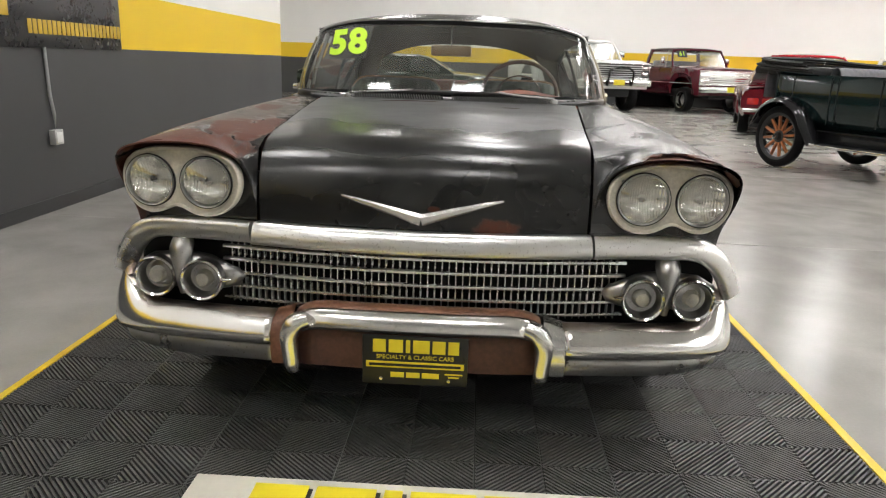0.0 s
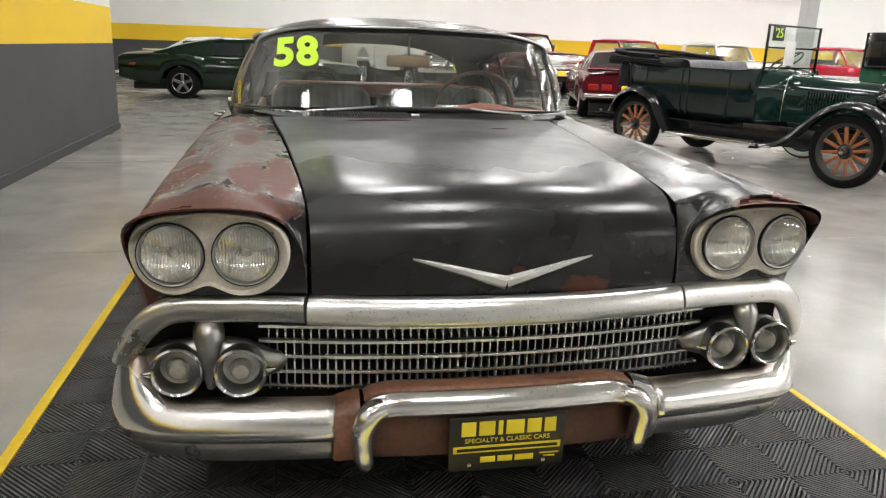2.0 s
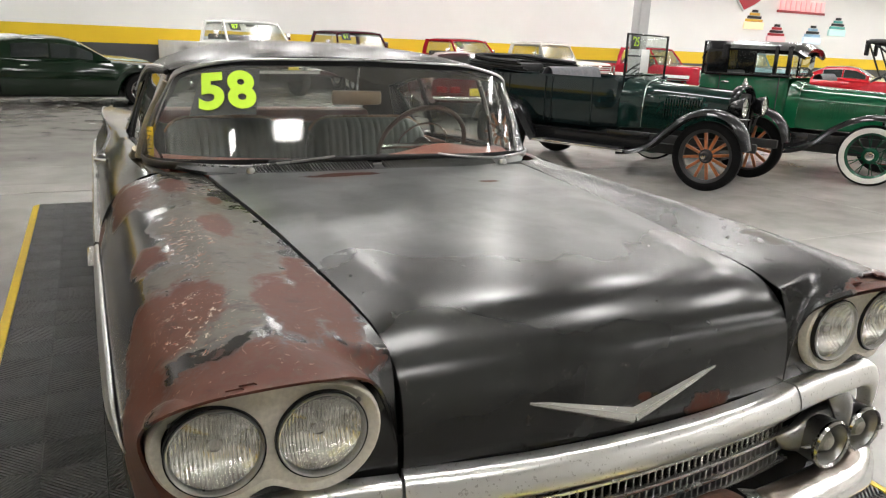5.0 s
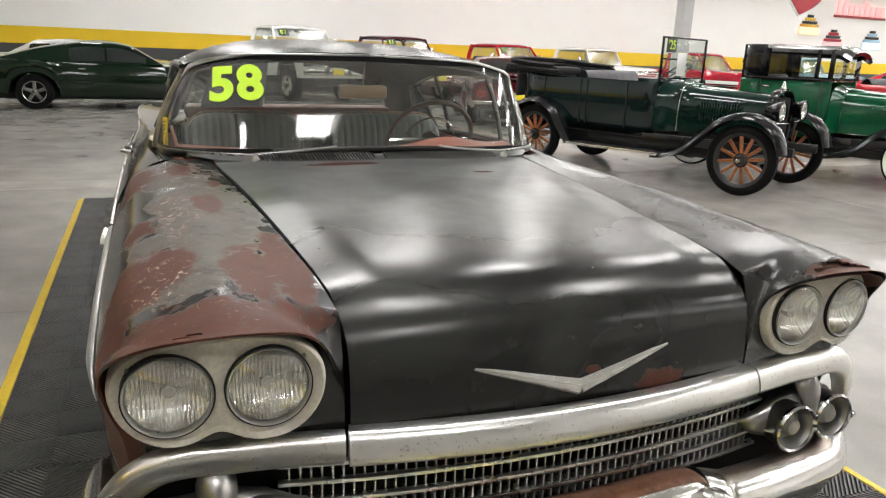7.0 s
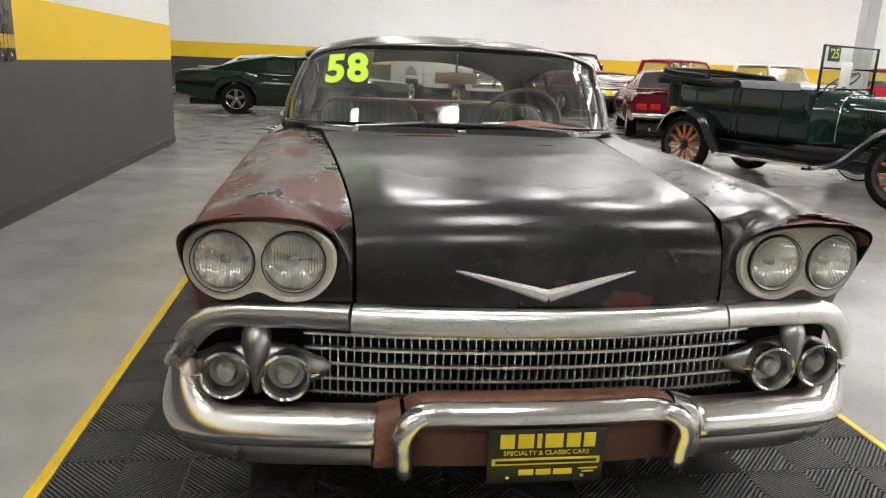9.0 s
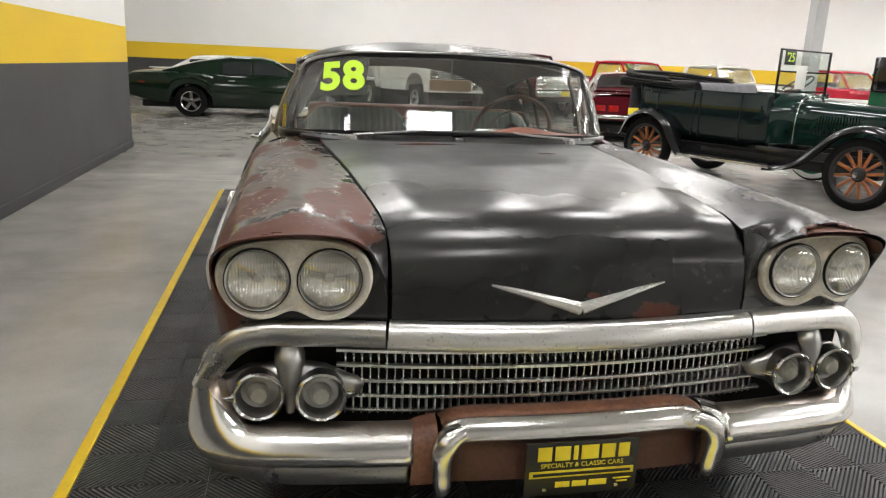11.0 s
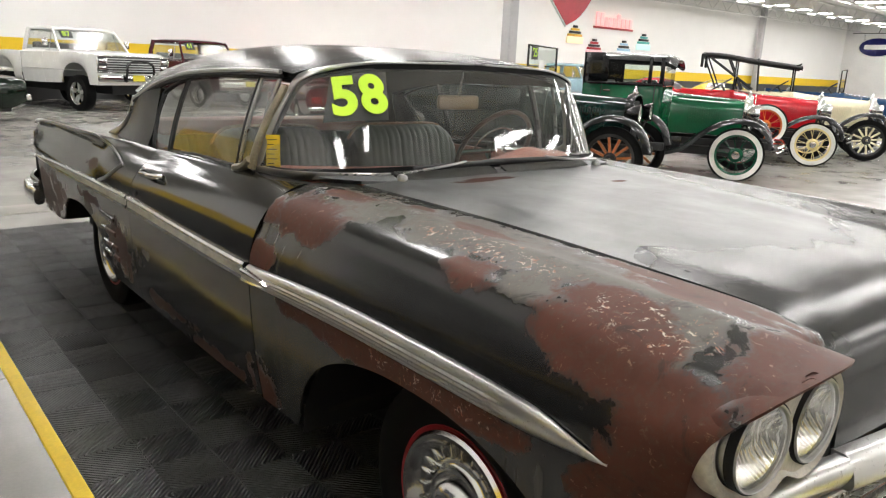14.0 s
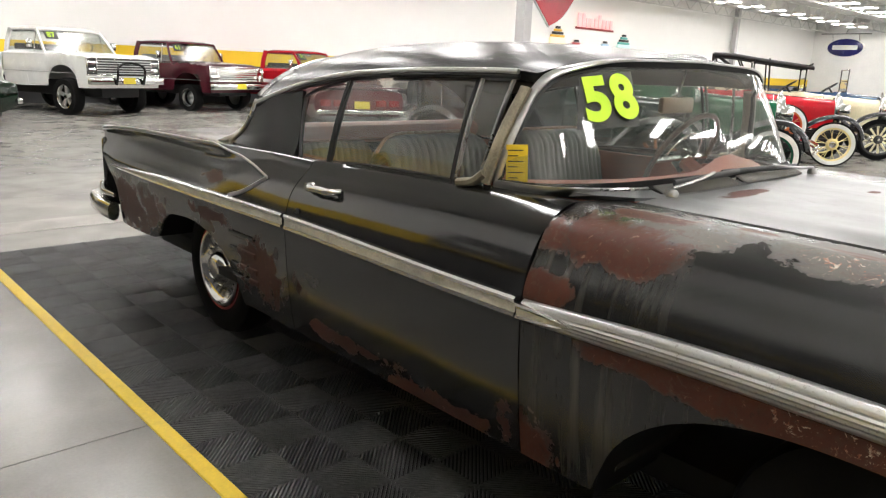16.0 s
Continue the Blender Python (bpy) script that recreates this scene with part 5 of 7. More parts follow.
        h = curve1(yy, [1.66, 1.70, 1.76, 1.84, 3.05, 4.2, 5.06], [0.001, 0.010, 0.017, 0.021, 0.030, 0.026, 0.003]) if y0 < 1.8 else curve1(yy, [1.86, 3.05, 4.2, 5.06], [0.030, 0.030, 0.026, 0.003])
        zz = curve1(yy, [1.66, 1.86, 3.05, 4.2, 5.06], [0.737, 0.733, 0.748, 0.740, 0.722])
        out = 0.020 if y0 < 1.8 else 0.0
        P = np.array([[(float(side_x(y, z + k * l)) + d + out, y, z + k * l) for l, d in ((-1.0, -0.004), (-1.0, 0.010), (-0.80, 0.015), (-0.46, 0.012), (-0.44, 0.006), (0.42, 0.007), (0.44, 0.013), (0.78, 0.016), (1.0, 0.011), (1.0, -0.004))] for y, z, k in zip(yy, zz, h)])
        ob = part(name, grid(flip(P, s)), M_RAIL, car, "bright side trim strip", angle=25)
        P = np.array([[(float(side_x(y, z + k * l)) + 0.0085 + out, y, z + k * l) for l in (-0.43, 0, 0.41)] for y, z, k in zip(yy, zz, h)])
        part("trim_fill", grid(flip(P, s)), M_INLAY, ob, "aged cream trim inlay")


M_RAIL = worn_chrome("trim_rail", 0.20, 0.12, 0.84, 0.25, (0.30, 0.21, 0.11))
M_INLAY = plain("aged_inlay", (0.50, 0.47, 0.39), 0.5, 0, 0.25, 14, 0.1)
both(spear)


# wheels
def wheel(s, y):
    m = pose(s * (0.795 if y < 2 else 0.735), y, TYRE, 0, s * 90, 0)
    T = lambda prof, n=48: lathe(prof, n, m)  # noqa: E731
    w = part("wheel", T([(0.19, -0.10), (0.215, -0.095), (0.285, -0.10), (0.322, -0.085), (0.335, -0.05), (0.335, 0.05), (0.322, 0.082), (0.285, 0.098), (0.235, 0.094), (0.208, 0.082), (0.19, 0.07)]), M_RUBBER, car, "black tyre on a red steel wheel")
    part("rim", T([(0.19, -0.09), (0.15, 0.0), (0.185, 0.055), (0.196, 0.078), (0.212, 0.086), (0.216, 0.080)]), M_REDWHEEL, w, "red painted rim edge")
    cap_ = part("hubcap", T([(0.198, 0.076), (0.200, 0.088), (0.192, 0.096), (0.180, 0.094), (0.172, 0.082), (0.150, 0.066), (0.120, 0.060), (0.108, 0.066), (0.102, 0.078), (0.096, 0.080), (0.090, 0.074), (0.0, 0.074)]), M_BRIGHT_DULL, w, "full chrome hubcap with a raised cone")
    part("cap_cone", T([(0.088, 0.070), (0.084, 0.090), (0.062, 0.112), (0.052, 0.118), (0.048, 0.113), (0.0, 0.116)]), M_BRIGHT_DULL, cap_)
    fm = made("cap_flute", boxes((0.124, 0.166, -0.004, 0.004, 0.060, 0.072), bevel=0.003), M_BRIGHT_DULL)
    for i in range(24):
        sub("cap_flute", fm, cap_, m @ pose(0, 0, 0, 0, 0, 15 * i))


M_REDWHEEL = plain("red_wheel_paint", (0.30, 0.012, 0.018), 0.4, 0, 0.2, 14)
M_BRIGHT_DULL = worn_chrome("hubcap_chrome", 0.12, 0.1, 0.7, 0.3)
for y in (WHEEL_F, WHEEL_R):
    wheel(-1, y)
    wheel(1, y)
part("chassis", boxes((-0.62, 0.62, 0.6, 5.2, 0.20, 0.30), (-0.80, 0.80, 1.75, 3.35, 0.23, 0.30), bevel=0.02), M_DARK, car)


# inside
M_GREEN_CLOTH = plain("dark_green_vinyl", (0.088, 0.108, 0.094), 0.42, 0, 0.3, 20, 0.15)
M_TAN = plain("tan_piping", (0.36, 0.22, 0.13), 0.5, 0, 0.2, 20)
M_DASH = plain("faded_red_dash", (0.33, 0.115, 0.08), 0.5, 0, 0.25, 6, 0.1)
M_CARPET = plain("dark_carpet", (0.02, 0.018, 0.016), 0.95, 0, 0.4, 30, 0.4)


def bench(y, zt, name, halves=True):
    b = part(name, boxes((-0.66, 0.66, y - 0.55, y + 0.02, 0.42, 0.60), bevel=0.05), M_GREEN_CLOTH, car, "dark green pleated bench seat with tan piping")
    for x0, x1 in (((-0.66, -0.10), (0.04, 0.66)) if halves else ((-0.68, -0.02), (0.02, 0.68))):
        n = 60
        xs = np.linspace(x0, x1, n)
        rows = []
        for t in np.linspace(0, 1, 22):
            ang = t * np.pi * 1.12
            ed = 1 - np.clip((np.abs(xs - (x0 + x1) / 2) / ((x1 - x0) / 2)), 0, 1) ** 8
            if t < 0.45:
                yy, zz = y - 0.085 + 0.10 * (t / 0.45), 0.58 + (zt - 0.10 - 0.58) * t / 0.45
            else:
                a = (t - 0.45) / 0.55 * np.pi
                yy, zz = y + 0.10 - 0.085 * np.cos(a), zt - 0.10 + 0.10 * np.sin(a)
            pleat = 0.007 * np.abs(np.sin((xs - x0) * np.pi / 0.036))
            rows.append(np.stack([xs, yy - pleat * (1 if t < 0.8 else 0.2), zz - 0.07 * (1 - ed) + pleat * 0.5 * (0.45 < t < 0.9)], 1))
        back = part("seat_back", grid(np.array(rows)), M_GREEN_CLOTH, b, thick=0.03)
        top = np.array(rows)[16]
        part("piping", tube(top + np.array([0, 0.0, 0.006]), 0.008, 6), M_TAN, b)
    return b


bench(2.78, 1.075, "front_seat")
bench(3.62, 0.99, "rear_seat")
part("rear_seat_roll", boxes((-0.64, 0.64, 3.62, 3.78, 0.97, 1.055), bevel=0.035), M_DASH, car, "faded red roll along the rear seat top")
part("package_shelf", boxes((-0.62, 0.62, 3.68, 3.92, 0.955, 0.97), bevel=0.01), M_DASH, car, "faded red shelf behind the rear seat")
part("cabin_floor", boxes((-0.85, 0.85, 1.6, 3.9, 0.32, 0.36)), M_CARPET, car)
part("firewall", boxes((-0.74, 0.74, 1.66, 1.70, 0.36, 0.985)), M_DARK, car)
for x in (-0.73, 0.73):
    part("inner_side", boxes((x - 0.01, x + 0.01, 1.95, 3.7, 0.36, 0.965), bevel=0.008), M_DASH, car, "faded red inner side panel")
Vi, Ai = np.meshgrid(np.linspace(0.02, 0.86, 20), np.linspace(-0.97, 0.97, 21), indexing="ij")
part("headliner", grid(roof_point(Vi, Ai) - np.array([0, 0, 0.045])), M_LINER, car)
dash_p = []
for xv in np.linspace(-0.74, 0.74, 31):
    y0 = 1.835 + 0.30 * abs(xv / 0.74) ** 2.6 * 0.8
    hump = 0.045 * math.exp(-((xv - 0.36) / 0.20) ** 2)
    dash_p.append([(xv, y0, 1.004), (xv, y0 + 0.05, 1.010 + hump * 0.6), (xv, y0 + 0.12, 1.010 + hump), (xv, y0 + 0.17, 0.985 + hump), (xv, y0 + 0.18, 0.93), (xv, y0 + 0.14, 0.78), (xv, y0 + 0.05, 0.70)])
part("dashboard", grid(np.array(dash_p)), M_DASH, car, "faded red dashboard with a gauge hood")
wm = Matrix.Translation((0.37, 2.20, 1.015)) @ pose(0, 0, 0, -62, 0, 0)
a = np.linspace(0, 2 * np.pi, 41)
ringp = np.array([wm @ Vector((0.205 * math.cos(t), 0.205 * math.sin(t), 0)) for t in a])
sw = part("steering_wheel", tube(ringp, 0.011, 8, up=(0.01, 0.9, 0.4)), plain("wheel_plastic", (0.09, 0.05, 0.035), 0.35, 0, 0.2, 10), car, "thin brown steering wheel")
part("horn_ring", tube(np.array([wm @ Vector((0.12 * math.cos(t), 0.12 * math.sin(t), 0.005)) for t in np.linspace(np.pi * 0.95, np.pi * 2.05, 24)]), 0.004, 6, up=(0.01, 0.9, 0.4)), M_CHROME, sw)
part("wheel_spoke", joined(tube([wm @ Vector((-0.2, 0, 0)), wm @ Vector((0, -0.02, -0.02)), wm @ Vector((0.2, 0, 0))], 0.012), lathe([(0, 0.02), (0.04, 0.015), (0.05, -0.03)], 20, wm)), M_CHROME, sw)
part("steering_column", tube([wm @ Vector((0, 0, -0.02)), wm @ Vector((0, 0, -0.35))], 0.03), M_DASH, sw)
mir = part("rear_view_mirror", boxes((-0.105, 0.105, 2.020, 2.045, 1.212, 1.268), bevel=0.012), plain("mirror_back", (0.30, 0.21, 0.13), 0.35, 0.3, 0.15, 10), car, "tan rear-view mirror on a thin stem")
part("mirror_stem", tube([(0, 2.030, 1.262), (0, 2.022, 1.31), (0, 2.005, 1.378)], 0.005), M_CHROME, mir)

# year sticker on the glass: neon digits on black
st = part("year_sticker", grid(np.array([[ws_point(np.array(u), np.array(t)) + np.array([0, 0.004, 0]) for t in np.linspace(0.48, 0.92, 6)] for u in np.linspace(-0.755, -0.46, 8)])), M_BLACK, car, "black sticker with neon yellow digits")
for ch, u in (("5", -0.672), ("8", -0.535)):
    c0, c1 = ws_point(np.array(u), np.array(0.70)), ws_point(np.array(u), np.array(0.76))
    upv = Vector(c1 - c0).normalized()
    rt = Vector(ws_point(np.array(u + 0.02), np.array(0.7)) - ws_point(np.array(u - 0.02), np.array(0.7))).normalized()
    nrm = rt.cross(upv).normalized()
    rot = Matrix((rt, -nrm, upv - rt * 0.22)).transposed().to_4x4()
    bm = letters(ch, 0.190, 0.0006, 0.008)
    part("digit", moved(bm, Matrix.Translation(Vector(c0) + nrm * 0.004) @ rot), M_NEON, st, smooth=False)

# price slip inside the glass corner
c0 = ws_point(np.array(-0.955), np.array(0.20))
u1 = ws_point(np.array(-0.90), np.array(0.20)) - ws_point(np.array(-0.985), np.array(0.20))
rt = Vector(u1).normalized()
upv = Vector((0.05, 0.05, 1)).normalized()
nrm = rt.cross(upv).normalized()
upv = nrm.cross(rt)
rot = Matrix((rt, -nrm, upv)).transposed().to_4x4()
slip = part("window_slip", moved(boxes((-0.036, 0.036, 0.0, 0.0015, -0.058, 0.058), bevel=0.0004), Matrix.Translation(Vector(c0) + Vector((0.004, 0.01, 0))) @ rot), M_YELLOW, car, "yellow paper slip with small print")
for i in range(6):
    part("print_bar", moved(boxes((-0.028, 0.005 if i % 2 else 0.022, -0.0012, -0.0004, 0.040 - 0.016 * i, 0.043 - 0.016 * i), bevel=0.0002), Matrix.Translation(Vector(c0) + Vector((0.004, 0.01, 0))) @ rot), M_BLACK, slip)


# ---- the other vehicles: x ahead, y to their left, origin under the front axle ----
def gloss(name, colour, rough=0.12):
    m = plain(name, colour, rough, 0, 0.12, 3.0, 0, 0.15, 0.04)
    m.node_tree.nodes["Principled BSDF"].inputs["Specular IOR Level"].default_value = 0.4
    return m


M_PANE = plain("dark_pane", (0.018, 0.022, 0.022), 0.06, 0, 0.2, 3, 0, 0, 0.03)
M_TAIL = plain("red_lamp", (0.30, 0.010, 0.008), 0.15, 0, 0.2, 8)
M_WOOD = plain("varnished_spokes", (0.30, 0.10, 0.032), 0.3, 0, 0.25, 20)
M_WALL_TYRE = plain("whitewall", (0.70, 0.69, 0.64), 0.5, 0, 0.08, 12)
M_NICKEL = worn_chrome("nickel_plate", 0.1, 0.0, 0.7, 0.0)
M_SILVER = plain("silver_rim", (0.45, 0.45, 0.44), 0.3, 0.8, 0.1, 8)
M_GREYCLOTH = plain("grey_pleated_cloth", (0.13, 0.13, 0.14), 0.8, 0, 0.25, 15, 0.3)
M_TOPCLOTH = plain("black_top_cloth", (0.012, 0.012, 0.012), 0.85, 0, 0.4, 10, 0.4)
M_BLACKGLOSS = gloss("black_enamel", (0.008, 0.008, 0.009), 0.15)


def road_wheel(parent, x, y, r, width, style, colour=None, white=False):
    """A wheel with its tyre, rim and spokes, standing at (x, y)."""
    s = 1 if y > 0 else -1
    m = pose(x, y, r, -90 * s, 0, 0)
    w2, ri = width / 2, r * (0.60 if style in ("steel", "mag") else 0.74)
    w = part("wheel", lathe([(ri, -w2 * 0.8), (ri * 1.1, -w2), (r * 0.93, -w2 * 0.92), (r, -w2 * 0.5), (r, w2 * 0.5), (r * 0.93, w2 * 0.92), (ri * 1.1, w2), (ri, w2 * 0.8)], 40, m), M_RUBBER, parent, "black tyre")
    if white:
        part("whitewall", lathe([(ri * 1.02, w2 * 0.9), (ri * 1.12, w2 * 1.03), (r * 0.925, w2 * 0.96)], 40, m), M_WALL_TYRE, w, "white tyre side")
    c = colour or M_SILVER
    if style in ("steel", "mag"):
        part("rim", lathe([(ri, -w2 * 0.7), (ri * 0.85, -w2 * 0.2), (ri * 0.4, 0.02), (ri * 0.3, w2 * 0.5), (0, w2 * 0.55)] if style == "steel" else [(ri, -w2 * 0.7), (ri * 0.8, -w2 * 0.4), (0, -w2 * 0.4)], 32, m), c if style == "steel" else M_DARK, w)
        part("rim_lip", lathe([(ri * 0.9, w2 * 0.3), (ri * 0.98, w2 * 0.85), (ri * 1.04, w2 * 0.9), (ri * 1.04, w2 * 0.6)], 32, m), M_BRIGHT, w)
        if style == "mag":
            me = made("spoke", boxes((ri * 0.12, ri * 0.98, -ri * 0.15, ri * 0.15, w2 * 0.1, w2 * 0.55), bevel=0.012), c)
            for k in range(5):
                sub("spoke", me, w, m @ pose(0, 0, 0, 0, 0, 72 * k + 18))
            part("hub", lathe([(ri * 0.22, w2 * 0.3), (ri * 0.2, w2 * 0.75), (0, w2 * 0.8)], 20, m), M_BRIGHT, w)
    else:
        part("rim", lathe([(ri, -w2 * 0.75), (ri * 0.93, -w2 * 0.5), (ri * 0.91, w2 * 0.5), (ri, w2 * 0.85), (ri * 1.05, w2 * 0.9)], 36, m), c if style == "wire" else M_BLACK, w)
        n, wd = (12, 0.017) if style == "wood" else (10, 0.02)
        if style == "wood":
            me = made("spoke", boxes((0.05, ri * 0.95, -wd, wd, -0.016, 0.018), bevel=0.007), c)
            for k in range(12):
                sub("spoke", me, w, m @ pose(0, 0, 0, 0, 0, 30 * k + 8))
            part("hub", lathe([(0.075, -0.03), (0.08, 0.022), (0.06, 0.03), (0.045, 0.075), (0.02, 0.09), (0, 0.09)], 24, m), M_BLACK, w)
            part("hub_nut", lathe([(0.03, 0.088), (0.03, 0.105), (0, 0.108)], 6, m), M_NICKEL, w)
        elif style == "wire":
            for k in range(20):
                a, d = radians(18 * k), radians(14 if k % 2 else -14)
                p0 = m @ Vector((0.06 * math.cos(a), 0.06 * math.sin(a), 0.05 if k % 4 < 2 else -0.02))
                p1 = m @ Vector((ri * 0.93 * math.cos(a + d), ri * 0.93 * math.sin(a + d), 0.0))
                part("spoke", tube([p0, p1], 0.0055, 5, up=(0.3, 0.5, 0.8)), c, w)
            part("hub", lathe([(0.095, -0.03), (0.098, 0.035), (0.08, 0.05), (0.07, 0.062), (0, 0.066)], 24, m), c, w)
            part("hub_cap", lathe([(0.055, 0.06), (0.052, 0.078), (0, 0.084)], 24, m), M_NICKEL, w)
    return w


def shell(xs, half, top, bottom, crown=0.03, tuck=0.90, n=30, shoulder=0.80):
    """A closed car body skin from slices along x."""
    P = []
    for x, h, t, b in zip(xs, half, top, bottom):
        b = min(b, t - 0.06)
        d = t - b
        side = [(h * tuck, b), (h * 0.985, b + 0.22 * d), (h, b + 0.55 * d), (h * 0.985, t - 0.22 * d), (h * (1 - 0.35 * (1 - shoulder)), t - 0.05 * d), (h * shoulder, t - 0.01), (h * 0.4, t + crown * 0.8), (0, t + crown)]
        prof = [(-a, c) for a, c in side] + [(a, c) for a, c in side[-2::-1]]
        q = spline(prof, n)
        P.append(np.c_[np.full(n, x), q])
    bm = grid(np.array(P))
    bm.verts.ensure_lookup_table()
    cap(bm, [bm.verts[j] for j in range(n)])
    cap(bm, [bm.verts[(len(xs) - 1) * n + j] for j in range(n)][::-1])
    return bm


def opening(xs, base, wheels, r, top):
    b = np.array(base, float)
    for wx in wheels:
        u = 1 - np.abs((xs - wx) / r) ** 2.3
        b = np.where(u > 0, np.maximum(b, base + (top - base) * np.clip(u, 0, 1) ** 0.5), b)
    return b


def greenhouse(parent, roofline, gb, gt, belt, colour, sides, screens, name="cabin", pane=None, rim=True):
    """A cabin over a body: roofline as (x, z); sides as (x0, x1) panes; screens as (x0, x1) along the roofline."""
    rx, rz = np.array(roofline).T
    order = np.argsort(rx)
    zr = lambda x: np.interp(x, rx[order], rz[order])  # noqa: E731
    xs = np.unique(np.r_[np.linspace(rx.min(), rx.max(), 40), rx])

    def at(x, u, out=0.0):
        # u from 0 (belt, side) through 1 (roof edge) to 2 (middle of the roof)
        z1 = float(zr(x))
        k = min(1.0, max(0.0, (z1 - belt) / 0.40))
        edge = gb + (gt - gb) * k
        if u <= 1:
            return (x, gb + (edge - gb) * u + out, belt + (z1 - 0.055 * k - belt) * u)
        v = u - 1
        y = edge * math.cos(v * math.pi / 2)
        return (x, y, z1 - 0.055 * k + (0.055 * k + 0.02) * math.sin(v * math.pi / 2) ** 0.7 + out)
    us = np.r_[np.linspace(0, 1, 6), np.linspace(1.08, 2, 9)]
    P = np.array([[at(x, u) for u in us] for x in xs])
    left = P.copy()
    right = P[:, ::-1].copy()
    right[..., 1] *= -1
    full = np.concatenate([left, right[:, 1:]], 1)
    cab = part(name, grid(full), colour, parent)
    g = pane or M_PANE
    for x0, x1 in sides:
        for s in (-1, 1):
            Q = np.array([[at(x, u, 0.006) for u in np.linspace(0.10, 0.86, 6)] for x in np.linspace(x0, x1, 12)])
            Q[..., 1] *= s
            part("side_pane", grid(Q), g, cab, "dark side window")
            if rim:
                e = np.concatenate([Q[:, 0], Q[-1, 1:], Q[::-1, -1][1:], Q[0, ::-1][1:]])
                part("pane_trim", sweep(e, round_profile(0.006, 0.009, 6), up=(0, 1, 0.1), ends=False), M_NICKEL, cab)
    for x0, x1 in screens:
        Q = []
        for x in np.linspace(x0, x1, 10):
            row = [at(x, u, 0.007) for u in np.linspace(1.10, 2, 8)]
            Q.append([(a, b, c) for a, b, c in row] + [(a, -b, c) for a, b, c in row[-2::-1]])
        part("windscreen", grid(np.array(Q)), g, cab, "raked window glass")
    return cab


def year_card(parent, text, m, size=0.16):
    """A neon year number on a black card."""
    card = part("year_card", moved(boxes((-size * 0.8, size * 0.8, 0.0, 0.003, -size * 0.55, size * 0.55), bevel=0.0005), m), M_BLACK, parent, "black card with a neon year number")
    part("year_digits", moved(letters(text, size, 0.001), m @ Matrix.Translation((0, -0.003, 0))), M_NEON, card, smooth=False)


M_DULLSPOKE = plain("grey_cast_spoke", (0.16, 0.16, 0.155), 0.4, 0.6, 0.15, 8)


# dark green fastback
def fastback(m):
    c = thing("fastback_car", m, "glossy dark green fastback coupe with silver five-spoke wheels", "car")
    paint = gloss("dark_green_paint", (0.004, 0.013, 0.006), 0.09)
    xs = np.linspace(0.95, -4.25, 70)
    half = curve1(-xs, [-0.95, -0.6, 0.5, 2.5, 3.8, 4.25], [0.86, 0.95, 0.965, 0.97, 0.95, 0.90])
    top = curve1(-xs, [-0.95, -0.85, 0.0, 1.0, 2.0, 3.0, 3.6, 4.15, 4.25], [0.80, 0.83, 0.875, 0.93, 0.925, 0.97, 0.985, 0.94, 0.90])
    base = curve1(-xs, [-0.95, -0.6, 0.6, 2.4, 3.7, 4.25], [0.40, 0.27, 0.25, 0.25, 0.33, 0.46])
    part("body", shell(xs, half, top, opening(xs, base, (0, -2.97), 0.44, 0.70), 0.02), paint, c, "glossy dark green body")
    greenhouse(c, [(-0.55, 0.92), (-1.15, 1.28), (-1.45, 1.335), (-2.10, 1.335), (-2.90, 1.18), (-3.55, 0.99)], 0.80, 0.60, 0.92, paint, [(-0.88, -1.62), (-1.66, -2.30)], [(-0.65, -1.10), (-2.4, -3.2)], pane=M_PANE, rim=False)
    for x in (0, -2.97):
        for y in (-0.80, 0.80):
            road_wheel(c, x, y, 0.345, 0.235, "mag", M_DULLSPOKE)
    part("front_bumper", boxes((0.92, 1.02, -0.90, 0.90, 0.44, 0.54), bevel=0.03), M_BRIGHT, c, "chrome front bumper")
    part("rear_bumper", boxes((-4.36, -4.24, -0.92, 0.92, 0.46, 0.58), bevel=0.03), M_BRIGHT, c, "chrome rear bumper")
    part("door_handle", boxes((-2.02, -2.16, -0.975, -0.955, 0.80, 0.825), bevel=0.006), M_BRIGHT, c)
    part("underside", boxes((0.7, -4.0, -0.72, 0.72, 0.20, 0.35), bevel=0.02), M_DARK, c)
    part("side_marker", boxes((-3.9, -4.02, -0.965, -0.93, 0.72, 0.75), bevel=0.004), M_TAIL, c)
    return c


# pickups
def cab_top(c, paint, L, boxy):
    """Roof, posts and glass of a pickup cab, with its bench and wheel."""
    z0, z1 = 1.13 + L, 1.70 + L
    xt = -1.02 if boxy else -0.88
    rx = np.r_[xt + (0.06 if boxy else 0.10), np.linspace(xt, -1.98, 10), -2.04]
    rz = np.r_[z1 - 0.005, z1 + curve1(np.linspace(0, 1, 10), [0, 0.2, 0.8, 1], [0.015, 0.035, 0.035, 0.015]), z1 - 0.02]
    P = np.array([[(x, 0.83 * q, z - 0.055 * abs(q) ** 5) for q in np.linspace(-1, 1, 19)] for x, z in zip(rx, rz)])
    roof_ = part("cab_roof", grid(P), paint, c, "painted cab roof", thick=0.05)
    for s in (-1, 1):
        part("front_post", sweep([(-0.57, s * 0.93, z0 - 0.02), ((xt - 0.57) / 2, s * 0.875, (z0 + z1) / 2), (xt, s * 0.80, z1 - 0.02)], round_profile(0.030, 0.026, 8, 3), up=(0, 1, 0)), paint, roof_)
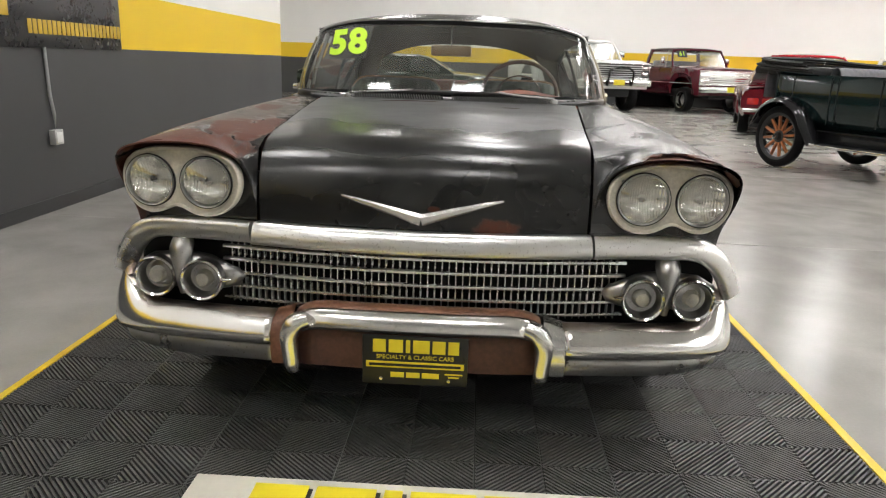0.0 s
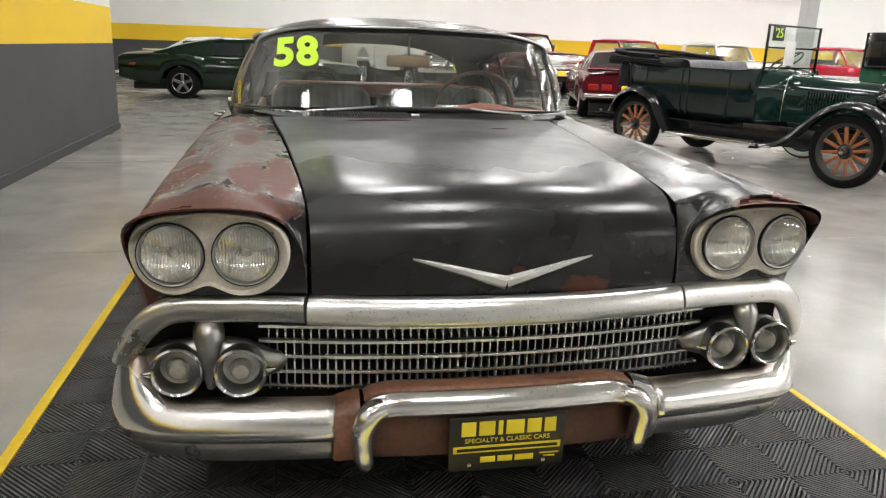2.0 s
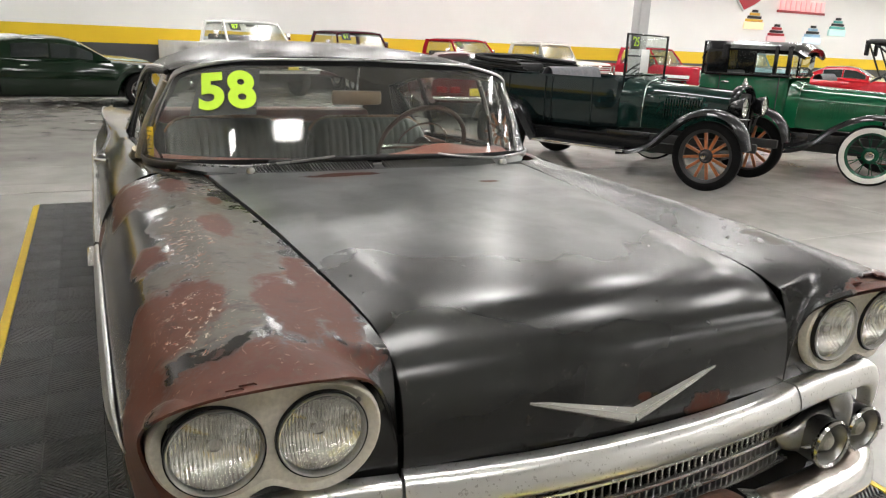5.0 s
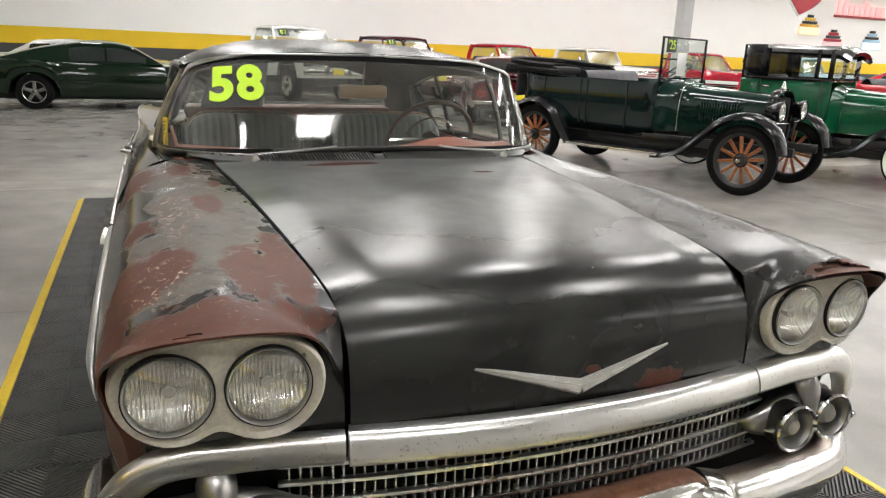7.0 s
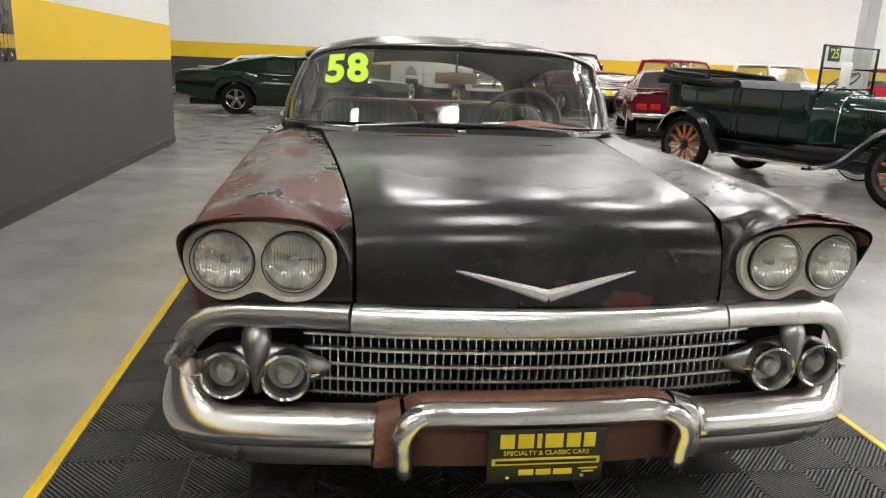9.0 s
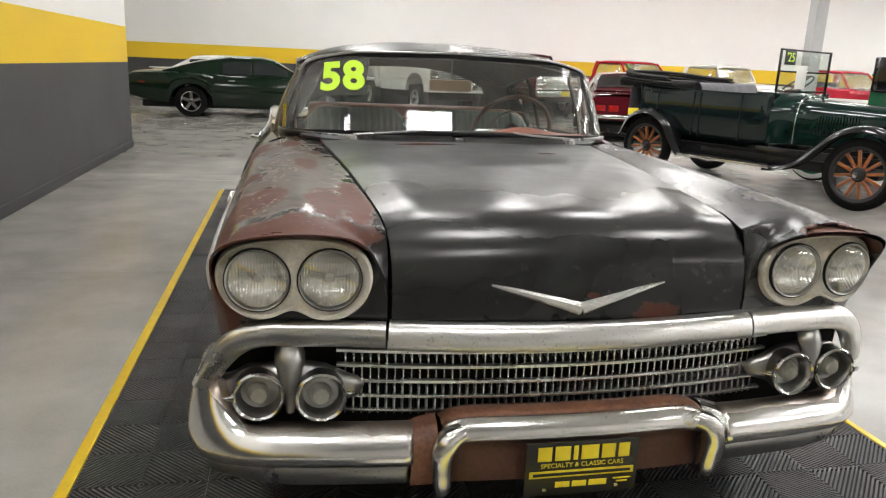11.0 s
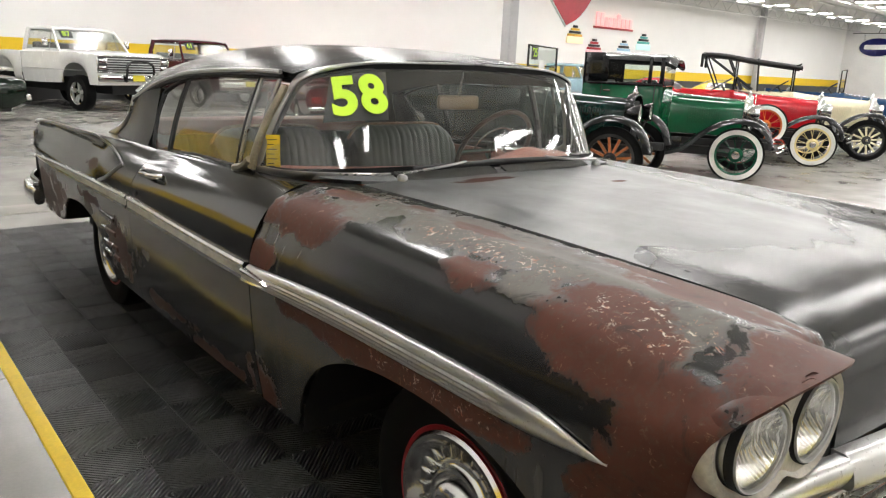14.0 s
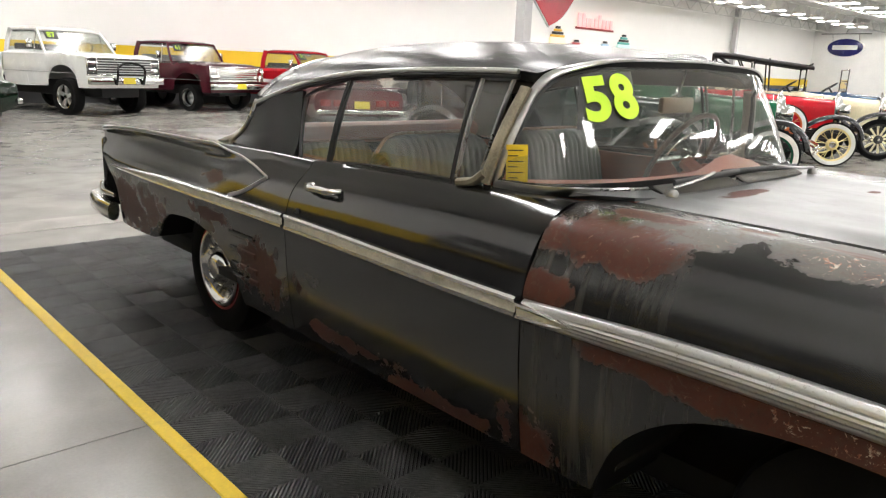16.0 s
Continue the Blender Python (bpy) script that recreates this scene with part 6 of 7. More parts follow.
        part("rear_post", sweep([(-2.04, s * 0.93, z0 - 0.02), (-2.04, s * 0.865, (z0 + z1) / 2), (-2.00, s * 0.79, z1 - 0.02)], round_profile(0.075, 0.030, 8, 4), up=(0, 1, 0)), paint, roof_)
        part("vent_post", sweep([(-0.98, s * 0.932, z0), (-1.05, s * 0.80, z1 - 0.03)], round_profile(0.010, 0.010, 6), up=(0, 1, 0)), M_NICKEL, roof_)
        g_ = part("side_glass", sheet((-0.58, s * 0.925, z0), (-2.00, s * 0.925, z0), (-1.98, s * 0.79, z1 - 0.03), (xt - 0.02, s * 0.79, z1 - 0.03), (-1.4, 0, z0)), M_CABGLASS, roof_, "clear side glass", smooth=False, fix=False)
        g_.visible_shadow = False
    g_ = part("windscreen", sheet((-0.565, -0.91, z0), (-0.565, 0.91, z0), (xt + 0.01, 0.79, z1 - 0.02), (xt + 0.01, -0.79, z1 - 0.02), (-1.4, 0, z0)), M_CABGLASS, roof_, "clear windscreen", smooth=False, fix=False)
    g_.visible_shadow = False
    part("back_wall", joined(boxes((-2.08, -2.04, -0.90, 0.90, z0 - 0.02, z0 + 0.14), (-2.05, -2.01, -0.80, 0.80, z1 - 0.10, z1 - 0.01), bevel=0.01)), paint, roof_)
    st_ = part("bench", boxes((-1.98, -1.82, -0.78, 0.78, z0 - 0.05, z0 + 0.22), bevel=0.05), M_TOPCLOTH if boxy else M_GREYCLOTH, c, "cab bench seat back")
    part("dashboard", boxes((-0.60, -0.80, -0.86, 0.86, z0 - 0.02, z0 + 0.04), bevel=0.02), M_BLACK, c)
    wm_ = Matrix.Translation((-1.03, 0.40, z0 + 0.13)) @ pose(0, 0, 0, 0, -50, 0)
    part("steering_wheel", tube(np.array([wm_ @ Vector((0.20 * math.cos(t), 0.20 * math.sin(t), 0)) for t in np.linspace(0, 2 * np.pi, 25)]), 0.013, 6, up=(0.8, 0.01, 0.5)), M_BLACK, c)
    part("cab_mirror", boxes((xt - 0.02, xt - 0.04, -0.12, 0.12, z1 - 0.14, z1 - 0.08), bevel=0.008), M_BLACK, roof_)


def pickup(m, paint, label, year="", boxy=True, lift=0.0, stripe=None, bumper=True, two=None):
    c = thing("pickup_truck", m, label, "pickup truck")
    L = lift
    xs = np.linspace(0.85, -1.20, 40)
    half = curve1(-xs, [-0.85, -0.7, 0.3, 1.20], [0.97, 0.99, 1.0, 1.0])
    ht = [1.10, 1.14, 1.16, 1.17] if boxy else [0.98, 1.12, 1.17, 1.17]
    top = curve1(-xs, [-0.85, -0.72, 0.2, 1.20], ht) + L
    base = np.full(40, 0.42 + L)
    part("front_body", shell(xs, half, top, opening(xs, base, (0,), 0.52, 0.90 + L), 0.02 if boxy else 0.045, 0.96, shoulder=0.92), paint, c, "cab front and hood")
    xs = np.linspace(-1.20, -2.10, 12)
    part("cab_body", shell(xs, np.full(12, 1.0), np.full(12, 1.165 + L), np.full(12, 0.40 + L), 0.02, 0.96, shoulder=0.95), paint, c)
    cab_top(c, paint, L, boxy)
    xs = np.linspace(-2.14, -4.62, 46)
    b2 = opening(xs, np.full(46, 0.43 + L), (-2.98 - 0.02,), 0.50, 0.90 + L)
    for s in (-1, 1):
        P = np.array([[(x, s * (1.0 - d), z) for d, z in ((0.03, b), (0.0, min(b + 0.12, 1.02 + L)), (0.0, 1.09 + L), (0.01, 1.12 + L), (0.07, 1.13 + L), (0.08, 0.7 + L))] for x, b in zip(xs, b2)])
        part("bed_side", grid(P), two or paint, c, thick=0.01)
    part("bed", boxes((-2.14, -4.6, -0.92, 0.92, 0.60 + L, 0.66 + L), (-4.58, -4.64, -0.94, 0.94, 0.55 + L, 1.12 + L), (-2.14, -2.18, -0.94, 0.94, 0.60 + L, 1.11 + L), bevel=0.01), two or paint, c)
    if stripe:
        for y in (-1.004, 1.004):
            part("side_stripe", boxes((0.55, -2.08, y - 0.005, y + 0.005, 0.78 + L, 0.88 + L), bevel=0.002), stripe, c)
    for y in (-1.003, 1.003):
        part("side_line", boxes((0.55, -2.08, y - 0.004, y + 0.004, 0.72 + L, 0.735 + L), bevel=0.002), M_SILVER, c)
    R = 0.42 if L > 0.1 else 0.36
    for x in (0, -3.0):
        for y in (-0.83, 0.83):
            road_wheel(c, x, y, R, 0.27, "mag" if L > 0.12 else "steel", M_SILVER)
    part("chassis", boxes((0.7, -4.3, -0.5, 0.5, 0.42, 0.55 + L), bevel=0.02), M_DARK, c)
    part("front_bumper", boxes((0.88, 1.02, -0.98, 0.98, 0.50 + L, 0.66 + L), bevel=0.03), M_BRIGHT, c, "chrome front bumper")
    gr = part("grille", boxes((0.84, 0.868, -0.96, 0.96, 0.70 + L, 1.07 + L), bevel=0.012), M_BLACK if boxy else M_BRIGHT, c, "bright barred grille panel")
    for z in (0.695, 1.06):
        part("grille_frame", boxes((0.85, 0.89, -0.97, 0.97, z + L, z + 0.03 + L), bevel=0.008), M_BRIGHT, gr)
    for y in (-0.96, -0.735, 0.715, 0.94):
        part("grille_frame", boxes((0.85, 0.888, y, y + 0.02, 0.70 + L, 1.07 + L), bevel=0.004), M_BRIGHT, gr)
    for k in range(6):
        part("grille_bar", boxes((0.866, 0.884, -0.71, 0.71, 0.735 + L + 0.055 * k, 0.757 + L + 0.055 * k), bevel=0.004), M_SILVER, gr)
    for s in (-1, 1):
        if boxy:
            for z in (0.76, 0.91):
                part("headlamp", boxes((0.84, 0.885, s * 0.74, s * 0.92, z + L, z + 0.10 + L), bevel=0.012), M_BRIGHT, c)
        else:
            for y in (0.70, 0.86):
                part("headlamp", lathe([(0.078, 0), (0.08, 0.02), (0.05, 0.04), (0, 0.045)], 24, Matrix.Translation((0.855, s * y, 0.80 + L)) @ pose(0, 0, 0, 0, 90, 0)), M_BRIGHT, c)
            part("hood_scoop", boxes((0.80, 0.86, s * 0.14, s * 0.72, 0.955 + L, 1.0 + L), bevel=0.018), M_BRIGHT, c)
    if boxy and bumper:
        part("push_bar", tube(spline([(1.03, -0.36, 0.50 + L), (1.10, -0.36, 0.72 + L), (1.10, -0.33, 0.90 + L), (1.10, -0.25, 0.94 + L), (1.10, 0.25, 0.94 + L), (1.10, 0.33, 0.90 + L), (1.10, 0.36, 0.72 + L), (1.03, 0.36, 0.50 + L)], 40), 0.028, 8, up=(1, 0, 0.1)), M_BLACKGLOSS, c, "black push bar")
        part("push_bar", tube([(1.10, -0.36, 0.72 + L), (1.10, 0.36, 0.72 + L)], 0.024), M_BLACKGLOSS, c)
    part("show_plate", boxes((1.022, 1.032, -0.16, 0.16, 0.52 + L, 0.66 + L), bevel=0.003), M_PLATE_Y, c)
    for y in (-1.09, 1.09):
        part("wing_mirror", boxes((-0.86, -0.92, y - 0.07, y + 0.07, 1.26 + L, 1.44 + L), bevel=0.02), M_BRIGHT, c)
    if year:
        year_card(c, year, Matrix.Translation(((-0.88 if boxy else -0.76), -0.55, 1.545 + L)) @ pose(0, 0, 0, 0, 0, 90) @ pose(0, 0, 0, (-38 if boxy else -29), 0, 0), 0.20)
    return c


# two-box coupe seen from behind
def coupe(m, paint, label, name="coupe_car"):
    c = thing(name, m, label, "car")
    xs = np.linspace(0.90, -3.75, 60)
    half = curve1(-xs, [-0.9, -0.5, 0.6, 2.6, 3.75], [0.84, 0.91, 0.93, 0.93, 0.88])
    top = curve1(-xs, [-0.9, -0.75, 0.2, 1.0, 2.6, 3.6, 3.75], [0.74, 0.82, 0.90, 0.93, 0.95, 0.93, 0.88])
    base = curve1(-xs, [-0.9, -0.5, 0.6, 2.6, 3.75], [0.40, 0.26, 0.25, 0.28, 0.42])
    part("body", shell(xs, half, top, opening(xs, base, (0, -2.75), 0.42, 0.68), 0.02), paint, c)
    greenhouse(c, [(-0.75, 0.93), (-1.35, 1.30), (-1.7, 1.35), (-2.35, 1.32), (-3.0, 0.98)], 0.76, 0.58, 0.93, paint, [(-1.05, -1.75), (-1.8, -2.4)], [(-0.85, -1.3), (-2.45, -2.9)])
    for x in (0, -2.75):
        for y in (-0.76, 0.76):
            road_wheel(c, x, y, 0.325, 0.21, "mag", M_SILVER)
    part("rear_bumper", boxes((-3.86, -3.74, -0.86, 0.86, 0.46, 0.54), bevel=0.025), M_BRIGHT, c)
    part("front_bumper", boxes((0.88, 0.98, -0.84, 0.84, 0.42, 0.52), bevel=0.025), M_BRIGHT, c)
    for s in (-1, 1):
        for y in (0.42, 0.68):
            part("tail_lamp", boxes((-3.775, -3.745, s * y - 0.10, s * y + 0.10, 0.60, 0.72), bevel=0.02), M_TAIL, c)
        part("exhaust", tube([(-3.5, s * 0.5, 0.24), (-3.85, s * 0.5, 0.24)], 0.03), M_BRIGHT, c)
    part("show_plate", boxes((-3.875, -3.862, -0.15, 0.15, 0.56, 0.70), bevel=0.003), M_PLATE_Y, c)
    part("spoiler", boxes((-3.62, -3.78, -0.80, 0.80, 0.935, 0.965), bevel=0.012), paint, c)
    part("underside", boxes((0.6, -3.6, -0.68, 0.68, 0.18, 0.34), bevel=0.02), M_DARK, c)
    return c


# cars of the nineteen-twenties
def vintage(m, name, label, paint, fender_paint, wheel_style, wheel_colour, white, kind, wb=2.80, year="", hood_paint=None, r=0.39, cw=-1.35, length=None):
    wx = cw - 0.01
    c = thing(name, m, label, "vintage car")
    hp = hood_paint or paint
    n = 22
    # hood and cowl
    xs = np.r_[np.linspace(0.02, -0.98, 8), np.linspace(-1.05, cw, 6)]
    half = curve1(-xs, [-0.02, 0.98, 0.98 + 0.45 * (-cw - 0.98), -cw], [0.27, 0.385, 0.50, 0.64])
    top = curve1(-xs, [-0.02, 0.98, -cw], [1.09, 1.15, 1.20])
    P = []
    for x, h, t in zip(xs, half, top):
        side = [(h, 0.60), (h * 1.01, 0.80), (h * 0.99, t - 0.20), (h * 0.86, t - 0.07), (h * 0.5, t - 0.012), (0, t)]
        q = spline([(-a, b) for a, b in side] + [(a, b) for a, b in side[-2::-1]], n)
        P.append(np.c_[np.full(n, x), q])
    hood_ = part("hood", grid(np.array(P)), hp, c, "rounded hood with side louvres", thick=0.01)
    lou = made("louvre", boxes((-0.008, 0.008, -0.004, 0.006, -0.11, 0.11), bevel=0.003), hp)
    for k in range(14):
        x = -0.30 - 0.032 * k
        h = float(curve1(-x, [-0.02, 0.98], [0.27, 0.385]))
        for s in (-1, 1):
            sub("louvre", lou, hood_, pose(x, s * (h * 1.008 + 0.002), 0.86, 0, 0, s * -6))
    for x in (0.02, -0.98):
        h, t = float(curve1(-x, [-0.02, 0.98], [0.275, 0.392])), float(curve1(-x, [-0.02, 0.98], [1.095, 1.156]))
        e = spline([(x, -h, 0.60), (x, -h, 0.9), (x, -h * 0.86, t - 0.07), (x, 0, t), (x, h * 0.86, t - 0.07), (x, h, 0.9), (x, h, 0.60)], 24)
        part("hood_band", tube(e, 0.007, 6, up=(1, 0, 0)), M_NICKEL, c)
    # radiator
    rs = M_NICKEL if kind != "touring" else M_BLACKGLOSS
    e = spline([(0.07, -0.25, 0.56), (0.07, -0.285, 0.80), (0.07, -0.275, 1.02), (0.07, -0.15, 1.12), (0.07, 0, 1.14), (0.07, 0.15, 1.12), (0.07, 0.275, 1.02), (0.07, 0.285, 0.80), (0.07, 0.25, 0.56)], 30)
    rad = part("radiator", joined(sweep(e, round_profile(0.022, 0.055, 10, 3), up=(1, 0, 0)), boxes((0.04, 0.11, -0.25, 0.25, 0.54, 0.60), bevel=0.012)), rs, c, "radiator shell")
    part("radiator_core", boxes((0.03, 0.085, -0.26, 0.26, 0.56, 1.06), bevel=0.02), M_DARK, rad)
    part("radiator_cap", lathe([(0.03, 0), (0.035, 0.02), (0.02, 0.05), (0.012, 0.09), (0, 0.095)], 14, Matrix.Translation((0.07, 0, 1.15))), M_NICKEL, rad)
    # body
    xb = cw - (length or wb - 1.0)
    if kind in ("touring", "roadster"):
        xs = np.r_[np.linspace(cw, xb + 0.2, 16), np.linspace(xb + 0.12, xb, 4)]
        hw = curve1(-xs, [-cw, -cw + 0.4, -xb - 0.2, -xb], [0.64, 0.70, 0.68, 0.55])
        rim = curve1(-xs, [-cw, -cw + 0.3, -xb - 0.6, -xb], [1.20, 1.17, 1.18, 1.22])
        for s in (-1, 1):
            P = np.array([[(x, s * a, b) for a, b in ((h * 0.90, 0.52), (h * 0.985, 0.66), (h, 0.92), (h * 0.985, t - 0.05), (h * 0.96, t), (h * 0.93, t - 0.02), (h * 0.92, 0.7))] for x, h, t in zip(xs, hw, rim)])
            part("body_side", grid(P), paint, c, thick=0.008)
            for x in (-1.52, -2.10, -2.20, -2.78):
                if x > xb + 0.2 and kind == "touring":
                    h = float(np.interp(-x, -xs, hw))
                    part("door_seam", boxes((x - 0.004, x + 0.004, s * h - 0.003, s * h + 0.006, 0.60, 1.15), bevel=0.001), M_DARK, c)
        P = np.array([[(xb - 0.02 + 0.02 * (a / 0.55) ** 2, a, b) for b in np.linspace(0.52, 1.22, 6)] for a in np.linspace(-0.55, 0.55, 9)])
        part("body_back", grid(P), paint, c, thick=0.01)
        part("body_floor", boxes((-1.3, xb, -0.62, 0.62, 0.50, 0.56), bevel=0.01), M_DARK, c)
        for x in ((-1.75, -2.75) if kind == "touring" else (-1.95,)):
            st_ = part("seat", boxes((x - 0.45, x + 0.02, -0.60, 0.60, 0.62, 0.84), bevel=0.05), M_GREYCLOTH, c, "grey pleated seat")
            rows = []
            for t in np.linspace(0, 1, 10):
                a = t * math.pi
                ys = np.linspace(-0.62, 0.62, 50)
                pl = 0.010 * np.abs(np.sin(ys * math.pi / 0.08))
                rows.append(np.stack([x - 0.48 - 0.10 * np.cos(a) * -1 + pl * 0, ys, np.full(50, 0.86) + 0.40 * math.sin(a) ** 0.5 + pl], 1))
            part("seat_back", grid(np.array(rows)), M_GREYCLOTH, st_)
    else:
        # closed coach: lower body, posts, roof
        xs = np.r_[np.linspace(cw, xb + 0.2, 16), np.linspace(xb + 0.12, xb, 4)]
        hw = curve1(-xs, [-cw, -cw + 0.4, -xb - 0.3, -xb], [0.64, 0.72, 0.70, 0.58])
        P = []
        for x, h in zip(xs, hw):
            side = [(h * 0.92, 0.52), (h * 0.99, 0.68), (h, 0.95), (h * 0.99, 1.20), (h * 0.97, 1.24)]
            P.append([(x, -a, b) for a, b in side] + [(x, a, b) for a, b in side[::-1]])
        bm = grid(np.array(P))
        bm.verts.ensure_lookup_table()
        cap(bm, [bm.verts[(len(xs) - 1) * 10 + j] for j in range(10)])
        part("body", bm, paint, c, "green lower body", thick=0.01)
        for s in (-1, 1):
            part("belt_moulding", boxes((cw, xb + 0.1, s * 0.70, s * 0.725, 1.235, 1.275), bevel=0.006), M_BLACKGLOSS, c)
            part("door_seam", boxes((cw - 0.10, cw - 0.108, s * 0.70, s * 0.728, 0.62, 1.24), bevel=0.001), M_DARK, c)
            part("door_seam", boxes((cw - 0.85, cw - 0.858, s * 0.716, s * 0.728, 0.62, 1.24), bevel=0.001), M_DARK, c)
            part("door_handle", boxes((cw - 0.72, cw - 0.82, s * 0.72, s * 0.76, 1.14, 1.165), bevel=0.008), M_NICKEL, c)
            for x0, x1 in ((cw + 0.01, cw - 0.05), (cw - 0.16, cw - 0.21), (cw - 0.78, cw - 0.88), (xb + 0.30, xb + 0.38)):
                part("post", boxes((x0, x1, s * 0.655, s * 0.70, 1.24, 1.64), bevel=0.012), M_BLACKGLOSS, c)
            Q = np.array([[(x, s * float(np.interp(-x, [-xb - 0.4, -xb - 0.1, -xb], [0.695, 0.66, 0.55])), z) for z in np.linspace(1.24, 1.68, 4)] for x in np.linspace(xb + 0.32, xb, 10)])
            part("rear_side", grid(Q), M_BLACKGLOSS, c, thick=0.02)
            for x0, x1 in ((cw - 0.21, cw - 0.78), (cw - 0.88, xb + 0.36)):
                gl = part("side_pane", sheet((x0, s * 0.678, 1.25), (x1, s * 0.678, 1.25), (x1, s * 0.678, 1.66), (x0, s * 0.678, 1.66), (-2.0, 0, 1.4)), M_GLASS, c, "clear side glass", smooth=False, fix=False)
                gl.visible_shadow = False
        part("back_panel", boxes((xb - 0.01, xb + 0.02, -0.56, 0.56, 1.20, 1.68), bevel=0.01), M_BLACKGLOSS, c)
        rx = np.r_[cw + 0.16, cw + 0.09, np.linspace(cw + 0.03, xb + 0.3, 14), xb + 0.12, xb + 0.02, xb - 0.03]
        rh = np.r_[1.62, 1.66, np.linspace(1.69, 1.705, 14), 1.69, 1.64, 1.56]
        rw = np.r_[0.60, 0.64, np.full(14, 0.69), 0.66, 0.60, 0.54]
        P = np.array([[(x, w * a, h - 0.085 * abs(a) ** 4 - 0.03 * a * a) for a in np.linspace(-1, 1, 17)] for x, h, w in zip(rx, rh, rw)])
        part("roof", grid(P), M_BLACKGLOSS, c, "black roof with a front visor", thick=0.05)
        part("wind_glass", sheet((cw + 0.017, -0.64, 1.24), (cw + 0.017, 0.64, 1.24), (cw + 0.017, 0.64, 1.66), (cw + 0.017, -0.64, 1.66), (-2.0, 0, 1.4)), M_GLASS, c, smooth=False, fix=False).visible_shadow = False
        part("seat", boxes((cw - 0.5, cw - 0.95, -0.60, 0.60, 0.60, 0.95), (cw - 0.88, cw - 1.0, -0.60, 0.60, 0.90, 1.30), bevel=0.05), M_GREYCLOTH, c)
    # fenders and running boards
    fp = np.array([(-0.125, -0.055), (-0.10, -0.012), (-0.05, 0.012), (0.0, 0.018), (0.05, 0.012), (0.10, -0.012), (0.125, -0.055), (0.11, -0.055), (0.085, -0.024), (0.0, 0.004), (-0.085, -0.024), (-0.11, -0.055)])
    for s in (-1, 1):
        k = r / 0.39
        f = spline([(0.46, s * 0.70, 0.50 * k), (0.40, s * 0.70, 0.68 * k), (0.24, s * 0.70, 0.84 * k), (0.0, s * 0.70, 0.895 * k), (-0.26, s * 0.71, 0.83 * k), (-0.50, s * 0.72, 0.64), (-0.72, s * 0.73, 0.44), (-0.92, s * 0.73, 0.365), (-1.05, s * 0.73, 0.355)], 40)
        part("front_fender", sweep(f, fp), fender_paint, c, "swept black front fender")
        f = spline([(-wb + 0.62, s * 0.73, 0.36), (-wb + 0.50, s * 0.73, 0.52), (-wb + 0.32, s * 0.72, 0.76), (-wb, s * 0.71, 0.885 * k), (-wb - 0.30, s * 0.71, 0.78), (-wb - 0.47, s * 0.71, 0.52)], 34)
        part("rear_fender", sweep(f, fp), fender_paint, c, "round black rear fender")
        part("running_board", boxes((-0.95, -wb + 0.62, s * 0.60, s * 0.86, 0.335, 0.36), bevel=0.008), M_BLACK, c)
        part("board_edge", boxes((-0.95, -wb + 0.62, s * 0.857, s * 0.868, 0.330, 0.364), bevel=0.003), M_NICKEL, c)
        part("splash_apron", boxes((-0.75, -wb + 0.4, s * 0.60, s * 0.615, 0.36, 0.56), bevel=0.004), fender_paint, c)
        mm = Matrix.Translation((0.20, s * 0.33, 0.92)) @ pose(0, 0, 0, 0, 90, 0)
        hl = part("headlamp", lathe([(0.0, -0.15), (0.06, -0.13), (0.10, -0.06), (0.115, 0.0), (0.12, 0.02), (0.11, 0.03)], 28, mm), M_NICKEL if kind != "touring" else M_BLACKGLOSS, c, "round drum headlamp")
        part("lens", facing_out(lathe([(0.112, 0.02), (0.06, 0.034), (0, 0.038)], 28, mm), (-1, s * 0.33, 0.92)), M_LENS, hl, fix=False)
        part("reflector", lathe([(0.108, 0.015), (0.05, -0.03), (0, -0.04)], 24, mm), M_BRIGHT, hl)
        part("lamp_post", tube([(0.16, s * 0.33, 0.84), (0.12, s * 0.33, 0.60)], 0.014), M_BLACK, hl)
        for x in (0, -wb):
            road_wheel(c, x, s * 0.71, r, 0.115, wheel_style, wheel_colour, white)
    part("lamp_bar", tube([(0.15, -0.58, 0.80), (0.15, 0, 0.77), (0.15, 0.58, 0.80)], 0.012), M_NICKEL, c)
    part("chassis", boxes((0.42, -wb - 0.45, -0.40, -0.34, 0.44, 0.54), (0.42, -wb - 0.45, 0.34, 0.40, 0.44, 0.54), (0.02, -wb, -0.3, 0.3, 0.30, 0.42), bevel=0.01), M_BLACK, c)
    for x in (0, -wb):
        part("axle", tube([(x, -0.66, r), (x, 0.66, r)], 0.03), M_BLACK, c)
    if kind != "touring":
        part("front_bumper", joined(tube(spline([(0.50, -0.80, 0.44), (0.58, -0.5, 0.46), (0.60, 0, 0.46), (0.58, 0.5, 0.46), (0.50, 0.80, 0.44)], 20), 0.020), tube(spline([(0.50, -0.80, 0.50), (0.58, -0.5, 0.52), (0.60, 0, 0.52), (0.58, 0.5, 0.52), (0.50, 0.80, 0.50)], 20), 0.020)), M_NICKEL, c, "twin-bar bright bumper")
    # windscreen, wheel and top of the open cars
    if kind in ("touring", "roadster"):
        fr = boxes((wx, wx - 0.025, -0.57, -0.545, 1.18, 1.70), (wx, wx - 0.025, 0.545, 0.57, 1.18, 1.70), (wx, wx - 0.025, -0.56, 0.56, 1.68, 1.70), (wx, wx - 0.025, -0.56, 0.56, 1.43, 1.45), (wx, wx - 0.025, -0.56, 0.56, 1.20, 1.22), bevel=0.004)
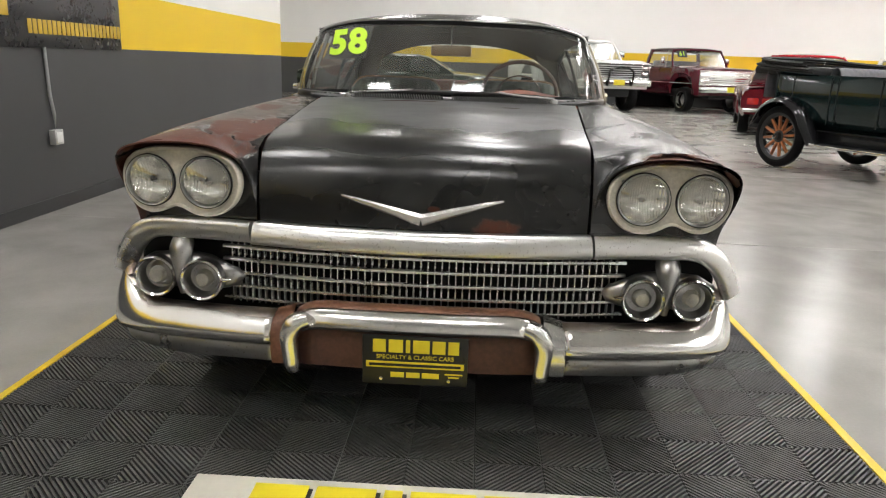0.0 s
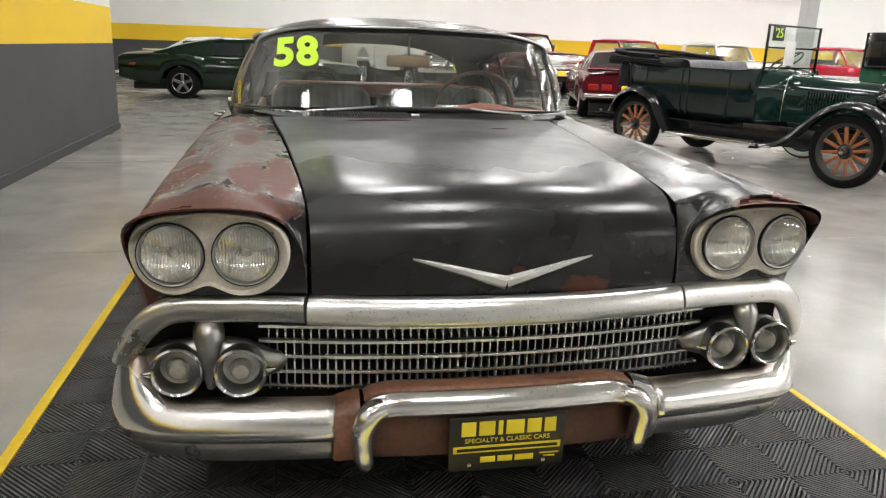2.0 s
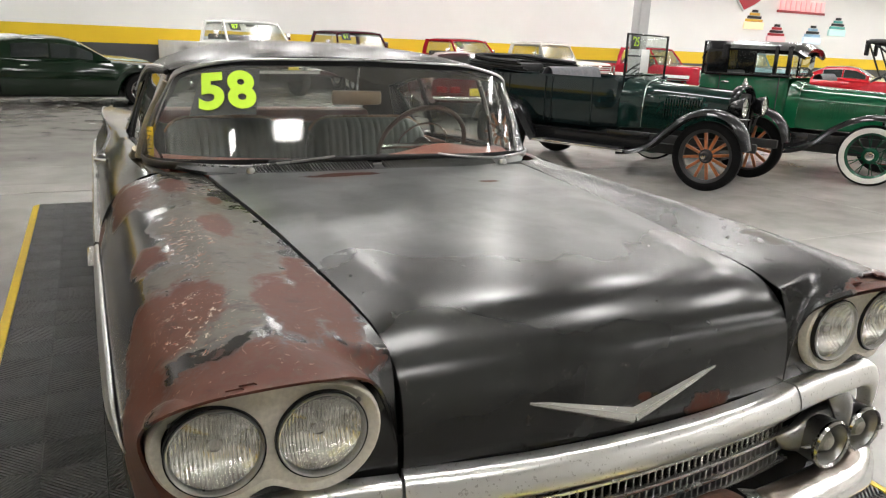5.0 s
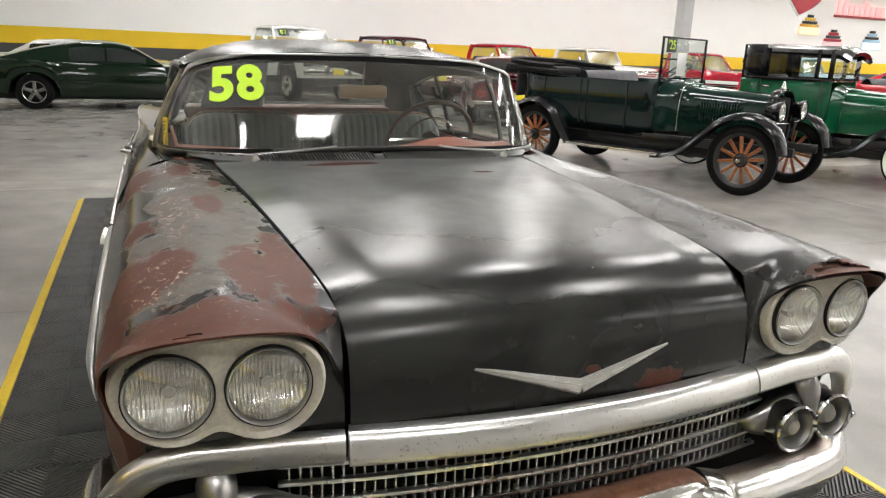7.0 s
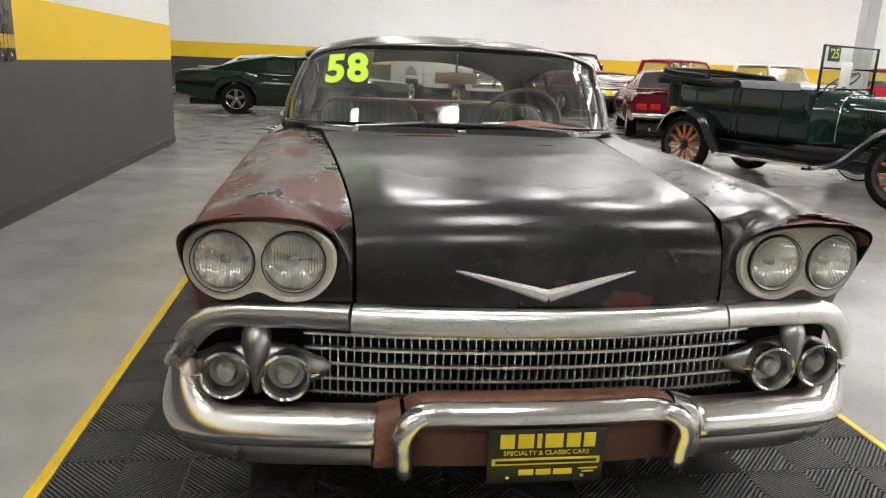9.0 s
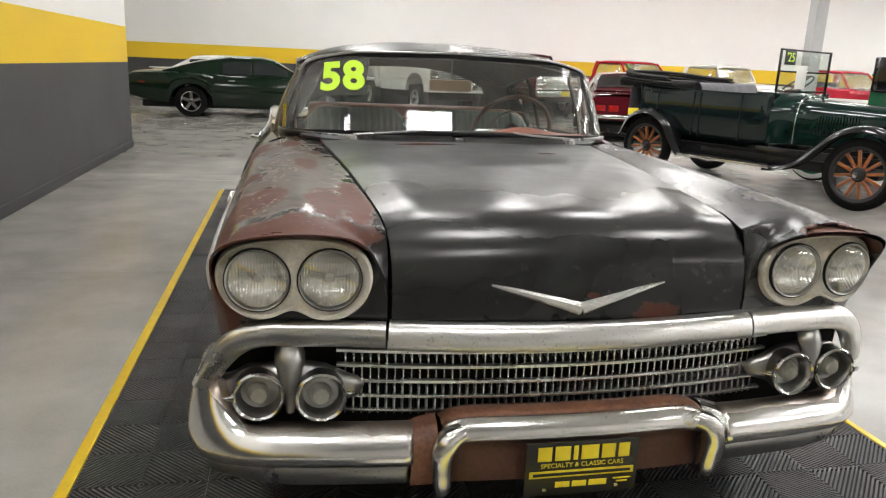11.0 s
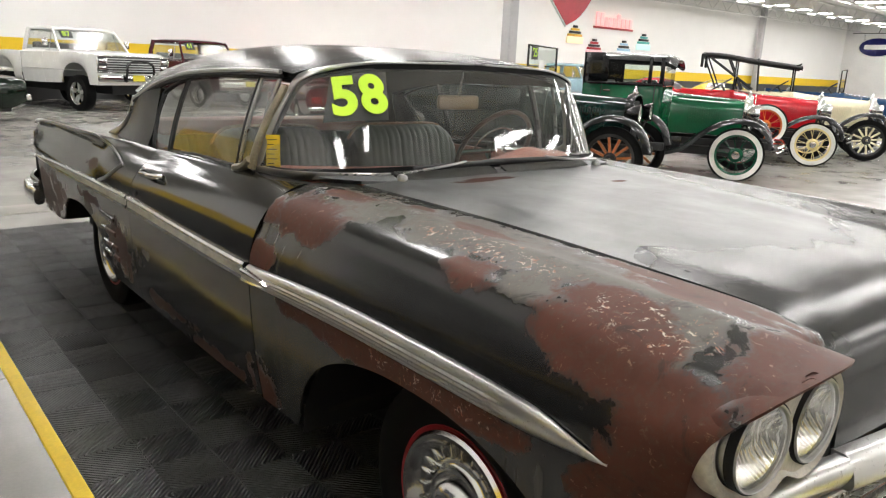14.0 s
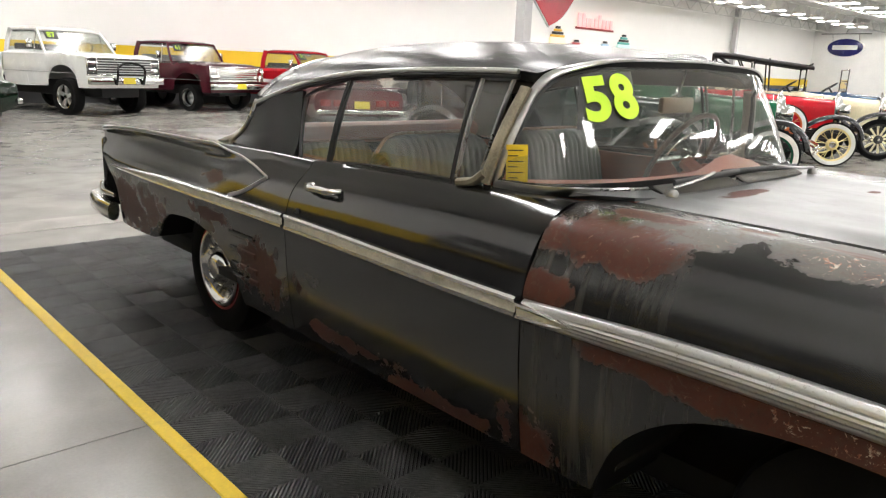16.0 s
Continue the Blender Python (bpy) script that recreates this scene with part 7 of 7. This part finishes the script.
        ws = part("windscreen_frame", fr, M_BLACKGLOSS, c, "upright folding windscreen frame")
        part("wind_glass", sheet((wx - 0.012, -0.545, 1.22), (wx - 0.012, 0.545, 1.22), (wx - 0.012, 0.545, 1.68), (wx - 0.012, -0.545, 1.68), (-2.0, 0, 1.4)), M_GLASS, ws, smooth=False, fix=False).visible_shadow = False
        wm_ = Matrix.Translation((cw - 0.27, 0.32, 1.28)) @ pose(0, 0, 0, 0, -35, 0)
        sw_ = part("steering_wheel", tube(np.array([wm_ @ Vector((0.21 * math.cos(t), 0.21 * math.sin(t), 0)) for t in np.linspace(0, 2 * np.pi, 33)]), 0.012, 6, up=(0.8, 0.01, 0.5)), M_BLACK, c)
        part("steering_column", tube([wm_ @ Vector((0, 0, 0)), wm_ @ Vector((0, 0, -0.5))], 0.02), M_BLACK, sw_)
        part("wheel_spoke", joined(tube([wm_ @ Vector((-0.2, 0, 0)), wm_ @ Vector((0.2, 0, 0))], 0.008), tube([wm_ @ Vector((0, -0.2, 0)), wm_ @ Vector((0, 0.2, 0))], 0.008, up=(1, 0, 0.2))), M_BLACK, sw_)
    if kind == "touring":
        # folded top: bundled cloth over bows behind the rear seat
        for k in range(4):
            z = 1.20 + 0.035 * k
            e = spline([(xb + 0.72 - 0.05 * k, -0.70, z), (xb + 0.1, -0.74, z + 0.03), (xb - 0.30 + 0.04 * k, -0.62, z + 0.06), (xb - 0.40 + 0.04 * k, 0, z + 0.075), (xb - 0.30 + 0.04 * k, 0.62, z + 0.06), (xb + 0.1, 0.74, z + 0.03), (xb + 0.72 - 0.05 * k, 0.70, z)], 40)
            part("top_bow", sweep(e, round_profile(0.05 if k % 2 else 0.018, 0.022 if k % 2 else 0.014, 8)), M_TOPCLOTH, c, "folded black cloth top")
        part("folded_top", boxes((xb - 0.36, xb + 0.12, -0.62, 0.62, 1.16, 1.28), bevel=0.05), M_TOPCLOTH, c)
    if year:
        year_card(c, year, Matrix.Translation((cw - 0.002, -0.38, 1.60)) @ pose(0, 0, 0, 0, 0, 90), 0.15)
        part("price_sheet", boxes((cw - 0.002, cw - 0.006, -0.20, 0.02, 1.24, 1.52), bevel=0.001), M_WHITE, c)
    return c


def cloth_top(c, xb):
    """A raised black canopy on bows."""
    xs = np.linspace(-1.25, xb - 0.12, 14)
    P = np.array([[(x, 0.68 * a, 1.70 + 0.20 * t - 0.05 * abs(a) ** 3) for a in np.linspace(-1, 1, 15)] for x, t in zip(xs, curve1(np.linspace(0, 1, 14), [0, 0.5, 0.9, 1], [0, 0.55, 1.0, 0.98]))])
    top = part("cloth_top", grid(P), M_TOPCLOTH, c, "raised black cloth top", thick=0.05)
    for s in (-1, 1):
        part("top_valance", boxes((xb - 0.14, xb - 0.10, s * 0.40, s * 0.68, 1.60, 1.86), bevel=0.01), M_TOPCLOTH, top)
        for p, q in (((-1.36, 1.68), (-1.28, 1.72)), ((-2.0, 1.15), (-2.05, 1.80)), ((-2.1, 1.2), (xb - 0.05, 1.84)), ((-2.3, 1.18), (xb + 0.35, 1.83)), ((xb + 0.2, 1.18), (xb - 0.08, 1.80))):
            part("top_bow", tube([(p[0], s * 0.64, p[1]), (q[0], s * 0.64, q[1])], 0.016), M_BLACK, top)


def beside(front, heading, track=1.42):
    """Pose whose right front wheel stands at a place."""
    a = radians(heading)
    return pose(front[0] - math.sin(a) * track / 2, front[1] + math.cos(a) * track / 2, 0, 0, 0, heading)


touring = vintage(beside((5.23, 5.20), -66.5), "touring_car", "dark green open touring car with wooden-spoke wheels and folded top", gloss("deep_blue_green_paint", (0.0035, 0.011, 0.0115), 0.09), M_BLACKGLOSS, "wood", M_WOOD, False, "touring", 2.86, "'25", gloss("mid_green_paint", (0.004, 0.019, 0.015), 0.09), 0.39, -1.16, 2.05)
coach = vintage(beside((7.64, 4.91), -63), "coach_car", "bright green closed coach with black roof and whitewall tyres", gloss("bright_green_paint", (0.005, 0.085, 0.034), 0.12), M_BLACKGLOSS, "wire", gloss("green_wheel_paint", (0.006, 0.06, 0.03), 0.2), True, "coach", 2.75, "", None, 0.37, -1.08, 1.16)
red = vintage(beside((10.80, 5.26), -63), "roadster_car", "open red roadster with black fenders and cream wire wheels", gloss("red_paint", (0.46, 0.012, 0.02), 0.12), M_BLACKGLOSS, "wire", gloss("cream_wheel_paint", (0.72, 0.60, 0.28), 0.3), True, "roadster", 2.62, "", None, 0.37)
cream = vintage(beside((12.95, 5.22), -63), "cream_runabout", "cream open car with raised black cloth top and cream spoked wheels", gloss("cream_paint", (0.72, 0.66, 0.46), 0.2), M_BLACKGLOSS, "wood", gloss("pale_spoke_paint", (0.75, 0.68, 0.45), 0.3), False, "roadster", 2.62, "", None, 0.38)
cloth_top(cream, -1.35 - 1.62)
blue = vintage(beside((16.0, 5.5), -63), "blue_runabout", "dark blue open car with black fenders", gloss("blue_paint", (0.012, 0.04, 0.10), 0.15), M_BLACKGLOSS, "wood", M_BLACK, False, "roadster", 2.62, "", None, 0.38)
spare = road_wheel(red, -0.78, -0.80, 0.36, 0.11, "wire", gloss("orange_wheel_paint", (0.62, 0.13, 0.02), 0.3), True)
spare.location.z = 0.28
fastback(pose(0.05, 16.55, 0, 0, 0, 2))
pickup(beside((2.72, 18.7), -71, 1.66), M_WHITE, "white square-bodied pickup truck with chrome grille and push bar", "87", True, 0.22)
pickup(beside((6.02, 19.7), -72, 1.66), gloss("maroon_paint", (0.060, 0.008, 0.014), 0.12), "maroon older pickup truck with chrome bumper", "61", False, 0.10)
pickup(beside((9.4, 18.6), -68, 1.66), gloss("truck_red", (0.36, 0.012, 0.02), 0.12), "red and white pickup truck", "71", True, 0.0, M_WHITE, False)
pickup(beside((12.6, 18.8), -68, 1.66), gloss("truck_cream", (0.62, 0.60, 0.54), 0.15), "pale cream pickup truck", "", False, 0.0)
pickup(beside((16.2, 17.6), -68, 1.66), gloss("truck_crimson", (0.40, 0.014, 0.03), 0.12), "crimson pickup truck with white roof", "", True, 0.0, M_WHITE, False)
pickup(beside((20.0, 17.2), -68, 1.66), gloss("truck_sky", (0.30, 0.46, 0.52), 0.15), "pale blue pickup truck", "", False, 0.0)
coupe(pose(7.0, 15.55, 0, 0, 0, 73), gloss("dark_red_paint", (0.085, 0.008, 0.013), 0.12), "dark red coupe with round-cornered tail lamps, parked tail first")
coupe(pose(24.5, 15.5, 0, 0, 0, -60), gloss("lipstick_red", (0.42, 0.012, 0.02), 0.12), "bright red coupe in the far row")
coupe(pose(28.5, 15.0, 0, 0, 0, -60), gloss("pale_yellow", (0.62, 0.50, 0.08), 0.12), "yellow coupe in the far row")
coupe(pose(-0.5, 20.7, 0, 0, 0, -35), gloss("sage_green", (0.22, 0.28, 0.23), 0.15), "pale sage green coupe near the back wall")
coupe(pose(-1.2, 19.9, 0, 0, 0, -35), gloss("chalk_white", (0.66, 0.66, 0.63), 0.2), "off-white coupe near the back wall")


# ---- the hall ----
M_FLOOR = concrete("polished_concrete", 0.86)
M_WALL = banded_wall("banded_wall")
M_CEIL = plain("white_deck", (0.62, 0.62, 0.60), 0.7, 0, 0.08, 1.5)
M_STEEL = plain("white_steel", (0.60, 0.60, 0.58), 0.5, 0, 0.08, 4)
M_LAMP = lit("lamp_diffuser", (1.0, 0.975, 0.955), LAMP_POWER)


def structure(name, bm, mat, label="", smooth=False):
    return tagged(new(name, made(name, bm, mat, smooth)), label, kind="structure")


X0, X1, Y0, Y1 = -14.0, 56.0, -12.0, 23.5
floor = structure("floor", boxes((X0, X1, Y0, Y1, -0.3, -0.012), bevel=0), M_DARK, "polished grey concrete floor with saw-cut joints")
slab_x, slab_y = np.arange(X0, X1 + 0.1, 5.05), np.arange(-12.1, 23.6, 5.1)
me = made("slab", boxes((0.003, 5.047, 0.003, 5.097, -0.06, 0.0), bevel=0.002), M_FLOOR, smooth=False)
for x in slab_x[:-1]:
    for y in slab_y[:-1]:
        sub("slab", me, floor, pose(x, y, 0))
strip_me = made("floor_strip", boxes((0, 5.0, 0, 0.42, 0.0, 0.004), bevel=0), concrete("pale_concrete", 1.08), smooth=False)
for k in range(11):
    sub("floor_strip", strip_me, floor, pose(-3.0 + 5.003 * k, 6.78, 0))
structure("wall_left", boxes((-3.35, -3.0, Y0, 9.85, 0, CEILING), bevel=0), M_WALL, "charcoal wall with a yellow band and white above")
structure("wall_far_left", boxes((X0 - 0.3, X0, 9.0, Y1, 0, CEILING), bevel=0), M_WALL)
structure("wall_back", boxes((X0, X1, Y1, Y1 + 0.3, 0, CEILING + 0.6), bevel=0), M_WALL, "long white wall with a yellow band over charcoal")
structure("wall_right", boxes((X1, X1 + 0.3, Y0, Y1, 0, CEILING + 0.6), bevel=0), plain("white_wall_paint", (0.78, 0.775, 0.75), 0.55, 0, 0.05, 1.2, 0.05), "plain white wall")
# unseen wall added to close the hall, white to brighten the chrome
structure("wall_front", boxes((-3.35, X1, Y0 - 0.3, Y0, 0, CEILING), bevel=0), plain("white_front_paint", (0.78, 0.775, 0.75), 0.55, 0, 0.05, 1.2, 0.05))
structure("wall_recess", boxes((X0, -3.35, 9.55, 9.85, 0, CEILING), bevel=0), M_WALL)
structure("ceiling", boxes((X0, X1, Y0, Y1, CEILING + 0.45, CEILING + 0.65), bevel=0), M_CEIL, "white steel roof deck")
structure("baseboard", boxes((-3.0, -2.985, Y0, 9.85, 0, 0.10), bevel=0.003), plain("charcoal_base", (0.03, 0.03, 0.031), 0.5, 0, 0.2, 5), "charcoal baseboard")

# lamps in rows under the deck
lamp = thing("ceiling_light", pose(0, 0, CEILING), "white rectangular high-bay lamp, switched on", "ceiling light", "high-bay lamps")
part("housing", boxes((-0.34, 0.34, -0.62, 0.62, 0.012, 0.09), bevel=0.01), M_STEEL, lamp)
part("diffuser", boxes((-0.31, 0.31, -0.58, 0.58, 0.0, 0.010), bevel=0), M_LAMP, lamp, "glowing diffuser", smooth=False)
part("hanger", boxes((-0.005, 0.005, -0.405, -0.395, 0.09, 0.45), (-0.005, 0.005, 0.395, 0.405, 0.09, 0.45), bevel=0), M_STEEL, lamp)
first = True
for x in np.arange(-12.75, 54, 2.65):
    for y in np.arange(-8.4, 23, 4.7):
        # the row at x -2.15 is added fill, brightening the left floor and flank
        if -9 < x < -0.5 and not (x > -3 and (-5 < y < 2 or y > 12)) or x < -9 and y < 9.8 or 0 < x < 8 and y < -6 or 2 < x < 8 and y < -3:
            continue
        if first:
            lamp.matrix_basis = pose(x, y, CEILING)
            first = False
        else:
            copy_thing(lamp, pose(x, y, CEILING))

# show mat: ribbed tiles with a yellow edge on both sides
TILE, MX, MY = 0.405, -1.405, -0.72
# near-black base sheet paints the shade between the ribs
mat_ = tagged(new("floor_mat", made("floor_mat", boxes((MX, MX + 7 * TILE, MY, MY + 17 * TILE, 0.001, 0.006), bevel=0), M_DARK)), "black ribbed interlocking tile mat with yellow edge strips", "mat", kind="structure")
M_TILE = plain("mat_plastic", (0.064, 0.063, 0.062), 0.40, 0, 0.35, 6, 0.1)
M_TILE.node_tree.nodes["Principled BSDF"].inputs["Specular IOR Level"].default_value = 0.28


def tile_mesh():
    """One tile: four quarters of slanting ribs that close to nested diamonds."""
    bm = bmesh.new()
    h, step, w = TILE / 2 - 0.0015, 0.0190, 0.0044
    for sx in (-1, 1):
        for sy in (-1, 1):
            c = step * 0.5
            while c < 2 * h:
                lo, hi = max(0.0, c - h), min(h, c)
                if hi - lo > 0.004:
                    a, b = (lo, c - lo), (hi, c - hi)
                    d = w * 0.7071
                    quad = [(a[0] - d, a[1] - d), (a[0] + d, a[1] + d), (b[0] + d, b[1] + d), (b[0] - d, b[1] - d)]
                    quad = [(min(max(p, 0), h), min(max(q, 0), h)) for p, q in quad]
                    k = 0.75
                    mid = [(sum(p for p, _ in quad) / 4, sum(q for _, q in quad) / 4)]
                    base = [bm.verts.new((sx * p, sy * q, 0.006)) for p, q in quad]
                    top = [bm.verts.new((sx * p, sy * q, 0.0185)) for p, q in quad]
                    fs = [top] + [[base[i], base[(i + 1) % 4], top[(i + 1) % 4], top[i]] for i in range(4)]
                    for f in fs:
                        cap(bm, f)
                c += step
    for x0, x1, y0, y1 in ((-h, h, -h, -h + 0.004), (-h, h, h - 0.004, h), (-h, -h + 0.004, -h, h), (h - 0.004, h, -h, h)):
        box(bm, x0, x1, y0, y1, 0.006, 0.0150)
    return made("mat_tile", bm, M_TILE, smooth=False)


tm = tile_mesh()
for i in range(7):
    for j in range(17):
        sub("mat_tile", tm, mat_, pose(MX + TILE * (i + 0.5), MY + TILE * (j + 0.5), 0))
strip = bmesh.new()
P = np.array([[(x, y, z) for x, z in ((-0.050, 0.001), (-0.046, 0.006), (-0.004, 0.018), (0.0, 0.018), (0.0, 0.001))] for y in (0.001, TILE - 0.001)])
sm = made("edge_strip", grid(P, closed_v=True), M_YELLOW, smooth=False)
for j in range(17):
    sub("edge_strip", sm, mat_, pose(MX - 0.002, MY + TILE * j, 0))
    sub("edge_strip", sm, mat_, pose(MX + 7 * TILE + 0.002, MY + TILE * (j + 1), 0, 0, 0, 180))

# columns
def column(x, y, w=0.40, top=CEILING + 0.45):
    structure("column", boxes((x - w / 2, x + w / 2, y - w / 2, y + w / 2, 0, top), bevel=0.02), plain("column_paint", (0.46, 0.46, 0.46), 0.45, 0, 0.06, 2), "grey painted square steel column")


column(8.07, 9.92, 0.22)
column(43.0, 23.2, 0.30)

# roof joists with zigzag webs
def joist(y):
    bm = boxes((X0, X1, y - 0.04, y + 0.04, CEILING + 0.37, CEILING + 0.43), (X0, X1, y - 0.04, y + 0.04, CEILING - 0.25, CEILING - 0.19), bevel=0)
    k = 0
    for x in np.arange(8.0, X1 - 0.5, 0.75):
        p, q = (CEILING - 0.22, CEILING + 0.40) if k % 2 else (CEILING + 0.40, CEILING - 0.22)
        k += 1
        t = tube([(x, y, p), (x + 0.75, y, q)], 0.022, 4, up=(0, 1, 0))
        me = bpy.data.meshes.new("t")
        t.to_mesh(me)
        bm.from_mesh(me)
        bpy.data.meshes.remove(me)
        t.free()
    structure("roof_joist", bm, M_STEEL, "white open-web roof joist")


for y in np.arange(-10, 23, 3.6):
    joist(float(y))

# outlet with its conduit, and the banner, on the charcoal wall
conduit = thing("wall_outlet", pose(-3.0, 3.44, 0.55), "grey metal outlet box with a conduit on a charcoal wall", "outlet")
M_GALV = plain("galvanised", (0.42, 0.42, 0.41), 0.4, 0.6, 0.15, 12)
part("outlet_box", boxes((0.0, 0.05, -0.055, 0.055, -0.06, 0.05), bevel=0.006), M_GALV, conduit)
part("cover", boxes((0.050, 0.054, -0.04, 0.04, -0.045, 0.035), bevel=0.003), M_WHITE, conduit)
part("conduit_pipe", tube([(0.025, 0, 0.05), (0.025, 0, 0.16), (0.018, -0.02, 0.30), (0.016, -0.03, 0.645)], 0.012), M_GALV, conduit)
banner = thing("wall_banner", pose(-2.985, 3.0, 1.19), "black vinyl banner with gold lettering bars", "banner")
part("banner_sheet", grid(np.array([[(0.004 + 0.006 * math.sin(y * 5), y, z) for z in np.linspace(0, 1.1, 5)] for y in np.linspace(-1.6, 1.56, 24)])), plain("black_vinyl", (0.026, 0.026, 0.029), 0.28, 0, 0.2, 3, 0.3), banner, thick=0.003)
M_GOLD = plain("gold_print", (0.55, 0.36, 0.03), 0.45, 0, 0.1, 8)
letter_me = made("letter_bar", boxes((0.013, 0.016, 0, 0.047, 0.095, 0.195), bevel=0.001), M_GOLD)
for i in range(22):
    sub("letter_bar", letter_me, banner, pose(0, 0.22 + 0.0605 * i, 0))
part("title_bar", boxes((0.013, 0.016, -1.4, 0.02, 0.20, 0.30), bevel=0.001), M_GOLD, banner)
part("logo_bar", boxes((0.013, 0.016, 0.9, 1.3, 0.42, 0.62), bevel=0.001), M_SILVER, banner)
for y in (0.95, 1.12, 1.28):
    part("eyelet", lathe([(0.006, 0), (0.012, 0.002), (0.014, 0)], 12, Matrix.Translation((0.012, y + 0.2, 0.05)) @ pose(0, 0, 0, 0, 90, 0)), M_NICKEL, banner)


# signs on the long wall
def wall_sign(name, label, x, z):
    return thing(name, pose(x, Y1, z), label, "sign")


sh = wall_sign("shield_sign", "large red shield-shaped sign with a white bar", 25.05, 4.54)
sp = spline([(-1.15, 0.75), (-1.0, 1.05), (-0.5, 1.0), (0, 0.85), (0.5, 1.0), (1.0, 1.05), (1.15, 0.75), (0.9, 0.0), (0.45, -0.65), (0, -0.98)], 50) * np.array([1.7, 1.10])
for nm, k, y0, y1, mt in (("rim", 1.0, -0.10, 0.0, M_WHITE), ("face", 0.94, -0.13, -0.10, plain("sign_red", (0.42, 0.012, 0.025), 0.3, 0, 0.08, 3))):
    bm = bmesh.new()
    lo = [bm.verts.new((a * k, y1, b * k)) for a, b in sp]
    hi = [bm.verts.new((a * k, y0, b * k)) for a, b in sp]
    cap(bm, hi)
    for i in range(len(sp)):
        j = (i + 1) % len(sp)
        cap(bm, [lo[i], lo[j], hi[j], hi[i]])
    part("sign_" + nm, bm, mt, sh, smooth=False)
part("name_bar", moved(boxes((-1.05, 1.05, -0.15, -0.13, -0.14, 0.16), bevel=0.06), pose(0, 0, 0.34, 0, -10, 0)), M_WHITE, sh)
tube_sign = wall_sign("tube_sign", "pink glowing tube lettering bars on a rail", 28.7, 3.95)
M_PINK = lit("pink_tube", (1.0, 0.36, 0.36), 0.8)
part("rail", boxes((-1.55, 1.55, -0.08, 0.0, -0.40, -0.30), bevel=0.01), plain("rail_red", (0.35, 0.05, 0.05), 0.4), tube_sign)
for i in range(9):
    h = 0.62 if i in (0, 1, 5) else 0.42
    part("letter_bar", boxes((-1.45 + 0.33 * i, -1.22 + 0.33 * i, -0.10, -0.04, -0.28, -0.28 + h), bevel=0.02), M_PINK, tube_sign)
for x, z, col in ((25.8, 3.07, (0.75, 0.45, 0.05)), (27.3, 2.53, (0.40, 0.02, 0.03)), (29.67, 2.58, (0.35, 0.55, 0.70)), (31.3, 3.0, (0.10, 0.42, 0.36))):
    sg = wall_sign("stepped_sign", "small stepped sign with a coloured panel", x, z)
    for k, w in enumerate((0.50, 0.40, 0.28, 0.15)):
        part("step", boxes((-w, w, -0.08, 0, 0.0 + 0.13 * k, 0.11 + 0.13 * k), bevel=0.01), M_BLACK if k % 2 else plain("step_colour", col, 0.3), sg)
    part("panel", boxes((-0.58, 0.58, -0.10, 0, -0.32, -0.02), bevel=0.02), lit("panel_glow", tuple(0.4 + 0.6 * v for v in col), 0.5), sg)
oval = thing("oval_sign", pose(X1, 21.2, 4.05), "dark blue oval sign with white script bar hanging from a bracket", "sign")
for nm, k, d, mt in (("sign_rim", 1.0, 0.10, M_WHITE), ("sign_face", 0.94, 0.13, plain("sign_blue", (0.012, 0.012, 0.10), 0.25, 0, 0.1, 3))):
    part(nm, lathe([(0, d), (k * 0.96, d), (k, d - 0.02), (k, 0)], 48, pose(0, 0, 0, 0, -90, 0) @ Matrix.Diagonal((0.66, 1.28, 1, 1))), mt, oval)
part("script_bar", boxes((-0.15, -0.13, -0.85, 0.85, -0.15, 0.17), bevel=0.05), M_WHITE, oval)
part("bracket", joined(tube([(-0.3, -1.7, 0.95), (-0.3, 1.7, 0.95)], 0.025), tube([(-0.3, -0.9, 0.95), (-0.1, -0.9, 0.45)], 0.015), tube([(-0.3, 0.9, 0.95), (-0.1, 0.9, 0.45)], 0.015), tube([(-0.3, 0, 0.95), (0, 0, 1.3)], 0.025)), M_BLACK, oval)

# name board lying at the head of the mat
board = thing("name_board", pose(0.05, -0.07, 0.018), "cream board with yellow letter blocks lying on the mat", "board")
part("panel", boxes((-0.62, 0.62, -0.42, 0.0, 0.0, 0.012), bevel=0.003), plain("cream_board", (0.55, 0.53, 0.46), 0.4, 0, 0.06, 5), board)
xx = -0.44
for w in (0.15, 0.165, 0.05, 0.18, 0.15, 0.12):
    part("letter_shadow", boxes((xx + 0.012, xx + w + 0.012, -0.285, -0.047, 0.012, 0.014), bevel=0.001), M_BLACK, board)
    part("letter_block", boxes((xx, xx + w, -0.275, -0.036, 0.014, 0.017), bevel=0.001), M_PLATE_Y, board)
    xx += w + 0.022
